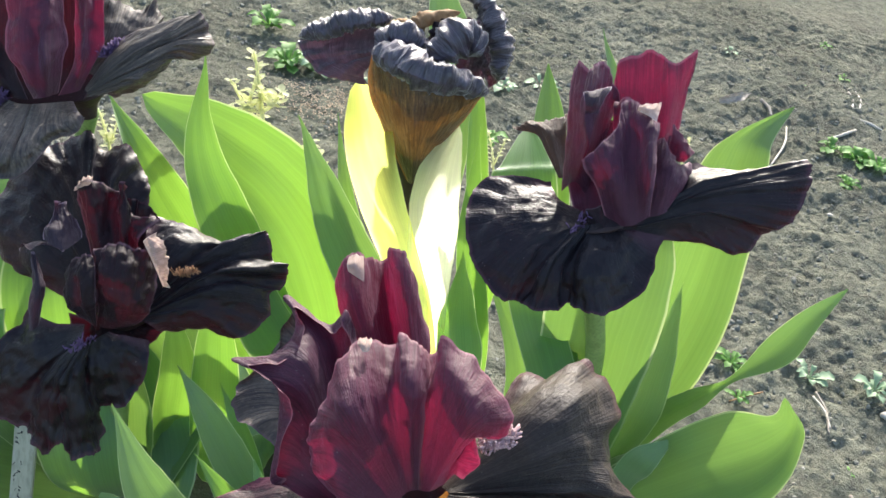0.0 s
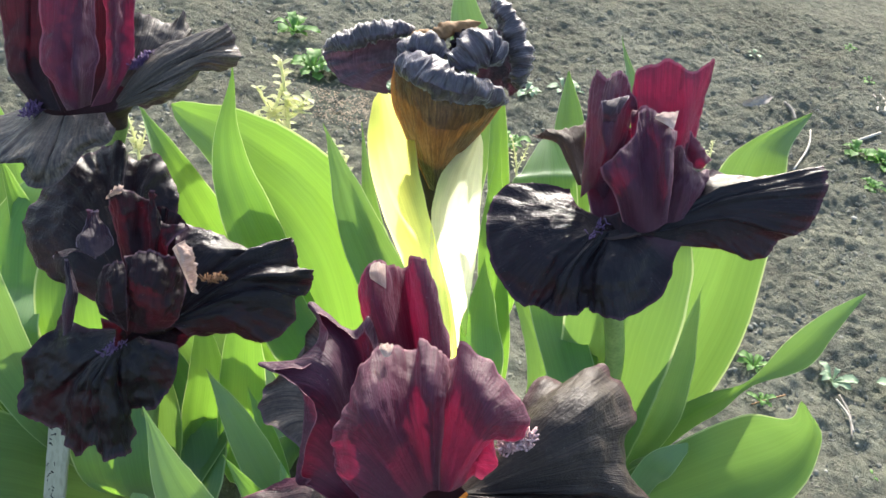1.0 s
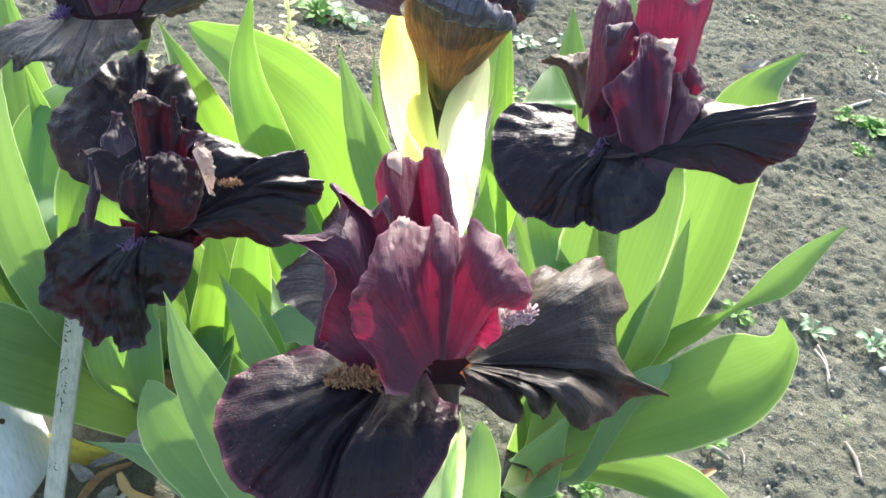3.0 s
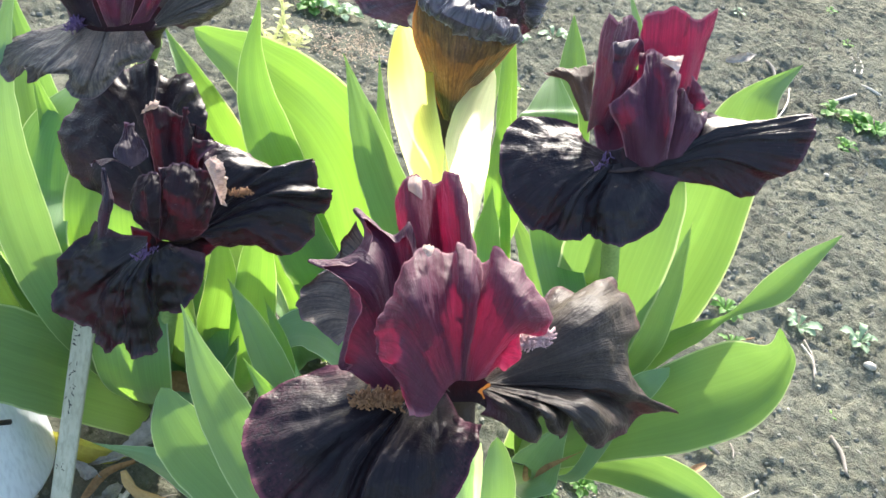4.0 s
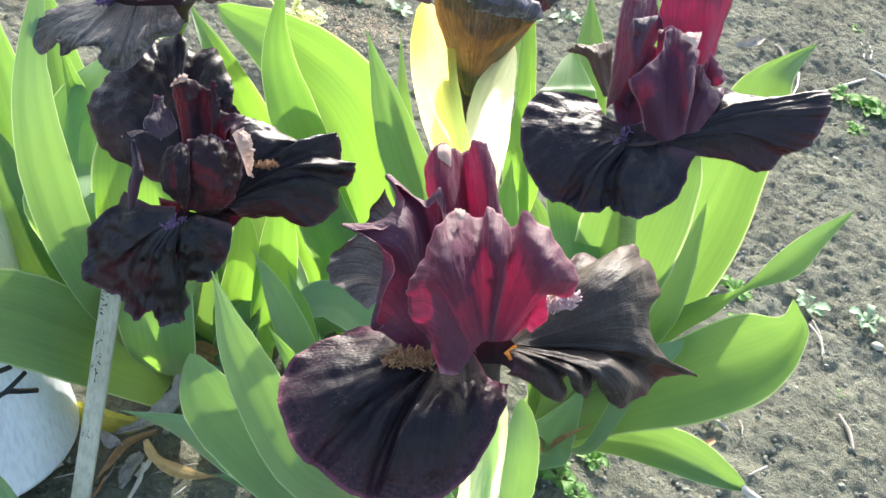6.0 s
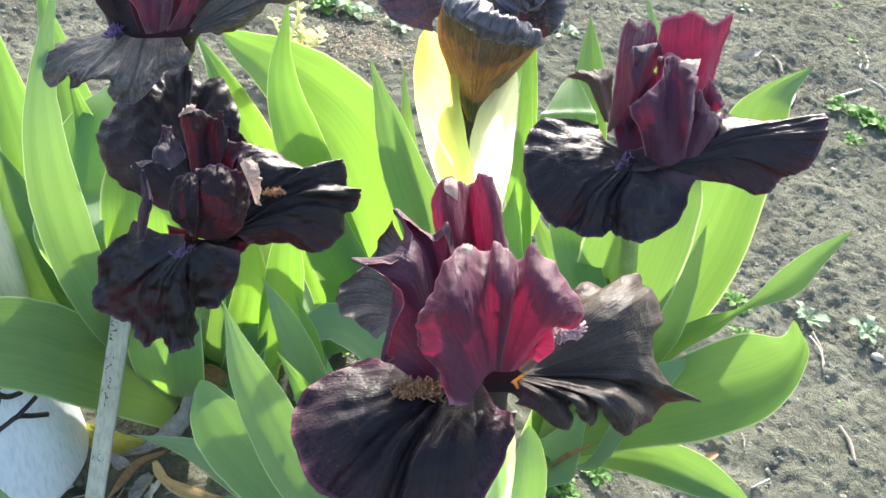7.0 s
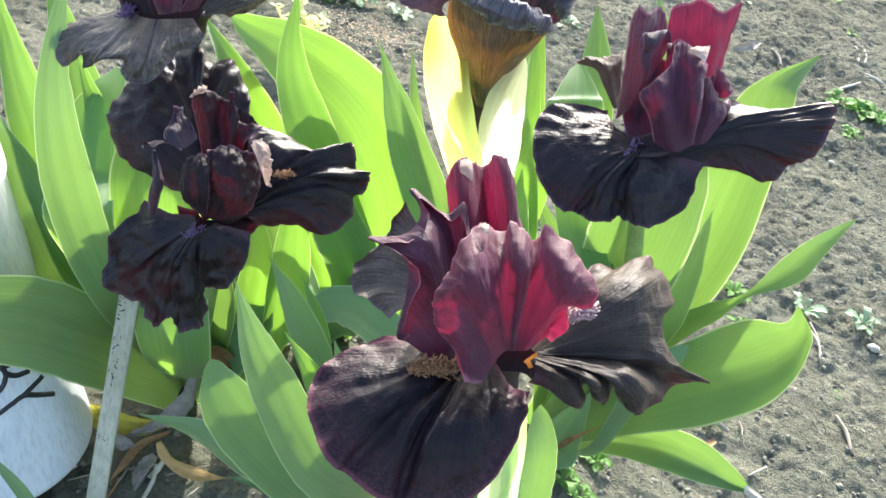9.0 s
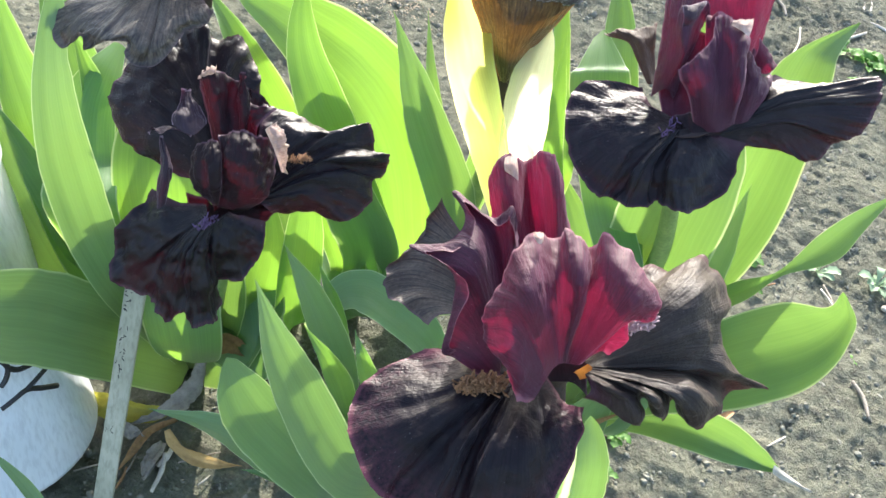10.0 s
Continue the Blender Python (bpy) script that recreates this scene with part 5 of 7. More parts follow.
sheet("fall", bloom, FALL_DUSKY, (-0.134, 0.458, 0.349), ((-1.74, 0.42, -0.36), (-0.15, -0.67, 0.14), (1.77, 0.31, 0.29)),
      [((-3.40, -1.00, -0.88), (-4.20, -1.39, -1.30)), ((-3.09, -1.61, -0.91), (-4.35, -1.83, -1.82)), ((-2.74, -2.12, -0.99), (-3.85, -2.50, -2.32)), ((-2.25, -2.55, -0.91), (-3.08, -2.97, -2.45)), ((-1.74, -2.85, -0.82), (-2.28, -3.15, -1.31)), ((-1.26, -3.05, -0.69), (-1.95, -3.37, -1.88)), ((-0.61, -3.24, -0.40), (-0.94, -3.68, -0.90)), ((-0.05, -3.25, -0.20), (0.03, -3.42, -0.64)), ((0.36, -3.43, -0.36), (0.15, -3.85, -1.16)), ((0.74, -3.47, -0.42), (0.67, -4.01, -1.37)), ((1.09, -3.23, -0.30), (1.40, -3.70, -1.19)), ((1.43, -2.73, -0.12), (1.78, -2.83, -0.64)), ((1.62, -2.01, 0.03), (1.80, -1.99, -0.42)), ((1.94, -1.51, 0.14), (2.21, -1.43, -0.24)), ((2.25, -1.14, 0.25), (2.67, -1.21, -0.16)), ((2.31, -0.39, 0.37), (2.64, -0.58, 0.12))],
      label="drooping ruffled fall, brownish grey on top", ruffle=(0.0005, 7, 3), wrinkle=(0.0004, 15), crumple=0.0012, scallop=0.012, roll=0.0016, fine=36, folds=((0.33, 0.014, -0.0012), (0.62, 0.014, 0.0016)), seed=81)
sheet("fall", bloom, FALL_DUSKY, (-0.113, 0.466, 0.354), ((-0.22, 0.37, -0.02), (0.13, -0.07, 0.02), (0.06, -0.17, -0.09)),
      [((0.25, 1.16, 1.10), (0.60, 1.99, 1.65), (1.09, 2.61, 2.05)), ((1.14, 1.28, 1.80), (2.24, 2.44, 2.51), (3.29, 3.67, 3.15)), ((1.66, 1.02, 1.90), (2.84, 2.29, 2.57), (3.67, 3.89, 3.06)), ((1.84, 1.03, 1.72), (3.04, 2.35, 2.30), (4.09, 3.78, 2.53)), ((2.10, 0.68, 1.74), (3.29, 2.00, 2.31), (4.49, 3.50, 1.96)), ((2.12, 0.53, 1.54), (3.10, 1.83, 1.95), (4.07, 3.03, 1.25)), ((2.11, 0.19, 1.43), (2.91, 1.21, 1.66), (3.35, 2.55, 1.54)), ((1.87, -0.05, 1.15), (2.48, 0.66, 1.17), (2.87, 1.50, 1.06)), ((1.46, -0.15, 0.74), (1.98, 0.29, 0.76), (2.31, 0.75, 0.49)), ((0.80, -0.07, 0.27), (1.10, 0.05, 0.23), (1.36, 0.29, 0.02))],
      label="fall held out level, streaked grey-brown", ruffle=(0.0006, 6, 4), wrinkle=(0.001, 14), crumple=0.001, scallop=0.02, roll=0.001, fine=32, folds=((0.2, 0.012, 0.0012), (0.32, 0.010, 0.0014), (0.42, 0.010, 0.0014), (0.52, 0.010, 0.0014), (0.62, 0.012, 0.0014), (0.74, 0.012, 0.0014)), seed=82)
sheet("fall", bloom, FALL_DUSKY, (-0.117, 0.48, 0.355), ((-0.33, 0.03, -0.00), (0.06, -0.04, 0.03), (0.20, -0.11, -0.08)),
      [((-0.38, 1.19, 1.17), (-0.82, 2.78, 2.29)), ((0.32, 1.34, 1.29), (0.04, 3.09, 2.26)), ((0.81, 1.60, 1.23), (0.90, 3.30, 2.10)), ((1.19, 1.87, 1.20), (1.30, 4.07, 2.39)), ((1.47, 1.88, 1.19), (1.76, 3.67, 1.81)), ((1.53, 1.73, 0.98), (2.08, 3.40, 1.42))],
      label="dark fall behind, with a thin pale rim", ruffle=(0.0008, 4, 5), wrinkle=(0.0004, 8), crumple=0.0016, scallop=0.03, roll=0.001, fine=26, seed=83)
sheet("standard", bloom, STANDARD_DARK, (-0.127, 0.457, 0.353), ((-0.47, -0.13, -0.16), (0.16, -0.37, 0.22), (0.28, 0.63, -0.06)),
      [((-0.99, -0.21, 1.01), (-1.72, -0.01, 1.83), (-1.91, 0.74, 2.88), (-2.17, 1.31, 3.88), (-2.51, 2.32, 5.22)), ((-0.41, -0.56, 1.36), (-0.96, -0.20, 2.19), (-1.24, 0.60, 3.18), (-1.44, 1.26, 4.22), (-1.81, 2.34, 5.65)), ((-0.10, -0.36, 1.40), (-0.36, 0.36, 2.35), (-0.66, 0.84, 3.33), (-0.83, 1.49, 4.28), (-1.24, 2.65, 5.80)), ((0.33, -0.42, 1.83), (-0.11, 0.30, 2.56), (-0.13, 0.95, 3.54), (-0.29, 1.55, 4.39), (-0.76, 2.72, 5.81)), ((0.31, 0.27, 1.41), (0.29, 0.80, 2.20), (0.08, 1.42, 3.26), (-0.28, 2.13, 4.14), (-0.77, 3.23, 5.45)), ((0.41, 1.00, 1.26), (0.44, 1.44, 1.98), (0.05, 1.99, 2.98), (-0.37, 2.71, 3.87), (-0.83, 3.73, 5.08))],
      ruffle=(0.0006, 5, 1), wrinkle=(0.0002, 6), crumple=0.0022, scallop=0.02, fine=54, seed=85)
sheet("standard", bloom, STANDARD, (-0.121, 0.468, 0.351), ((-0.44, -0.26, -0.13), (0.16, 0.06, 0.04), (0.32, 0.25, 0.10)),
      [((-0.13, 0.40, 1.07), (-0.32, 1.13, 2.38), (-0.89, 2.29, 3.94), (-1.44, 3.31, 5.28)), ((0.42, 0.30, 1.42), (0.27, 0.91, 2.64), (-0.20, 1.93, 3.99), (-0.80, 3.08, 5.26)), ((0.52, 0.99, 1.47), (0.28, 1.66, 2.43), (0.00, 2.41, 3.28), (-0.49, 3.64, 4.57)), ((0.85, 1.21, 1.74), (0.87, 1.49, 2.24), (0.48, 2.30, 3.17), (0.09, 3.55, 4.20))],
      ruffle=(0.0006, 4, 2), wrinkle=(0.0002, 6), crumple=0.0024, scallop=0.02, fine=40, seed=86)
sheet("standard", bloom, STANDARD_BLACK, (-0.141, 0.457, 0.349), ((-0.78, 0.10, -0.19), (0.28, -0.14, 0.07), (0.63, -0.09, 0.11)),
      [((-2.02, 0.46, 1.02), (-2.71, 1.43, 2.35), (-3.76, 3.10, 4.65)), ((-1.15, 0.23, 1.38), (-1.73, 1.19, 2.72), (-2.51, 3.00, 5.27)), ((-0.89, 0.51, 1.31), (-1.39, 1.44, 2.69), (-2.07, 3.26, 5.27)), ((-0.26, 0.47, 1.50), (-0.80, 1.45, 2.85), (-1.43, 3.27, 5.43))],
      ruffle=(0.0006, 4, 3), wrinkle=(0.0002, 6), crumple=0.0024, scallop=0.02, fine=40, seed=87)
sheet("standard", bloom, STANDARD_BLACK, (-0.132, 0.468, 0.343), ((-2.00, -0.55, -0.38), (0.41, 0.15, -0.09), (1.55, 0.39, 0.41)),
      [((-2.95, 0.32, 0.53), (-4.15, 1.72, 2.15), (-5.26, 3.62, 4.74)), ((-1.51, 1.00, 0.57), (-2.33, 2.49, 2.27), (-3.20, 4.47, 4.92)), ((0.13, 1.36, 0.84), (-0.43, 2.91, 2.58), (-1.30, 4.89, 5.23)), ((1.67, 1.34, 1.28), (1.17, 2.90, 3.02), (0.53, 4.60, 4.96))],
      label="inner standards, nearly black", ruffle=(0.0008, 4, 3), wrinkle=(0.0005, 6), crumple=0.0016, scallop=0.02, fine=30, seed=88)
sheet("leaf", left_plant, LEAF, (-0.123, 0.505, 0.036), ((-0.79, -0.04, -0.01), (0.10, 0.00, 0.00), (0.84, 0.09, 0.07)),
      [((-5.28, -7.87, 17.51), (-6.19, -4.77, 19.67), (-7.04, -2.63, 21.46), (-6.59, -0.92, 22.69), (-5.69, 0.97, 23.34)), ((-3.05, -7.77, 17.53), (-4.68, -4.63, 19.77), (-5.50, -2.70, 21.31), (-5.54, -1.00, 22.55), (-5.34, 0.97, 23.31)), ((-1.21, -7.55, 17.71), (-3.10, -4.47, 19.88), (-3.87, -2.96, 20.93), (-4.34, -1.36, 22.06), (-4.96, 0.88, 23.20))],
      label="broad leaf behind the crumpled bloom", wrinkle=(0.0003, 6), crumple=0.001, fine=36, seed=89)
# Added leaf, hidden by the bloom; it shades the broad leaf lying out sideways.
sheet("leaf", left_plant, LEAF, (-0.112, 0.498, 0.036), ((-0.80, -0.09, -0.07), (0.00, 0.00, 0.00), (0.76, 0.17, 0.17)),
      [((-0.29, -8.17, 11.27), (-2.41, -6.52, 16.37), (-3.84, -5.40, 20.04), (-4.42, -3.18, 21.88), (-3.80, -0.45, 23.50)), ((1.71, -7.95, 11.46), (-0.24, -5.65, 16.52), (-1.44, -4.45, 20.28), (-2.31, -2.29, 22.07), (-2.99, -0.16, 23.81)), ((3.61, -7.52, 11.89), (2.05, -5.51, 17.37), (0.95, -4.31, 21.12), (-0.19, -2.22, 22.83), (-2.02, -0.05, 23.90))],
      label="added leaf hidden behind the crumpled bloom, blocking sun", wrinkle=(0.0003, 6), crumple=0.001, fine=36, seed=94)
beard(bloom, BEARD_VIOLET, [(-0.146, 0.463, 0.347), (-0.146, 0.454, 0.3485), (-0.146, 0.447, 0.350)], 0.0035, 160, 7)
beard(bloom, BEARD_VIOLET, [(-0.112, 0.483, 0.365), (-0.106, 0.487, 0.3695)], 0.0033, 160, 8)

front_plant = thing("iris_plant", (0.045, 0.46, 0.037), "bearded iris plant with a large wine-red and black bloom in front", "iris plant", "irises in the clump")
tube("flower_stem", front_plant, STEM, [(0.045, 0.46, 0.037), (0.097, 0.333, 0.239), (0.087, 0.302, 0.312), (0.080, 0.303, 0.334)], [0.006, 0.005, 0.0042, 0.0036])
bloom = flower_core(front_plant, (0.074, 0.311, 0.345), (0.080, 0.303, 0.334), "large bloom with wine-red standards and black velvet falls", 0.004)
sheet("fall", bloom, FALL_MAROON, (0.061, 0.289, 0.361), ((-0.49, 0.16, -0.10), (-0.23, -0.37, 0.01), (0.82, 0.19, 0.04)),
      [((-1.50, 0.18, 0.19), (-3.36, -0.11, -0.21)), ((-2.10, -0.65, 0.25), (-4.56, -1.33, -0.49)), ((-2.46, -1.73, 0.31), (-5.13, -2.60, -0.86)), ((-2.45, -2.54, 0.29), (-4.85, -3.77, -1.17)), ((-2.15, -2.97, 0.18), (-3.87, -4.85, -1.57)), ((-1.73, -3.03, -0.22), (-3.04, -4.93, -2.05)), ((-1.38, -3.55, 0.13), (-1.86, -5.59, -1.86)), ((-0.87, -3.42, -0.15), (-1.01, -5.26, -2.39)), ((-0.27, -3.48, 0.15), (-0.07, -5.21, -2.05)), ((0.39, -3.19, 0.33), (1.16, -4.72, -1.74)), ((1.04, -2.63, 0.36), (1.93, -3.66, -0.92)), ((1.40, -1.76, 0.46), (2.21, -2.03, -0.06)), ((1.56, -1.01, 0.37), (2.16, -0.83, 0.14))],
      label="broad black velvet fall with a maroon margin", ruffle=(0.0008, 6, 2), wrinkle=(0.0002, 9), crumple=0.0018, scallop=0.012, roll=0.0012, fine=36, folds=((0.22, 0.03, 0.0012), (0.47, 0.020, 0.0026), (0.56, 0.014, 0.0030), (0.62, 0.014, -0.0022), (0.84, 0.024, 0.0012)), seed=92)
sheet("fall", bloom, FALL_BROWN_SHEEN, (0.081, 0.29, 0.371), ((-0.10, 0.47, -0.17), (0.14, 0.03, 0.09), (-0.11, -0.43, 0.21)),
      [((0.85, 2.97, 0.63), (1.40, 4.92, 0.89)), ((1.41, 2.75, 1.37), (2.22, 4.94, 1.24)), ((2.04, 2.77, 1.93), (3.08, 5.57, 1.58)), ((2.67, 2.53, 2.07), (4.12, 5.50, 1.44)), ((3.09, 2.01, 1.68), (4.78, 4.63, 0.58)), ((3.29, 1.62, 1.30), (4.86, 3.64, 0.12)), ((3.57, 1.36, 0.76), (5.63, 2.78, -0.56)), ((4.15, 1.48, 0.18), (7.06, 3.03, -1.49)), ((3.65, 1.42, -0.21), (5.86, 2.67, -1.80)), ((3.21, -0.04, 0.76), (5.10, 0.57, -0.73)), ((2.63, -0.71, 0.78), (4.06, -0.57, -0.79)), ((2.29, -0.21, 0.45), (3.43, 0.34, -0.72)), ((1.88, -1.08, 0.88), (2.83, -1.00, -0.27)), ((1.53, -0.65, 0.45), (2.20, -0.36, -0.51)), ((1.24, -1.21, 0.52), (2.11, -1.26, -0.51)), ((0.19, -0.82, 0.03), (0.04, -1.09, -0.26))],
      label="wavy black fall, brown sheen of its sunlit nap painted on", ruffle=(0.0011, 6, 3), wrinkle=(0.0003, 14), crumple=0.0016, scallop=0.014, roll=0.0018, fine=36, folds=((0.46, 0.02, 0.0012), (0.60, 0.012, 0.0012)), seed=93)
fan_petal("fall", bloom, FALL_DUSKY, (0.068, 0.303, 0.359),
          [((-3.41, 3.56, 0.50), (-5.07, 4.83, 1.30)), ((-4.21, 3.38, 0.01), (-5.60, 3.45, -0.31)), ((-3.80, 2.41, -0.84), (-6.11, 2.00, -1.23)), ((-2.78, 1.17, -0.82), (-4.13, 0.95, -1.33))],
          (0.0012, 3.6, 4), (0.0006, 4.4), 0.0015, 0.03, "black fall half hidden behind the standards", 94, 0.0022)
sheet("standard", bloom, STANDARD, (0.07, 0.284, 0.369), ((-0.39, -0.88, -0.33), (-0.03, 0.16, 0.26), (0.38, 0.68, 0.12)),
      [((-0.71, -1.48, 0.13), (-0.94, -1.60, 0.26)), ((-1.23, -1.50, 1.01), (-2.00, -0.99, 1.02)), ((-1.72, -1.42, 2.16), (-2.69, -0.61, 1.50)), ((-1.90, -1.11, 3.18), (-2.88, -0.30, 2.17)), ((-1.80, -1.05, 3.83), (-2.77, 0.24, 3.23)), ((-1.59, -0.72, 4.15), (-2.45, 1.09, 4.33)), ((-1.12, 0.08, 3.52), (-2.06, 1.73, 4.33)), ((-0.88, 0.48, 3.52), (-1.47, 2.16, 4.00)), ((-0.63, 0.34, 4.03), (-1.17, 1.94, 4.66)), ((-0.30, 0.09, 4.12), (-0.63, 1.80, 4.62)), ((0.02, 0.55, 3.56), (-0.26, 2.18, 4.09))],
      label="broad folded standard, dusky plum red", ruffle=(0.0005, 8, 5), wrinkle=(0.0006, 11), crumple=0.001, scallop=0.016, roll=0.0008, fine=36, seed=95)
sheet("standard", bloom, STANDARD, (0.077, 0.292, 0.371), ((-0.40, 0.18, -0.47), (-0.02, -0.61, 0.53), (0.30, 0.34, -0.18)),
      [((-1.03, 0.07, 3.10), (-1.38, 1.47, 3.80)), ((-0.68, -0.22, 3.33), (-0.96, 1.38, 3.89)), ((-0.47, -0.34, 3.82), (-0.76, 1.04, 4.88)), ((-0.05, -0.67, 4.30), (0.10, 0.90, 4.62)), ((0.43, -0.93, 4.27), (1.01, 0.57, 4.18)), ((0.64, -1.02, 3.86), (1.64, 0.15, 3.52)), ((0.70, -0.84, 3.30), (1.46, -0.26, 2.92)), ((0.59, -0.31, 2.60), (0.79, -0.40, 3.14)), ((0.61, -0.36, 1.86), (1.12, -0.46, 1.91)), ((0.53, -0.22, 1.04), (0.79, -0.27, 0.97))],
      label="rounded standard lobe glowing wine red", ruffle=(0.0005, 5, 2), wrinkle=(0.0004, 8), crumple=0.001, scallop=0.014, roll=0.0008, fine=36, seed=98)
sheet("standard", bloom, STANDARD_DARK, (0.055, 0.287, 0.365), ((-0.05, -0.66, -0.49), (-0.16, 0.23, 0.25), (0.32, 0.47, 0.35)),
      [((-0.99, -0.71, -0.04), (-1.86, -0.58, 0.30), (-1.78, -0.65, 0.68)), ((-1.42, -0.50, 0.37), (-2.19, -0.62, 0.58), (-2.05, -0.73, 1.05)), ((-1.74, 0.31, 1.95), (-2.43, 0.21, 2.48), (-2.02, -0.12, 2.84)), ((-1.90, 0.67, 2.68), (-3.14, 0.86, 2.79), (-2.70, 0.37, 3.13)), ((-2.03, 0.94, 3.00), (-4.18, 1.36, 2.65), (-3.67, 1.06, 2.89)), ((-1.94, 1.25, 3.21), (-3.09, 1.61, 3.06), (-2.80, 1.13, 3.25)), ((-1.84, 1.74, 3.16), (-2.72, 2.46, 3.58), (-2.35, 2.00, 3.80)), ((-1.76, 2.20, 3.08), (-3.31, 3.24, 3.74), (-2.94, 2.74, 3.91)), ((-1.37, 2.42, 3.01), (-1.88, 2.85, 3.53), (-1.68, 2.43, 3.65)), ((-1.14, 2.19, 3.35), (-1.38, 2.67, 4.38), (-1.41, 2.23, 4.32)), ((-0.53, 1.94, 2.42), (-0.86, 2.58, 3.17), (-0.89, 2.20, 3.20))],
      label="outer standard drawn out into two horns with a turned rim", ruffle=(0.0003, 6, 0), wrinkle=(0.0003, 9), crumple=0.0009, scallop=0.006, fine=40, seed=96)
sheet("standard", bloom, STANDARD, (0.066, 0.318, 0.364), ((-0.45, -0.05, -0.34), (-0.13, 0.29, 0.11), (0.56, -0.14, 0.20)),
      [((-2.16, 1.00, 1.30), (-2.95, 1.50, 2.10)), ((-2.70, 1.34, 2.32), (-3.46, 1.93, 3.21)), ((-2.65, 1.22, 3.02), (-3.29, 2.41, 4.07)), ((-2.33, 1.34, 3.05), (-2.99, 2.72, 4.15)), ((-1.90, 1.99, 2.48), (-2.61, 3.28, 3.65)), ((-1.56, 2.38, 2.18), (-2.29, 3.65, 3.36)), ((-1.37, 2.09, 2.73), (-2.15, 3.39, 3.83)), ((-1.26, 1.55, 3.59), (-2.02, 2.75, 4.56)), ((-0.97, 1.38, 3.78), (-1.45, 2.54, 4.74)), ((-0.59, 1.47, 3.30), (-1.01, 2.29, 4.08)), ((-0.06, 1.37, 2.21), (-0.29, 1.88, 2.66))],
      ruffle=(0.0005, 7, 1), wrinkle=(0.0004, 8), crumple=0.0009, scallop=0.014, roll=0.0008, fine=30, seed=97)
sheet("petal_tip", bloom, PAPERY, (0.039, 0.335, 0.404), ((-0.31, 0.03, 0.10), (-0.02, -0.10, 0.09), (0.23, -0.00, -0.11)),
      [((-0.39, 0.07, 0.30), (-0.42, 0.48, 0.32)), ((-0.11, -0.06, 0.45), (-0.23, 0.48, 0.47)), ((0.14, 0.24, 0.17), (-0.03, 0.70, 0.26))],
      label="pale dried patch of the rim", crumple=0.0004, scallop=0.05, fine=10, seed=168)
sheet("petal_tip", bloom, PAPERY, (0.051, 0.293, 0.416), ((-0.18, 0.00, 0.07), (-0.04, -0.14, 0.04), (0.07, 0.11, -0.13)),
      [((-0.26, 0.05, 0.12), (-0.27, 0.27, 0.07)), ((-0.08, -0.02, 0.18), (-0.17, 0.30, 0.11)), ((0.08, 0.29, -0.07), (0.05, 0.62, -0.14))],
      label="pale dried patch of the rim", ruffle=(0.0003, 3, 2), crumple=0.0005, scallop=0.08, fine=10, seed=169)
# Added lining that stops the sun shining through the wide standard.
sheet("standard", bloom, STANDARD_DARK, (0.069, 0.288, 0.365), ((-0.20, -0.42, -0.14), (-0.05, 0.05, 0.10), (0.12, 0.38, 0.02)),
      [((-1.49, -1.06, 1.62), (-2.30, -0.39, 1.22)), ((-1.71, -0.66, 2.72), (-2.52, 0.01, 1.84)), ((-1.55, -0.55, 3.30), (-2.44, 0.51, 2.88)), ((-1.35, -0.21, 3.54), (-2.12, 1.28, 3.93)), ((-1.08, 0.29, 3.19), (-1.78, 1.75, 4.00))],
      label="lining added behind the wide standard to block sun", ruffle=(0.0004, 3, 1), wrinkle=(0.0004, 5), crumple=0.0008, fine=20, seed=145)
fan_petal("style_arm", bloom, STANDARD_BLACK, (0.077, 0.299, 0.347),
          [((-1.28, 0.50, 0.18), (-2.05, 0.81, 0.43)), ((-1.07, 1.03, 0.65), (-1.77, 1.50, 1.39)), ((-0.46, 1.10, 1.01), (-0.81, 1.56, 2.05)), ((0.20, 1.25, 1.00), (0.24, 1.88, 1.91)), ((0.85, 1.12, 0.66), (1.14, 1.74, 1.23))],
          (0.0004, 4.5, 4), (0.0002, 5.5), 0.0006, 0.03, "", 106, 0.0004, claw=0.9)
blade("style_arm", bloom, THROAT, [(0.081, 0.299, 0.357), (0.083, 0.297, 0.363), (0.084, 0.298, 0.367)], [(0.716, -0.261, -0.647), (0.716, -0.261, -0.647)],
      [0.0016, 0.002, 0.002, 0.0018, 0.0012], [0.0016, 0.002, 0.002, 0.0018, 0.0012], cup=0.3, crumple=0.0004, cap=0.7, nu=12, nv=8, seed=108)
beard(bloom, BEARD_BROWN, [(0.055, 0.279, 0.364), (0.049, 0.275, 0.365), (0.042, 0.271, 0.366)], 0.0036, 320, 1, "bronze beard")
beard(bloom, BEARD_PINK, [(0.089, 0.299, 0.386), (0.095, 0.303, 0.388)], 0.0034, 220, 2, "pale pink beard")
blade("spathe", front_plant, SPATHE_GREEN, [(0.095, 0.286, 0.253), (0.086, 0.281, 0.295), (0.084, 0.283, 0.321), (0.083, 0.291, 0.34)], [(0.922, 0.383, 0.059), (0.959, 0.275, -0.069)],
      [0.0044, 0.0056, 0.006, 0.0048, 0.0024], [0.0044, 0.0056, 0.006, 0.0048, 0.0024], cup=0.4, pleat=(0.00016, 5, 0.6), crumple=0.0006, cap=0.7, label='yellow-green striped bract under the bloom', seed=110)
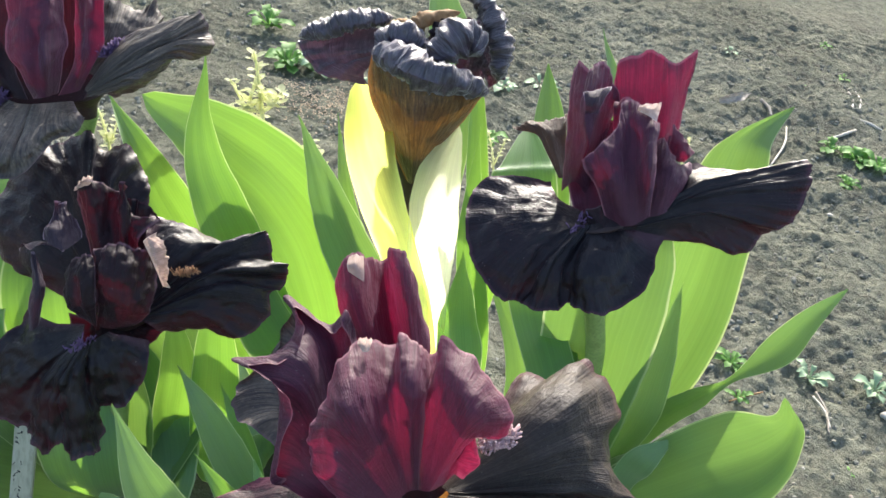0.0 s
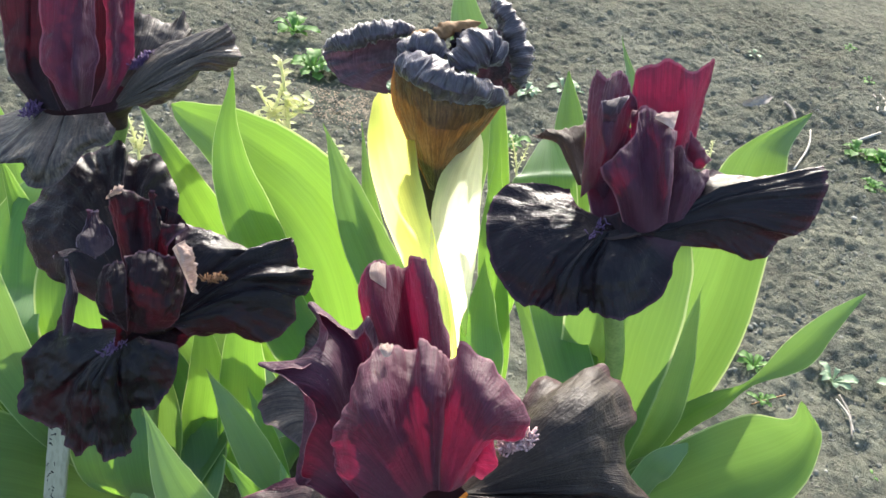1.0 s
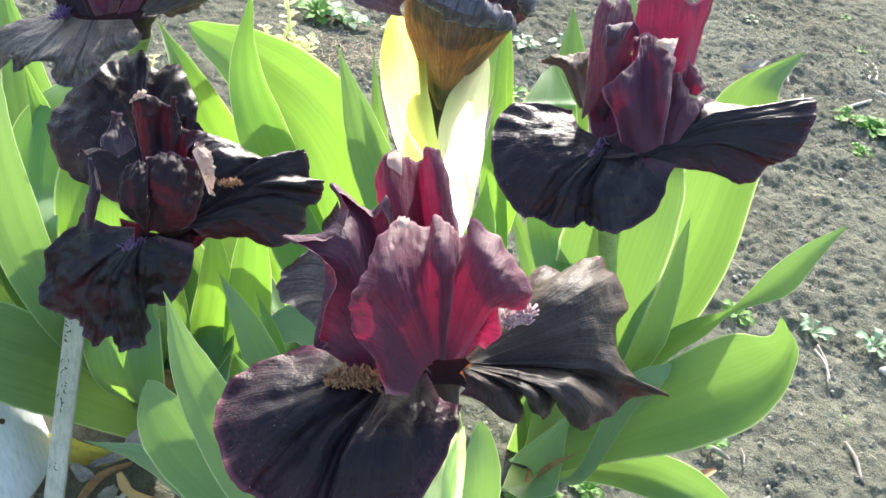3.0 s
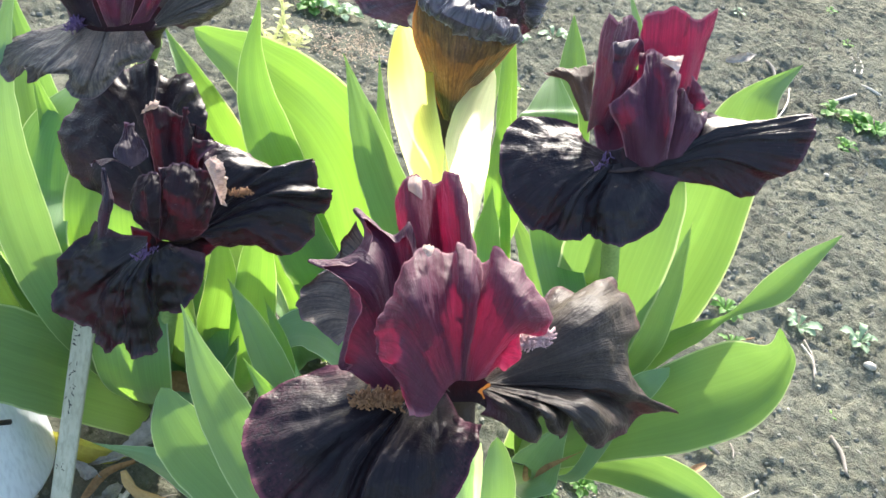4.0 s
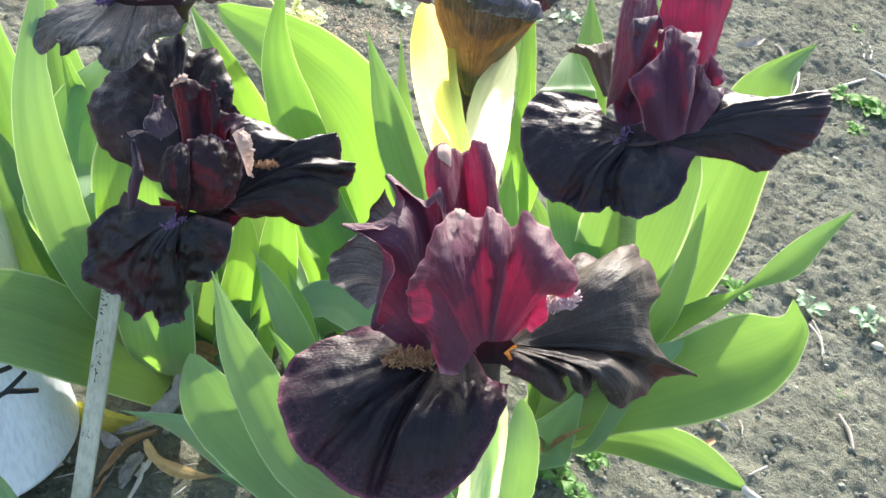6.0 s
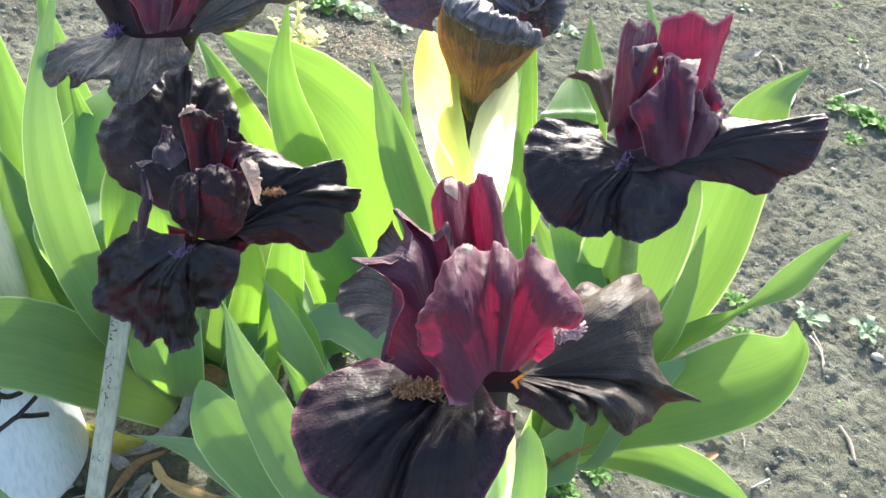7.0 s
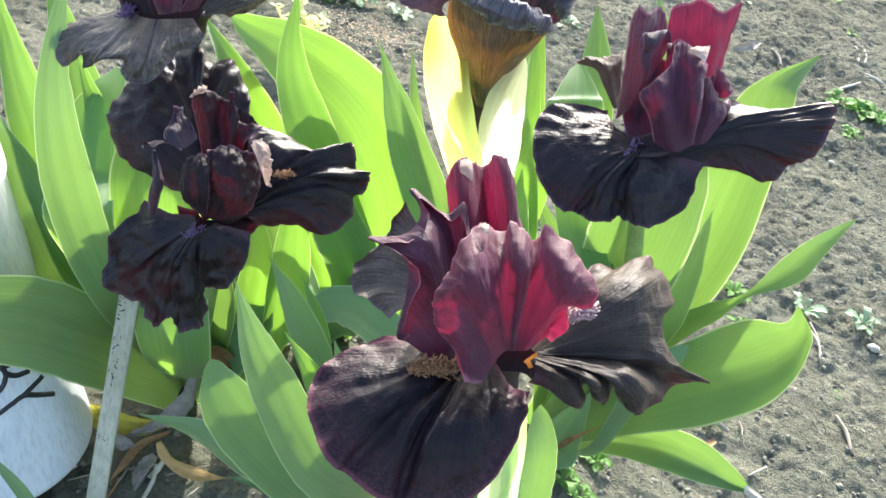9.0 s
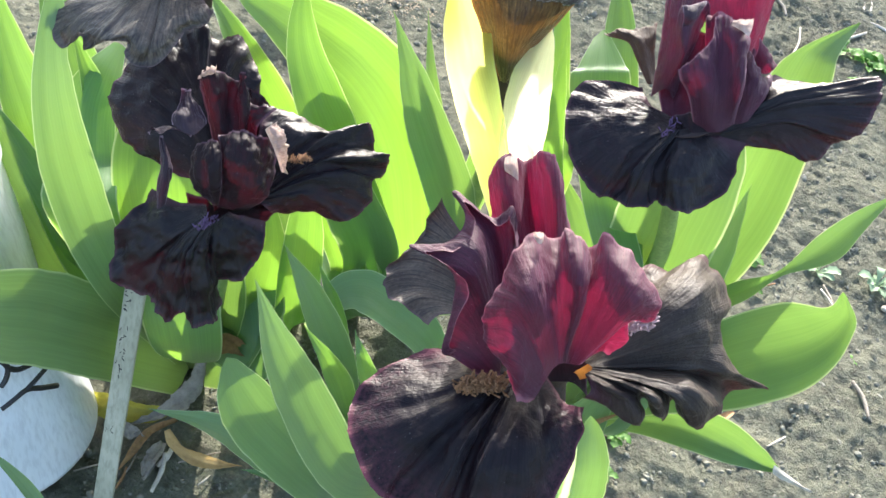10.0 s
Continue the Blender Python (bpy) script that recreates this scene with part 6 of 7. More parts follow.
blade("spathe", front_plant, SPATHE_GREEN, [(0.102, 0.287, 0.255), (0.093, 0.282, 0.298), (0.088, 0.283, 0.324), (0.086, 0.292, 0.341)], [(0.953, 0.163, 0.255), (0.991, 0.054, 0.125)],
      [0.0028, 0.0036, 0.004, 0.0036, 0.002], [0.0028, 0.0036, 0.004, 0.0036, 0.002], cup=0.4, crumple=0.0006, cap=0.7, label='whitish papery bract under the bloom', seed=111)
blade("spathe", front_plant, LEAF_GREY, [(0.107, 0.289, 0.256), (0.102, 0.287, 0.293), (0.097, 0.287, 0.325), (0.091, 0.296, 0.342)], [(0.941, 0.313, 0.125), (0.941, 0.313, 0.125)],
      [0.0048, 0.0064, 0.0068, 0.006, 0.004], [0.0048, 0.006, 0.0068, 0.006, 0.004], cup=0.45, crumple=0.0006, cap=0.75, label='grey-green bract under the bloom', seed=112)
leaf(front_plant, LEAF, [(0.045, 0.46, 0.037), (0.062, 0.283, 0.238), (0.051, 0.28, 0.267), (0.039, 0.289, 0.278)], [(-0.969, 0.114, -0.221), (0.736, 0.637, 0.23)], 0.0045, fold=0.3, seed=113)
leaf(front_plant, LEAF_GREY, [(0.045, 0.46, 0.037), (0.072, 0.286, 0.24), (0.063, 0.284, 0.269), (0.053, 0.296, 0.284)], [(-0.826, -0.153, -0.542), (0.83, 0.546, 0.116)], 0.0059, fold=0.3, seed=114)
leaf(front_plant, LEAF, [(0.045, 0.46, 0.037), (0.074, 0.289, 0.236), (0.066, 0.291, 0.261), (0.061, 0.304, 0.278)], [(-0.779, -0.196, -0.596), (0.908, 0.417, -0.04)], 0.0033, fold=0.3, seed=115)
leaf(front_plant, LEAF_GREY, [(0.045, 0.46, 0.037), (0.082, 0.288, 0.242), (0.074, 0.286, 0.271), (0.066, 0.299, 0.286)], [(-0.605, -0.304, -0.736), (0.862, 0.503, 0.064)], 0.0045, fold=0.3, seed=116)
leaf(front_plant, LEAF_GREY, [(0.045, 0.46, 0.037), (0.089, 0.29, 0.244), (0.082, 0.288, 0.273), (0.07, 0.3, 0.287)], [(-0.45, -0.361, -0.817), (0.798, 0.581, 0.16)], 0.0039, fold=0.3, seed=117)
leaf(front_plant, LEAF, [(0.045, 0.46, 0.037), (0.094, 0.291, 0.244), (0.086, 0.289, 0.274), (0.077, 0.303, 0.29)], [(-0.376, -0.38, -0.845), (0.865, 0.498, 0.058)], 0.0028, fold=0.3, seed=118)
leaf(front_plant, LEAF_GREY, [(0.045, 0.46, 0.037), (0.013, 0.354, 0.175), (-0.024, 0.336, 0.264), (-0.046, 0.346, 0.304)], [(-0.128, 0.829, 0.544), (0.731, 0.66, 0.173)], 0.0141, fold=0.3, seed=119)
leaf(front_plant, LEAF_GREY, [(0.01, 0.43, 0.034), (0, 0.372, 0.134), (-0.039, 0.352, 0.205), (-0.056, 0.354, 0.238)], [(0.399, 0.787, 0.47), (0.662, 0.711, 0.237)], 0.0155, fold=0.2, tip=3.4, seed=120)
leaf(front_plant, LEAF_GREY, [(0, 0.43, 0.034), (-0.007, 0.383, 0.116), (-0.034, 0.376, 0.14), (-0.064, 0.378, 0.149), (-0.099, 0.375, 0.15)], [(0.384, 0.867, 0.317), (-0.073, 0.915, 0.396)], 0.0105, fold=0.3, seed=121)
leaf(front_plant, LEAF_GREY, [(0, 0.47, 0.039), (-0.007, 0.422, 0.163), (-0.032, 0.419, 0.222), (-0.052, 0.426, 0.247)], [(0.843, 0.537, 0.022), (0.663, 0.711, 0.237)], 0.0097, fold=0.3, seed=122)
leaf(front_plant, LEAF, [(0.01, 0.46, 0.037), (-0.001, 0.402, 0.169), (-0.012, 0.387, 0.214), (-0.029, 0.39, 0.234)], [(0.779, 0.616, 0.119), (0.597, 0.75, 0.286)], 0.0068, fold=0.3, seed=123)
leaf(front_plant, LEAF, [(0.02, 0.46, 0.037), (0.014, 0.405, 0.173), (0.004, 0.391, 0.218), (-0.005, 0.4, 0.23)], [(0.867, 0.497, -0.026), (0.781, 0.614, 0.116)], 0.0055, fold=0.3, seed=124)
leaf(front_plant, LEAF, [(0, 0.48, 0.04), (-0.011, 0.439, 0.152), (-0.021, 0.431, 0.206), (-0.035, 0.438, 0.23)], [(0.817, 0.572, 0.065), (0.752, 0.642, 0.151)], 0.0064, fold=0.3, seed=125)
fan_petal("fall", wilted_bloom, WILTED, (0.041, 0.541, 0.355),
          [((-0.63, 1.10, 1.49), (-1.45, 1.97, 2.72)), ((-0.08, 1.04, 1.67), (-0.65, 2.14, 3.16)), ((0.49, 1.16, 1.60), (0.30, 2.27, 3.04)), ((0.92, 1.00, 1.01), (1.24, 1.60, 1.75))],
          (0.0011, 3.6, 0), (0.0008, 4.4), 0.0021, 0.03, "", 126, 0.003)
# Added inner sheet, blocks sun from behind the front standards.
sheet("standard", bloom, STANDARD_DARK, (0.069, 0.302, 0.362), ((-1.03, -0.53, 0.16), (0.23, 0.10, -0.22), (0.77, 0.28, -0.04)),
      [((-1.69, 0.27, 1.58), (-2.11, 1.13, 3.07)), ((-1.23, 0.30, 1.45), (-1.89, 1.29, 3.09)), ((-0.85, 0.46, 1.32), (-1.68, 1.46, 2.97)), ((-0.42, 1.07, 1.24), (-1.12, 1.89, 2.84)), ((0.14, 1.49, 1.25), (-0.39, 2.15, 2.81)), ((0.66, 1.32, 1.48), (0.32, 1.85, 2.89))],
      label="inner sheet added to shade the standards from behind", ruffle=(0.0005, 4, 1), wrinkle=(0.0004, 6), crumple=0.001, fine=20, seed=127)
leaf(right_plant, LEAF_GREY, [(0.144, 0.553, 0.035), (0.139, 0.484, 0.09), (0.138, 0.468, 0.141), (0.142, 0.457, 0.197)], [(-0.922, 0.015, -0.387), (0.898, 0.041, -0.439)], 0.0176, fold=0.3, label='pale green leaf base, folded', seed=133)
leaf(right_plant, DRY_LEAF, [(0.144, 0.553, 0.035), (0.138, 0.481, 0.101), (0.144, 0.463, 0.142), (0.155, 0.452, 0.175)], [(-0.891, -0.039, -0.452), (0.641, -0.219, -0.736)], 0.0023, fold=0.4, label='dry brown sheath at the foot', seed=134)
leaf(left_plant, LEAF_GREY, [(-0.122, 0.351, 0.02), (-0.134, 0.341, 0.057), (-0.153, 0.347, 0.08), (-0.169, 0.35, 0.096), (-0.183, 0.352, 0.103)], [(0.375, 0.837, 0.399), (0.361, 0.797, 0.484)], 0.0039, fold=0.3, seed=135)
leaf(front_plant, LEAF_SHADED, [(0, 0.43, 0.034), (-0.001, 0.386, 0.105), (-0.026, 0.384, 0.11), (-0.046, 0.38, 0.112)], [(0.387, 0.833, 0.395), (-0.087, 0.878, 0.47)], 0.0056, fold=0.3, seed=136)
fan_petal("style_arm", left_bloom, STANDARD_BLACK, (-0.081, 0.424, 0.267),
          [((-1.21, -0.05, -0.16), (-2.23, 0.01, -0.35)), ((-0.99, -0.50, -0.71), (-1.70, -0.82, -1.21)), ((-0.26, -0.61, -0.72), (-0.31, -1.14, -1.34)), ((0.67, -0.41, -0.51), (1.28, -0.71, -0.90)), ((1.07, 0.06, -0.13), (2.16, 0.24, -0.12)), ((0.95, 0.69, 0.31), (1.90, 1.14, 0.65))],
          (0.0006, 5.4, 4), (0.0003, 6.6), 0.0009, 0.03, "", 142, 0.0006, claw=0.9)
fan_petal("fall", left_bloom, FALL, (-0.081, 0.438, 0.283),
          [((-0.63, 1.22, 1.16), (-1.29, 2.33, 2.36)), ((-0.30, 1.29, 1.24), (-0.51, 2.39, 2.39)), ((0.16, 1.19, 1.10), (0.51, 2.09, 2.00)), ((0.42, 0.85, 0.68), (1.00, 1.36, 1.11))],
          (0.0009, 3.6, 5), (0.0003, 4.4), 0.0013, 0.03, "", 143, 0.0006, claw=0.9)


# ---- small things of the bed ----
def dead_leaf(material, line, side, width, label):
    ob = thing("dead_leaf", line[0], label, "dead leaf", "dead leaves on the soil")
    w = [width * 0.5, width * 0.9, width, width * 0.8, width * 0.4]
    k = int(abs(line[0][0]) * 9000) % 97
    blade("leaf_blade", ob, material, line, side, w, w, 0.6, (width * 0.25, 1.5, k), (width * 0.08, 3, k), width * (0.4 if material is DRY_GREY else 0.12), 0.5, 0.0, 1.5, 30, 11, "", k)


def stick(name, material, a, b, radius, label):
    a, b = Vector(a), Vector(b)
    mid = (a + b) / 2 + Vector((0.06, 0.04, 0.02)) * (b - a).length
    ob = tube(name, None, material, [tuple(a), tuple(mid), tuple(b)], [radius * 0.85, radius, radius * 0.7], 7, "", 0.8)
    tagged(ob, label, "twig" if name == "twig" else "straw", "dry stalks on the soil")


def rosette(material, base, size, count, seed, label):
    """A low weed: small notched leaves round one root."""
    rng = random.Random(seed)
    ob = thing("weed", base, label, "weed", "weeds on the bed")
    verts, faces = [], []
    for i in range(count):
        a = 2.4 * i + rng.uniform(-0.4, 0.4)
        far = size * (0.35 + 0.65 * (i + 1) / count) * rng.uniform(0.8, 1.15)
        rise = size * rng.uniform(0.15, 0.55)
        d, s = Vector((math.cos(a), math.sin(a), 0)), Vector((-math.sin(a), math.cos(a), 0))
        w = far * rng.uniform(0.2, 0.34)
        n = len(verts)
        foot = Vector(base)
        for u, k, h in ((0.05, 0.12, 0.1), (0.35, 0.45, 0.7), (0.5, 0.8, 0.95), (0.65, 0.7, 1.05), (0.8, 0.9, 1.0), (1.0, 0.08, 0.75)):
            mid = foot + d * far * u + Vector((0, 0, rise * h))
            verts += [mid - s * w * k + Vector((0, 0, w * 0.25)), mid, mid + s * w * k + Vector((0, 0, w * 0.25))]
        for r in range(5):
            q = n + 3 * r
            faces += [[q, q + 1, q + 4, q + 3], [q + 1, q + 2, q + 5, q + 4]]
    mesh_part("leaves", verts, faces, material, ob)


def sprig(base, tops, size, seed, label):
    """An upright weed: one stem, side shoots and small oval leaves."""
    rng = random.Random(seed)
    ob = thing("weed", base, label, "weed", "pale weeds behind the irises")
    base = Vector(base)
    head = Vector(tops[0])
    main = [base, base.lerp(head, 0.5) + Vector((0.002, 0, 0)), head]
    tube("stem", ob, SEEDLING, [tuple(p) for p in main], [size * 0.16, size * 0.13, size * 0.08], 6)
    verts, faces = [], []
    for k, top in enumerate(tops):
        top = Vector(top)
        start = base.lerp(head, 0.15 + 0.12 * k) if k else base
        if k:
            tube("shoot", ob, SEEDLING, [tuple(start), tuple(start.lerp(top, 0.5) - Vector((0, 0, size * 0.3))), tuple(top)], [size * 0.11, size * 0.1, size * 0.06], 6)
        count = 26 if k == 0 else 15
        for i in range(count):
            p = start.lerp(top, 0.25 + 0.75 * i / (count - 1))
            a = 2.2 * i + rng.uniform(-0.5, 0.5)
            d = Vector((math.cos(a), math.sin(a) * 0.7, rng.uniform(0.1, 0.9))).normalized()
            s = d.cross(Vector((0, 0, 1))).normalized()
            up = s.cross(d)
            ln = size * rng.uniform(0.40, 0.78)
            w = ln * rng.uniform(0.22, 0.32)
            n = len(verts)
            for u, kk in ((0.1, 0.2), (0.4, 0.9), (0.7, 1.0), (1.0, 0.1)):
                m = p + d * ln * u - up * ln * 0.15 * u * u
                verts += [m - s * w * kk + up * w * 0.3, m, m + s * w * kk + up * w * 0.3]
            for r in range(3):
                q = n + 3 * r
                faces += [[q, q + 1, q + 4, q + 3], [q + 1, q + 2, q + 5, q + 4]]
    mesh_part("leaves", verts, faces, SEEDLING, ob)


def pebble(place, size, label):
    """A small stone, lying on the soil."""
    bm = bmesh.new()
    bmesh.ops.create_icosphere(bm, subdivisions=3, radius=1.0)
    verts = []
    for v in bm.verts:
        k = 1 + 0.25 * noise.noise(v.co * 1.3 + Vector(place) * 9)
        verts.append(Vector(place) + Vector((v.co.x * k, v.co.y * k * 0.75, v.co.z * k * 0.55)) * size)
    faces = [[v.index for v in g.verts] for g in bm.faces]
    bm.free()
    tagged(mesh_part("pebble", verts, faces, STRAW), label, "stone", "pebbles on the soil")


def sawdust_patch(place):
    """A sprinkle of tan chips behind the plants."""
    rng = random.Random(12)
    verts, faces = [], []
    for _ in range(1500):
        x = place[0] + 0.01 + rng.gauss(0, 0.035)
        y = place[1] + rng.gauss(0, 0.022)
        p = Vector((x, y, soil_top(x, y) + rng.uniform(0.0005, 0.0025)))
        a = Vector((rng.uniform(-1, 1), rng.uniform(-1, 1), rng.uniform(-0.3, 0.3))).normalized() * rng.uniform(0.0005, 0.0018)
        b = a.cross(Vector((0, 0, 1))).normalized() * rng.uniform(0.0003, 0.0009)
        c = Vector((0, 0, 0.0006))
        i = len(verts)
        verts += [p - a - b, p + a - b, p + a + b, p - a + b, p + c]
        faces += [[i, i + 1, i + 4], [i + 1, i + 2, i + 4], [i + 2, i + 3, i + 4], [i + 3, i, i + 4]]
    tagged(mesh_part("wood_chips", verts, faces, SAND, None, "", None, False), "sprinkle of tan wood chips on the soil", "wood chips", "", "stuff")


def axes_along(direction, towards):
    """Three axes: along, across and facing."""
    z = Vector(direction).normalized()
    y = Vector(towards) - Vector(towards).dot(z) * z
    y.normalize()
    return Matrix((y.cross(z), y, z)).transposed()


def white_container():
    """A white plastic canister leaning on the bed, with marker strokes."""
    ob = thing("plastic_container", CAN_FOOT, "white plastic container with black marker strokes, leaning on the soil", "container")
    m = axes_along(CAN_AXIS, CAN_FACING)
    profile = [(0.0, 0.0), (CAN_RADIUS * 0.9, 0.0), (CAN_RADIUS * 0.98, 0.002), (CAN_RADIUS, 0.006), (CAN_RADIUS, 0.05), (CAN_RADIUS * 1.005, 0.052),
               (CAN_RADIUS * 1.005, 0.2), (CAN_RADIUS * 1.05, 0.203), (CAN_RADIUS * 1.05, 0.215), (CAN_RADIUS * 0.97, 0.216), (CAN_RADIUS * 0.97, 0.21), (0.0, 0.208)]
    n = 56
    verts = [Vector(CAN_FOOT) + m @ Vector((r * math.cos(2 * math.pi * i / n), r * math.sin(2 * math.pi * i / n), z)) for r, z in profile for i in range(n)]
    faces = [[k * n + i, k * n + (i + 1) % n, (k + 1) * n + (i + 1) % n, (k + 1) * n + i] for k in range(len(profile) - 1) for i in range(n)]
    mesh_part("body", verts, faces, PLASTIC, ob)
    for line in CAN_STROKES:
        pts = [Vector(CAN_FOOT) + m @ Vector(((CAN_RADIUS * 1.005) * math.cos(a), (CAN_RADIUS * 1.005) * math.sin(a), z)) for a, z in line]
        tube("marker_stroke", ob, INK, [tuple(p) for p in pts], [0.0017] * len(pts), 8)


def label_stake():
    """A flat white lath with rows of worn ink marks."""
    a, b = Vector(STAKE_FOOT), Vector(STAKE_HEAD)
    ob = thing("plant_stake", a, "flat white-painted wooden plant label with worn ink marks", "plant label")
    m = axes_along(b - a, (0.05, -0.76, 0.64))
    length, w, d = (b - a).length, 0.0057, 0.0016
    bm = bmesh.new()
    bmesh.ops.create_cube(bm, size=1.0)
    for v in bm.verts:
        v.co = Vector((v.co.x * 2 * w, v.co.y * 2 * d, (v.co.z + 0.5) * (length + 0.03) - 0.03))
    bmesh.ops.bevel(bm, geom=list(bm.edges), offset=0.0005, segments=2, affect="EDGES")
    bm.verts.ensure_lookup_table()
    verts = [a + m @ v.co for v in bm.verts]
    faces = [[v.index for v in f.verts] for f in bm.faces]
    bm.free()
    mesh_part("lath", verts, faces, STAKE, ob, "", None, False)
    rng = random.Random(5)
    for row in range(60):
        z = length * (0.3 + 0.68 * row / 60) + rng.uniform(-0.001, 0.001)
        if row < 4 or 6 < row < 22 or 36 < row < 41 or 50 < row < 53:
            continue
        for _ in range(rng.choice((1, 1, 2))):
            x = rng.uniform(0.05, 0.8) * w
            ln, tilt = rng.uniform(0.0008, 0.0026), rng.uniform(-1.2, 1.2)
            p = Vector((x, d + 0.0001, z))
            q = Vector((math.sin(tilt), 0, math.cos(tilt))) * ln / 2
            e = Vector((math.cos(tilt), 0, -math.sin(tilt))) * rng.uniform(0.00012, 0.0003)
            up = Vector((0, 0.00025, 0))
            quad = [p - q - e, p + q - e, p + q + e, p - q + e]
            box = [a + m @ c for c in quad + [c + up for c in quad]]
            mesh_part("ink_mark", box, [[4, 5, 6, 7], [0, 1, 5, 4], [1, 2, 6, 5], [2, 3, 7, 6], [3, 0, 4, 7]], INK, ob, "", None, False)


# ---- stake, container, litter and weeds ----
STAKE_FOOT, STAKE_HEAD = (-0.126, 0.375, 0.022), (-0.124, 0.425, 0.226)
dead_leaf(TAN_LEAF, [(-0.106, 0.431, 0.052), (-0.098, 0.427, 0.044), (-0.085, 0.425, 0.041), (-0.069, 0.425, 0.041), (-0.055, 0.426, 0.044)], [(-0.65, -0.164, -0.742), (0.135, -0.556, -0.82)], 0.005, "tan dead leaf curled on the soil")
dead_leaf(YELLOW_LEAF, [(-0.173, 0.444, 0.045), (-0.148, 0.443, 0.044), (-0.126, 0.446, 0.042), (-0.105, 0.455, 0.043)], [(-0.095, -0.314, -0.945), (0.342, -0.518, -0.784)], 0.0087, "yellowing leaf lying on the soil")
dead_leaf(DRY_GREY, [(-0.098, 0.469, 0.085), (-0.099, 0.461, 0.064), (-0.112, 0.45, 0.047), (-0.136, 0.433, 0.036)], [(-0.939, 0.256, -0.23), (-0.632, 0.559, 0.537)], 0.0064, "grey withered leaf, twisted, lying beside the stake")
dead_leaf(DRY_GREY, [(-0.14, 0.434, 0.04), (-0.129, 0.431, 0.04), (-0.121, 0.431, 0.035)], [(-0.228, -0.303, -0.925), (-0.334, -0.536, -0.775)], 0.0049, "grey withered leaf scrap lying on dry soil")
dead_leaf(DRY_LEAF, [(-0.107, 0.449, 0.038), (-0.12, 0.434, 0.037), (-0.125, 0.416, 0.033), (-0.129, 0.403, 0.029)], [(-0.598, 0.734, 0.322), (-0.922, 0.3, 0.243)], 0.0028, "brown dead leaf lying flat on dry soil")
dead_leaf(DRY_GREY, [(-0.109, 0.432, 0.034), (-0.111, 0.415, 0.036), (-0.112, 0.404, 0.03)], [(-0.869, 0.493, 0.048), (-0.985, 0.156, 0.076)], 0.0045, "grey-brown withered leaf crumpled on dry soil")
dead_leaf(DRY_LEAF, [(-0.088, 0.431, 0.151), (-0.078, 0.439, 0.143), (-0.064, 0.456, 0.115)], [(0.013, -0.314, -0.949), (-0.236, -0.552, -0.799)], 0.0059, "brown withered leaf tip hanging in the clump")
dead_leaf(DRY_LEAF, [(0.281, 0.615, 0.022), (0.267, 0.598, 0.026), (0.249, 0.579, 0.027)], [(-0.637, 0.711, 0.297), (-0.693, 0.522, 0.497)], 0.0031, "brown straw-like leaf scrap lying on dry soil")
dead_leaf(DRY_GREY, [(0.293, 1.303, 0.01), (0.314, 1.313, 0.016), (0.337, 1.353, 0.006)], [(0.409, -0.24, -0.881), (0.475, -0.475, -0.74)], 0.0059, "grey dry leaf scrap lying on bare soil")
dead_leaf(DRY_GREY, [(-0.178, 0.438, 0.054), (-0.172, 0.439, 0.045), (-0.167, 0.445, 0.032)], [(-0.491, -0.239, -0.838), (-0.334, -0.536, -0.775)], 0.0026, "brown withered leaf edge beside the white container")
stick("twig", TWIG, (0.392, 0.699, 0.01), (0.402, 0.661, 0.011), 0.0022, "short weathered twig on the soil")
stick("twig", TWIG, (0.275, 0.636, 0.022), (0.292, 0.63, 0.021), 0.0023, "short weathered twig on the soil")
stick("straw", STRAW, (0.372, 0.806, 0.008), (0.383, 0.769, 0.01), 0.0013, "thin pale straw stalk lying on dry soil")
stick("straw", STRAW, (0.31, 0.594, 0.018), (0.325, 0.609, 0.018), 0.0011, "thin pale straw stalk lying on dry soil")
stick("straw", STRAW, (0.471, 1.432, 0.003), (0.47, 1.381, 0.004), 0.0027, "short pale straw piece lying on dry soil")
stick("straw", STRAW, (0.481, 1.438, 0.003), (0.481, 1.388, 0.004), 0.0024, "short pale straw piece lying on dry soil")
stick("straw", DRY_GREY, (0.414, 1.373, 0.003), (0.463, 1.404, 0.004), 0.0019, "thin grey straw stalk lying on dry soil")
stick("straw", DRY_GREY, (0.415, 1.359, 0.003), (0.454, 1.386, 0.004), 0.0019, "thin grey straw stalk lying on dry soil")
stick("straw", STRAW, (0.47, 1.361, 0.003), (0.504, 1.346, 0.004), 0.0023, "bent pale straw stalk lying on dry soil")
stick("straw", STRAW, (0.426, 1.282, 0.003), (0.469, 1.329, 0.004), 0.0022, "bent pale straw stalk lying on dry soil")
stick("straw", STRAW, (0.354, 1.187, 0.003), (0.379, 1.29, 0.004), 0.0017, "bent pale straw stalk lying on dry soil")
stick("straw", STRAW, (-0.106, 0.416, 0.031), (-0.102, 0.431, 0.034), 0.0026, "broad pale straw sliver lying among dead leaves")
stick("straw", STRAW, (-0.164, 0.399, 0.025), (-0.153, 0.41, 0.028), 0.0013, "pale straw sliver lying beside the white container")
stick("straw", DRY_GREY, (0.35, 1.348, 0.003), (0.361, 1.309, 0.004), 0.0026, "thin grey straw stalk lying on dry soil")
stick("straw", STRAW, (-0.122, 1.061, 0.005), (-0.077, 1.081, 0.006), 0.0013, "bent pale straw stalk lying on dry soil")
stick("straw", TWIG, (0.302, 0.648, 0.018), (0.304, 0.631, 0.02), 0.0009, "thin dry brown stalk lying on bare soil")
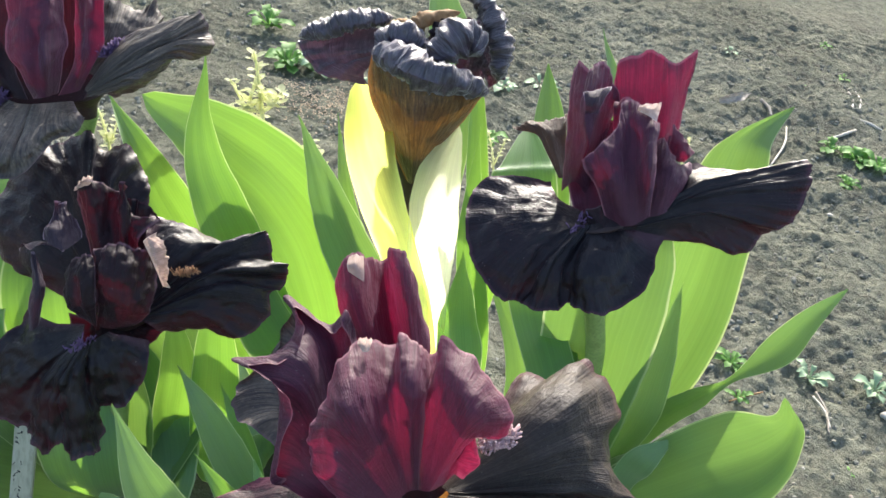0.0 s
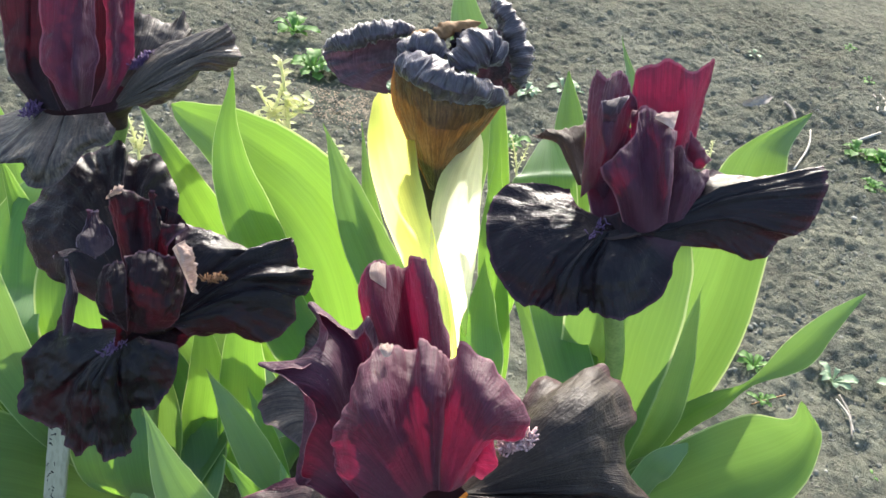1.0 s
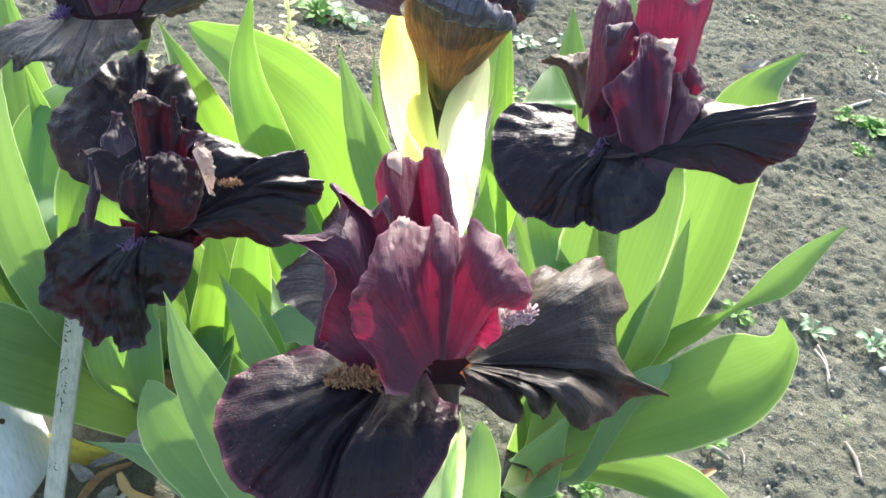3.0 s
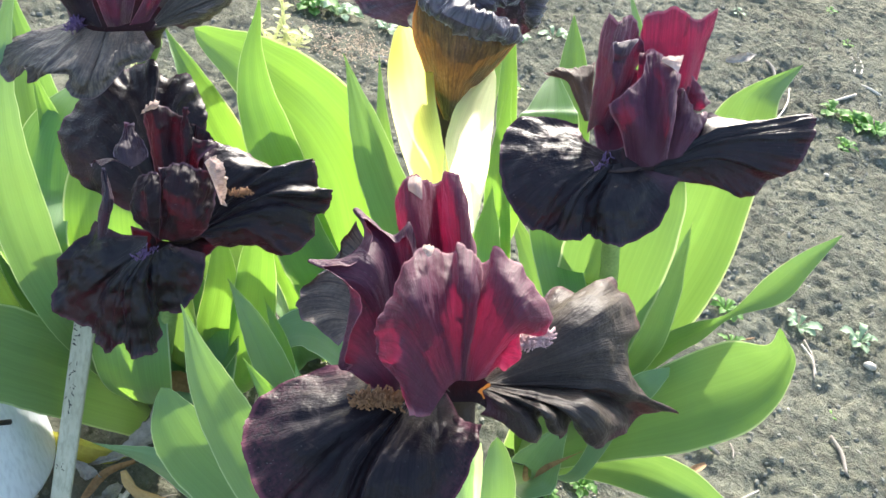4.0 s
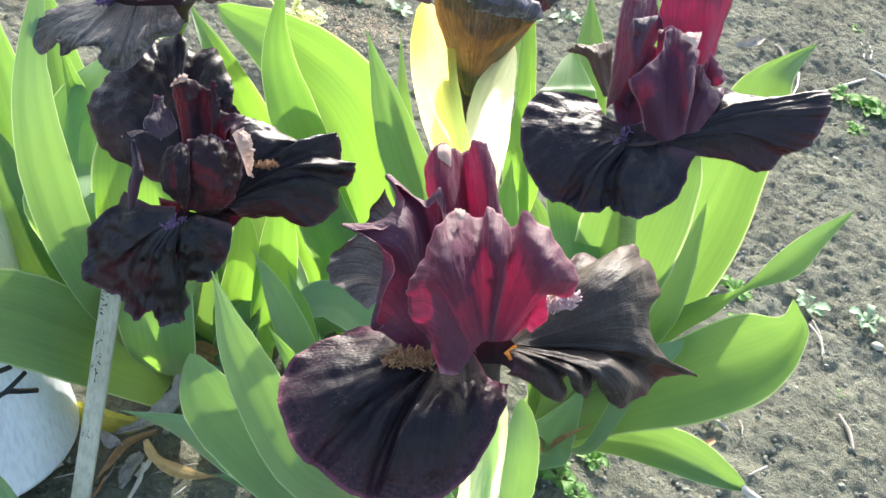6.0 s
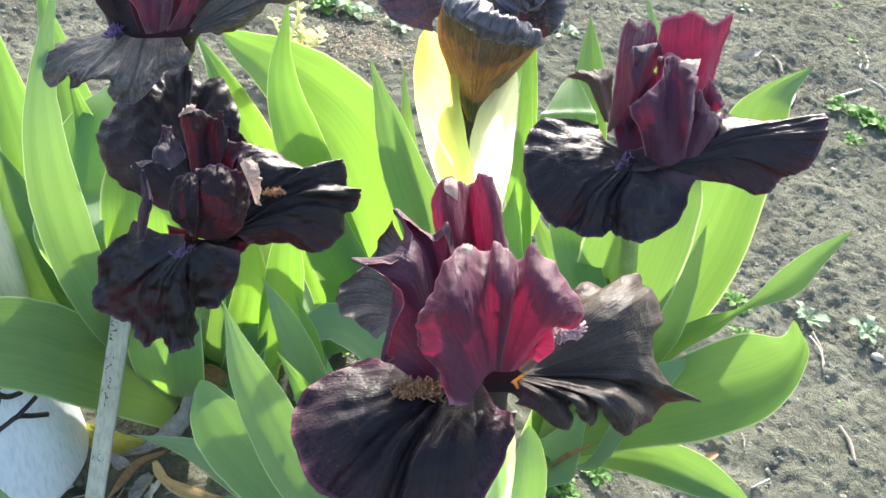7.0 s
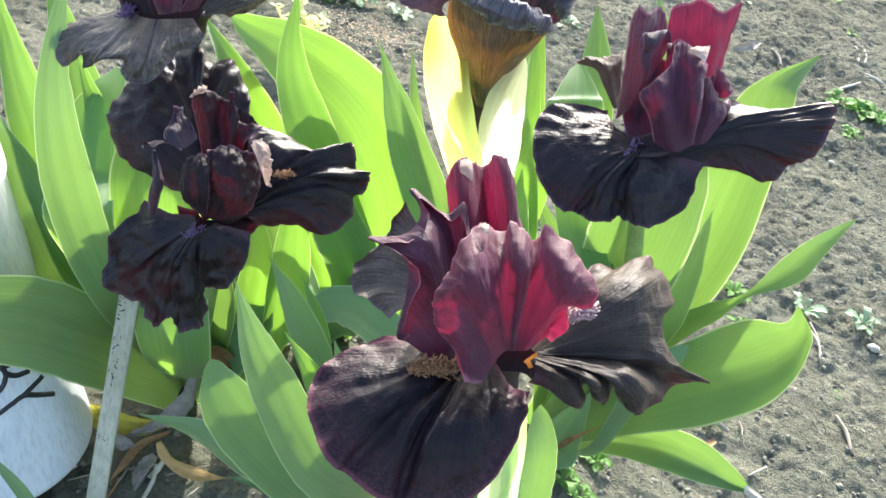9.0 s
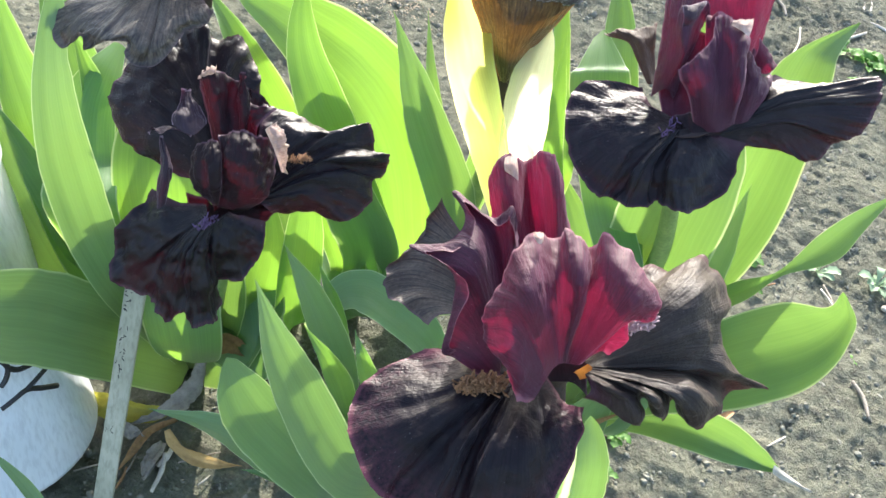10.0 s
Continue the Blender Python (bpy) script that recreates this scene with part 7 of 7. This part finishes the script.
stick("straw", DRY_LEAF, (0.326, 0.791, 0.011), (0.295, 0.764, 0.015), 0.001, "thin reddish dry stalk lying on bare soil")
stick("straw", TWIG, (0.375, 0.813, 0.008), (0.381, 0.762, 0.01), 0.0012, "thin dry brown stalk lying on bare soil")
stick("twig", TWIG, (-0.095, 0.422, 0.033), (-0.072, 0.436, 0.037), 0.0007, "thin dry twig lying among dead leaves")
stick("twig", TWIG, (-0.124, 0.404, 0.029), (-0.122, 0.419, 0.031), 0.0009, "thin dry twig lying beside the stake")
stick("straw", DRY_LEAF, (-0.125, 0.395, 0.027), (-0.124, 0.41, 0.03), 0.0013, "brown dry stalk lying beside the stake")
stick("straw", STRAW, (-0.105, 0.425, 0.034), (-0.103, 0.398, 0.031), 0.0021, "split whitish dry stalk lying among dead leaves")
stick("straw", STRAW, (-0.078, 0.411, 0.032), (-0.073, 0.419, 0.034), 0.0007, "thin pale straw stalk lying among dead leaves")
stick("straw", DRY_GREY, (-0.111, 0.405, 0.03), (-0.109, 0.421, 0.033), 0.0015, "grey fibrous stalk lying among dead leaves")
stick("twig", TWIG, (-0.154, 0.399, 0.026), (-0.138, 0.409, 0.029), 0.0007, "thin dry twig lying beside the container")
rosette(WEED, (0.432, 1.263, 0), 0.0233, 16, 1, "low green weed rosette on the soil")
rosette(WEED, (0.461, 1.252, 0), 0.0277, 20, 2, "low green weed rosette on the soil")
rosette(WEED, (0.486, 1.246, 0), 0.0276, 18, 3, "low green weed rosette on the soil")
rosette(WEED, (-0.207, 1.138, 0.001), 0.0307, 22, 4, "leafy fresh green weed rooted in dry soil")
rosette(GREY_WEED, (-0.174, 1.137, 0.001), 0.0329, 14, 5, "flat grey-green weed rosette on bare dry soil")
rosette(WEED, (0.451, 1.563, 0), 0.0131, 9, 6, "small bright green seedling rooted in bare dry soil")
rosette(WEED, (0.405, 1.415, 0), 0.0121, 8, 7, "small bright green seedling rooted in bare dry soil")
rosette(WEED, (0.47, 1.473, 0), 0.0135, 8, 8, "small bright green seedling rooted in bare dry soil")
rosette(GREY_WEED, (0.312, 1.468, 0), 0.0135, 8, 9, "small dull grey-green seedling rooted in bare dry soil")
rosette(GREY_WEED, (0.371, 0.831, 0.004), 0.0211, 9, 10, "broad-leaved grey-green weed seedling rooted in dry soil")
rosette(GREY_WEED, (0.431, 0.84, 0.002), 0.0212, 12, 11, "faded pale green weed seedling rooted in dry soil")
rosette(WEED, (0.394, 0.725, 0.006), 0.0071, 7, 12, "tiny bright green seedling rooted in bare dry soil")
rosette(WEED, (0.299, 0.819, 0.008), 0.0192, 14, 13, "low green weed beside the leaves")
rosette(WEED, (0.304, 0.775, 0.01), 0.0135, 10, 14, "low green weed beside the leaves")
rosette(WEED, (0.278, 0.642, 0.018), 0.015, 14, 15, "low green weed under the leaf")
rosette(WEED, (0.140, 0.516, 0.034), 0.016, 22, 16, "soft green weed at the foot of the clump")
rosette(WEED, (0.163, 0.521, 0.033), 0.017, 24, 17, "soft green weed at the foot of the clump")
rosette(WEED, (0.186, 0.548, 0.031), 0.014, 20, 18, "soft green weed at the foot of the clump")
rosette(WEED, (0.178, 0.512, 0.031), 0.014, 14, 25, "soft green weed at the foot of the clump")
rosette(GREY_WEED, (0.034, 1.207, 0), 0.0261, 16, 19, "pale grey-green leafy weed on bare dry soil")
rosette(WEED, (0.034, 1.084, 0.002), 0.0241, 16, 20, "low green weed growing behind the iris clump")
rosette(WEED, (-0.257, 1.217, 0), 0.0312, 16, 21, "fresh green leafy weed on bare dry soil")
rosette(WEED, (0.444, 1.192, 0), 0.0168, 14, 22, "fresh green leafy weed on bare dry soil")
rosette(GREY_WEED, (0.076, 1.239, 0), 0.0251, 14, 23, "pale grey-green leafy weed on bare dry soil")
rosette(GREY_WEED, (-0.114, 1.138, 0.001), 0.0197, 12, 24, "pale grey-green leafy weed on bare dry soil")
sprig((-0.175, 0.959, 0.005), [(-0.206, 1.005, 0.084), (-0.222, 0.984, 0.059), (-0.169, 0.988, 0.058), (-0.221, 0.962, 0.031), (-0.168, 0.979, 0.046), (-0.202, 0.959, 0.025)], 0.0178, 1, "pale yellow-green upright weed with small leaves")
sprig((-0.113, 0.906, 0.01), [(-0.122, 0.927, 0.054), (-0.11, 0.922, 0.047), (-0.103, 0.914, 0.035), (-0.126, 0.914, 0.038)], 0.0142, 2, "pale yellow-green leafy seedling behind the leaves")
sprig((-0.295, 0.873, 0.006), [(-0.317, 0.892, 0.049), (-0.297, 0.893, 0.048), (-0.303, 0.88, 0.032)], 0.0109, 3, "pale yellow-green leafy seedling behind the bloom")
sprig((0.055, 1.009, 0.004), [(0.037, 1.03, 0.049), (0.056, 1.029, 0.045)], 0.0076, 4, "pale green leafy seedling behind the clump")
sprig((0.25, 1.142, 0), [(0.251, 1.154, 0.032), (0.24, 1.147, 0.024)], 0.0076, 5, "pale green leafy seedling behind the bloom")
pebble((0.44, 0.812, 0.003), 0.0059, "small whitish stone lying on dry soil")
pebble((0.341, 0.658, 0.011), 0.0023, "small whitish stone lying on dry soil")
pebble((0.419, 1.121, 0), 0.0033, "small whitish stone lying on dry soil")
pebble((0.356, 0.716, 0.009), 0.002, "small whitish stone lying on dry soil")
sawdust_patch((-0.143, 1.076, 0.002))
CAN_FOOT, CAN_AXIS, CAN_FACING, CAN_RADIUS = (-0.203, 0.408, 0.026), (-0.279, 0.010, 0.960), (0.029, -0.764, 0.644), 0.059
CAN_STROKES = [[(2.7342, 0.0819), (2.5899, 0.0813), (2.4757, 0.0803)], [(2.7841, 0.0642), (2.6116, 0.073), (2.4735, 0.0799), (2.3433, 0.0797), (2.192, 0.078)], [(2.373, 0.1082), (2.3963, 0.1017), (2.3443, 0.0959), (2.2728, 0.0927)], [(2.3963, 0.1017), (2.4724, 0.0962), (2.613, 0.0927)], [(2.3668, 0.1071), (2.4819, 0.1053)]]
white_container()
label_stake()
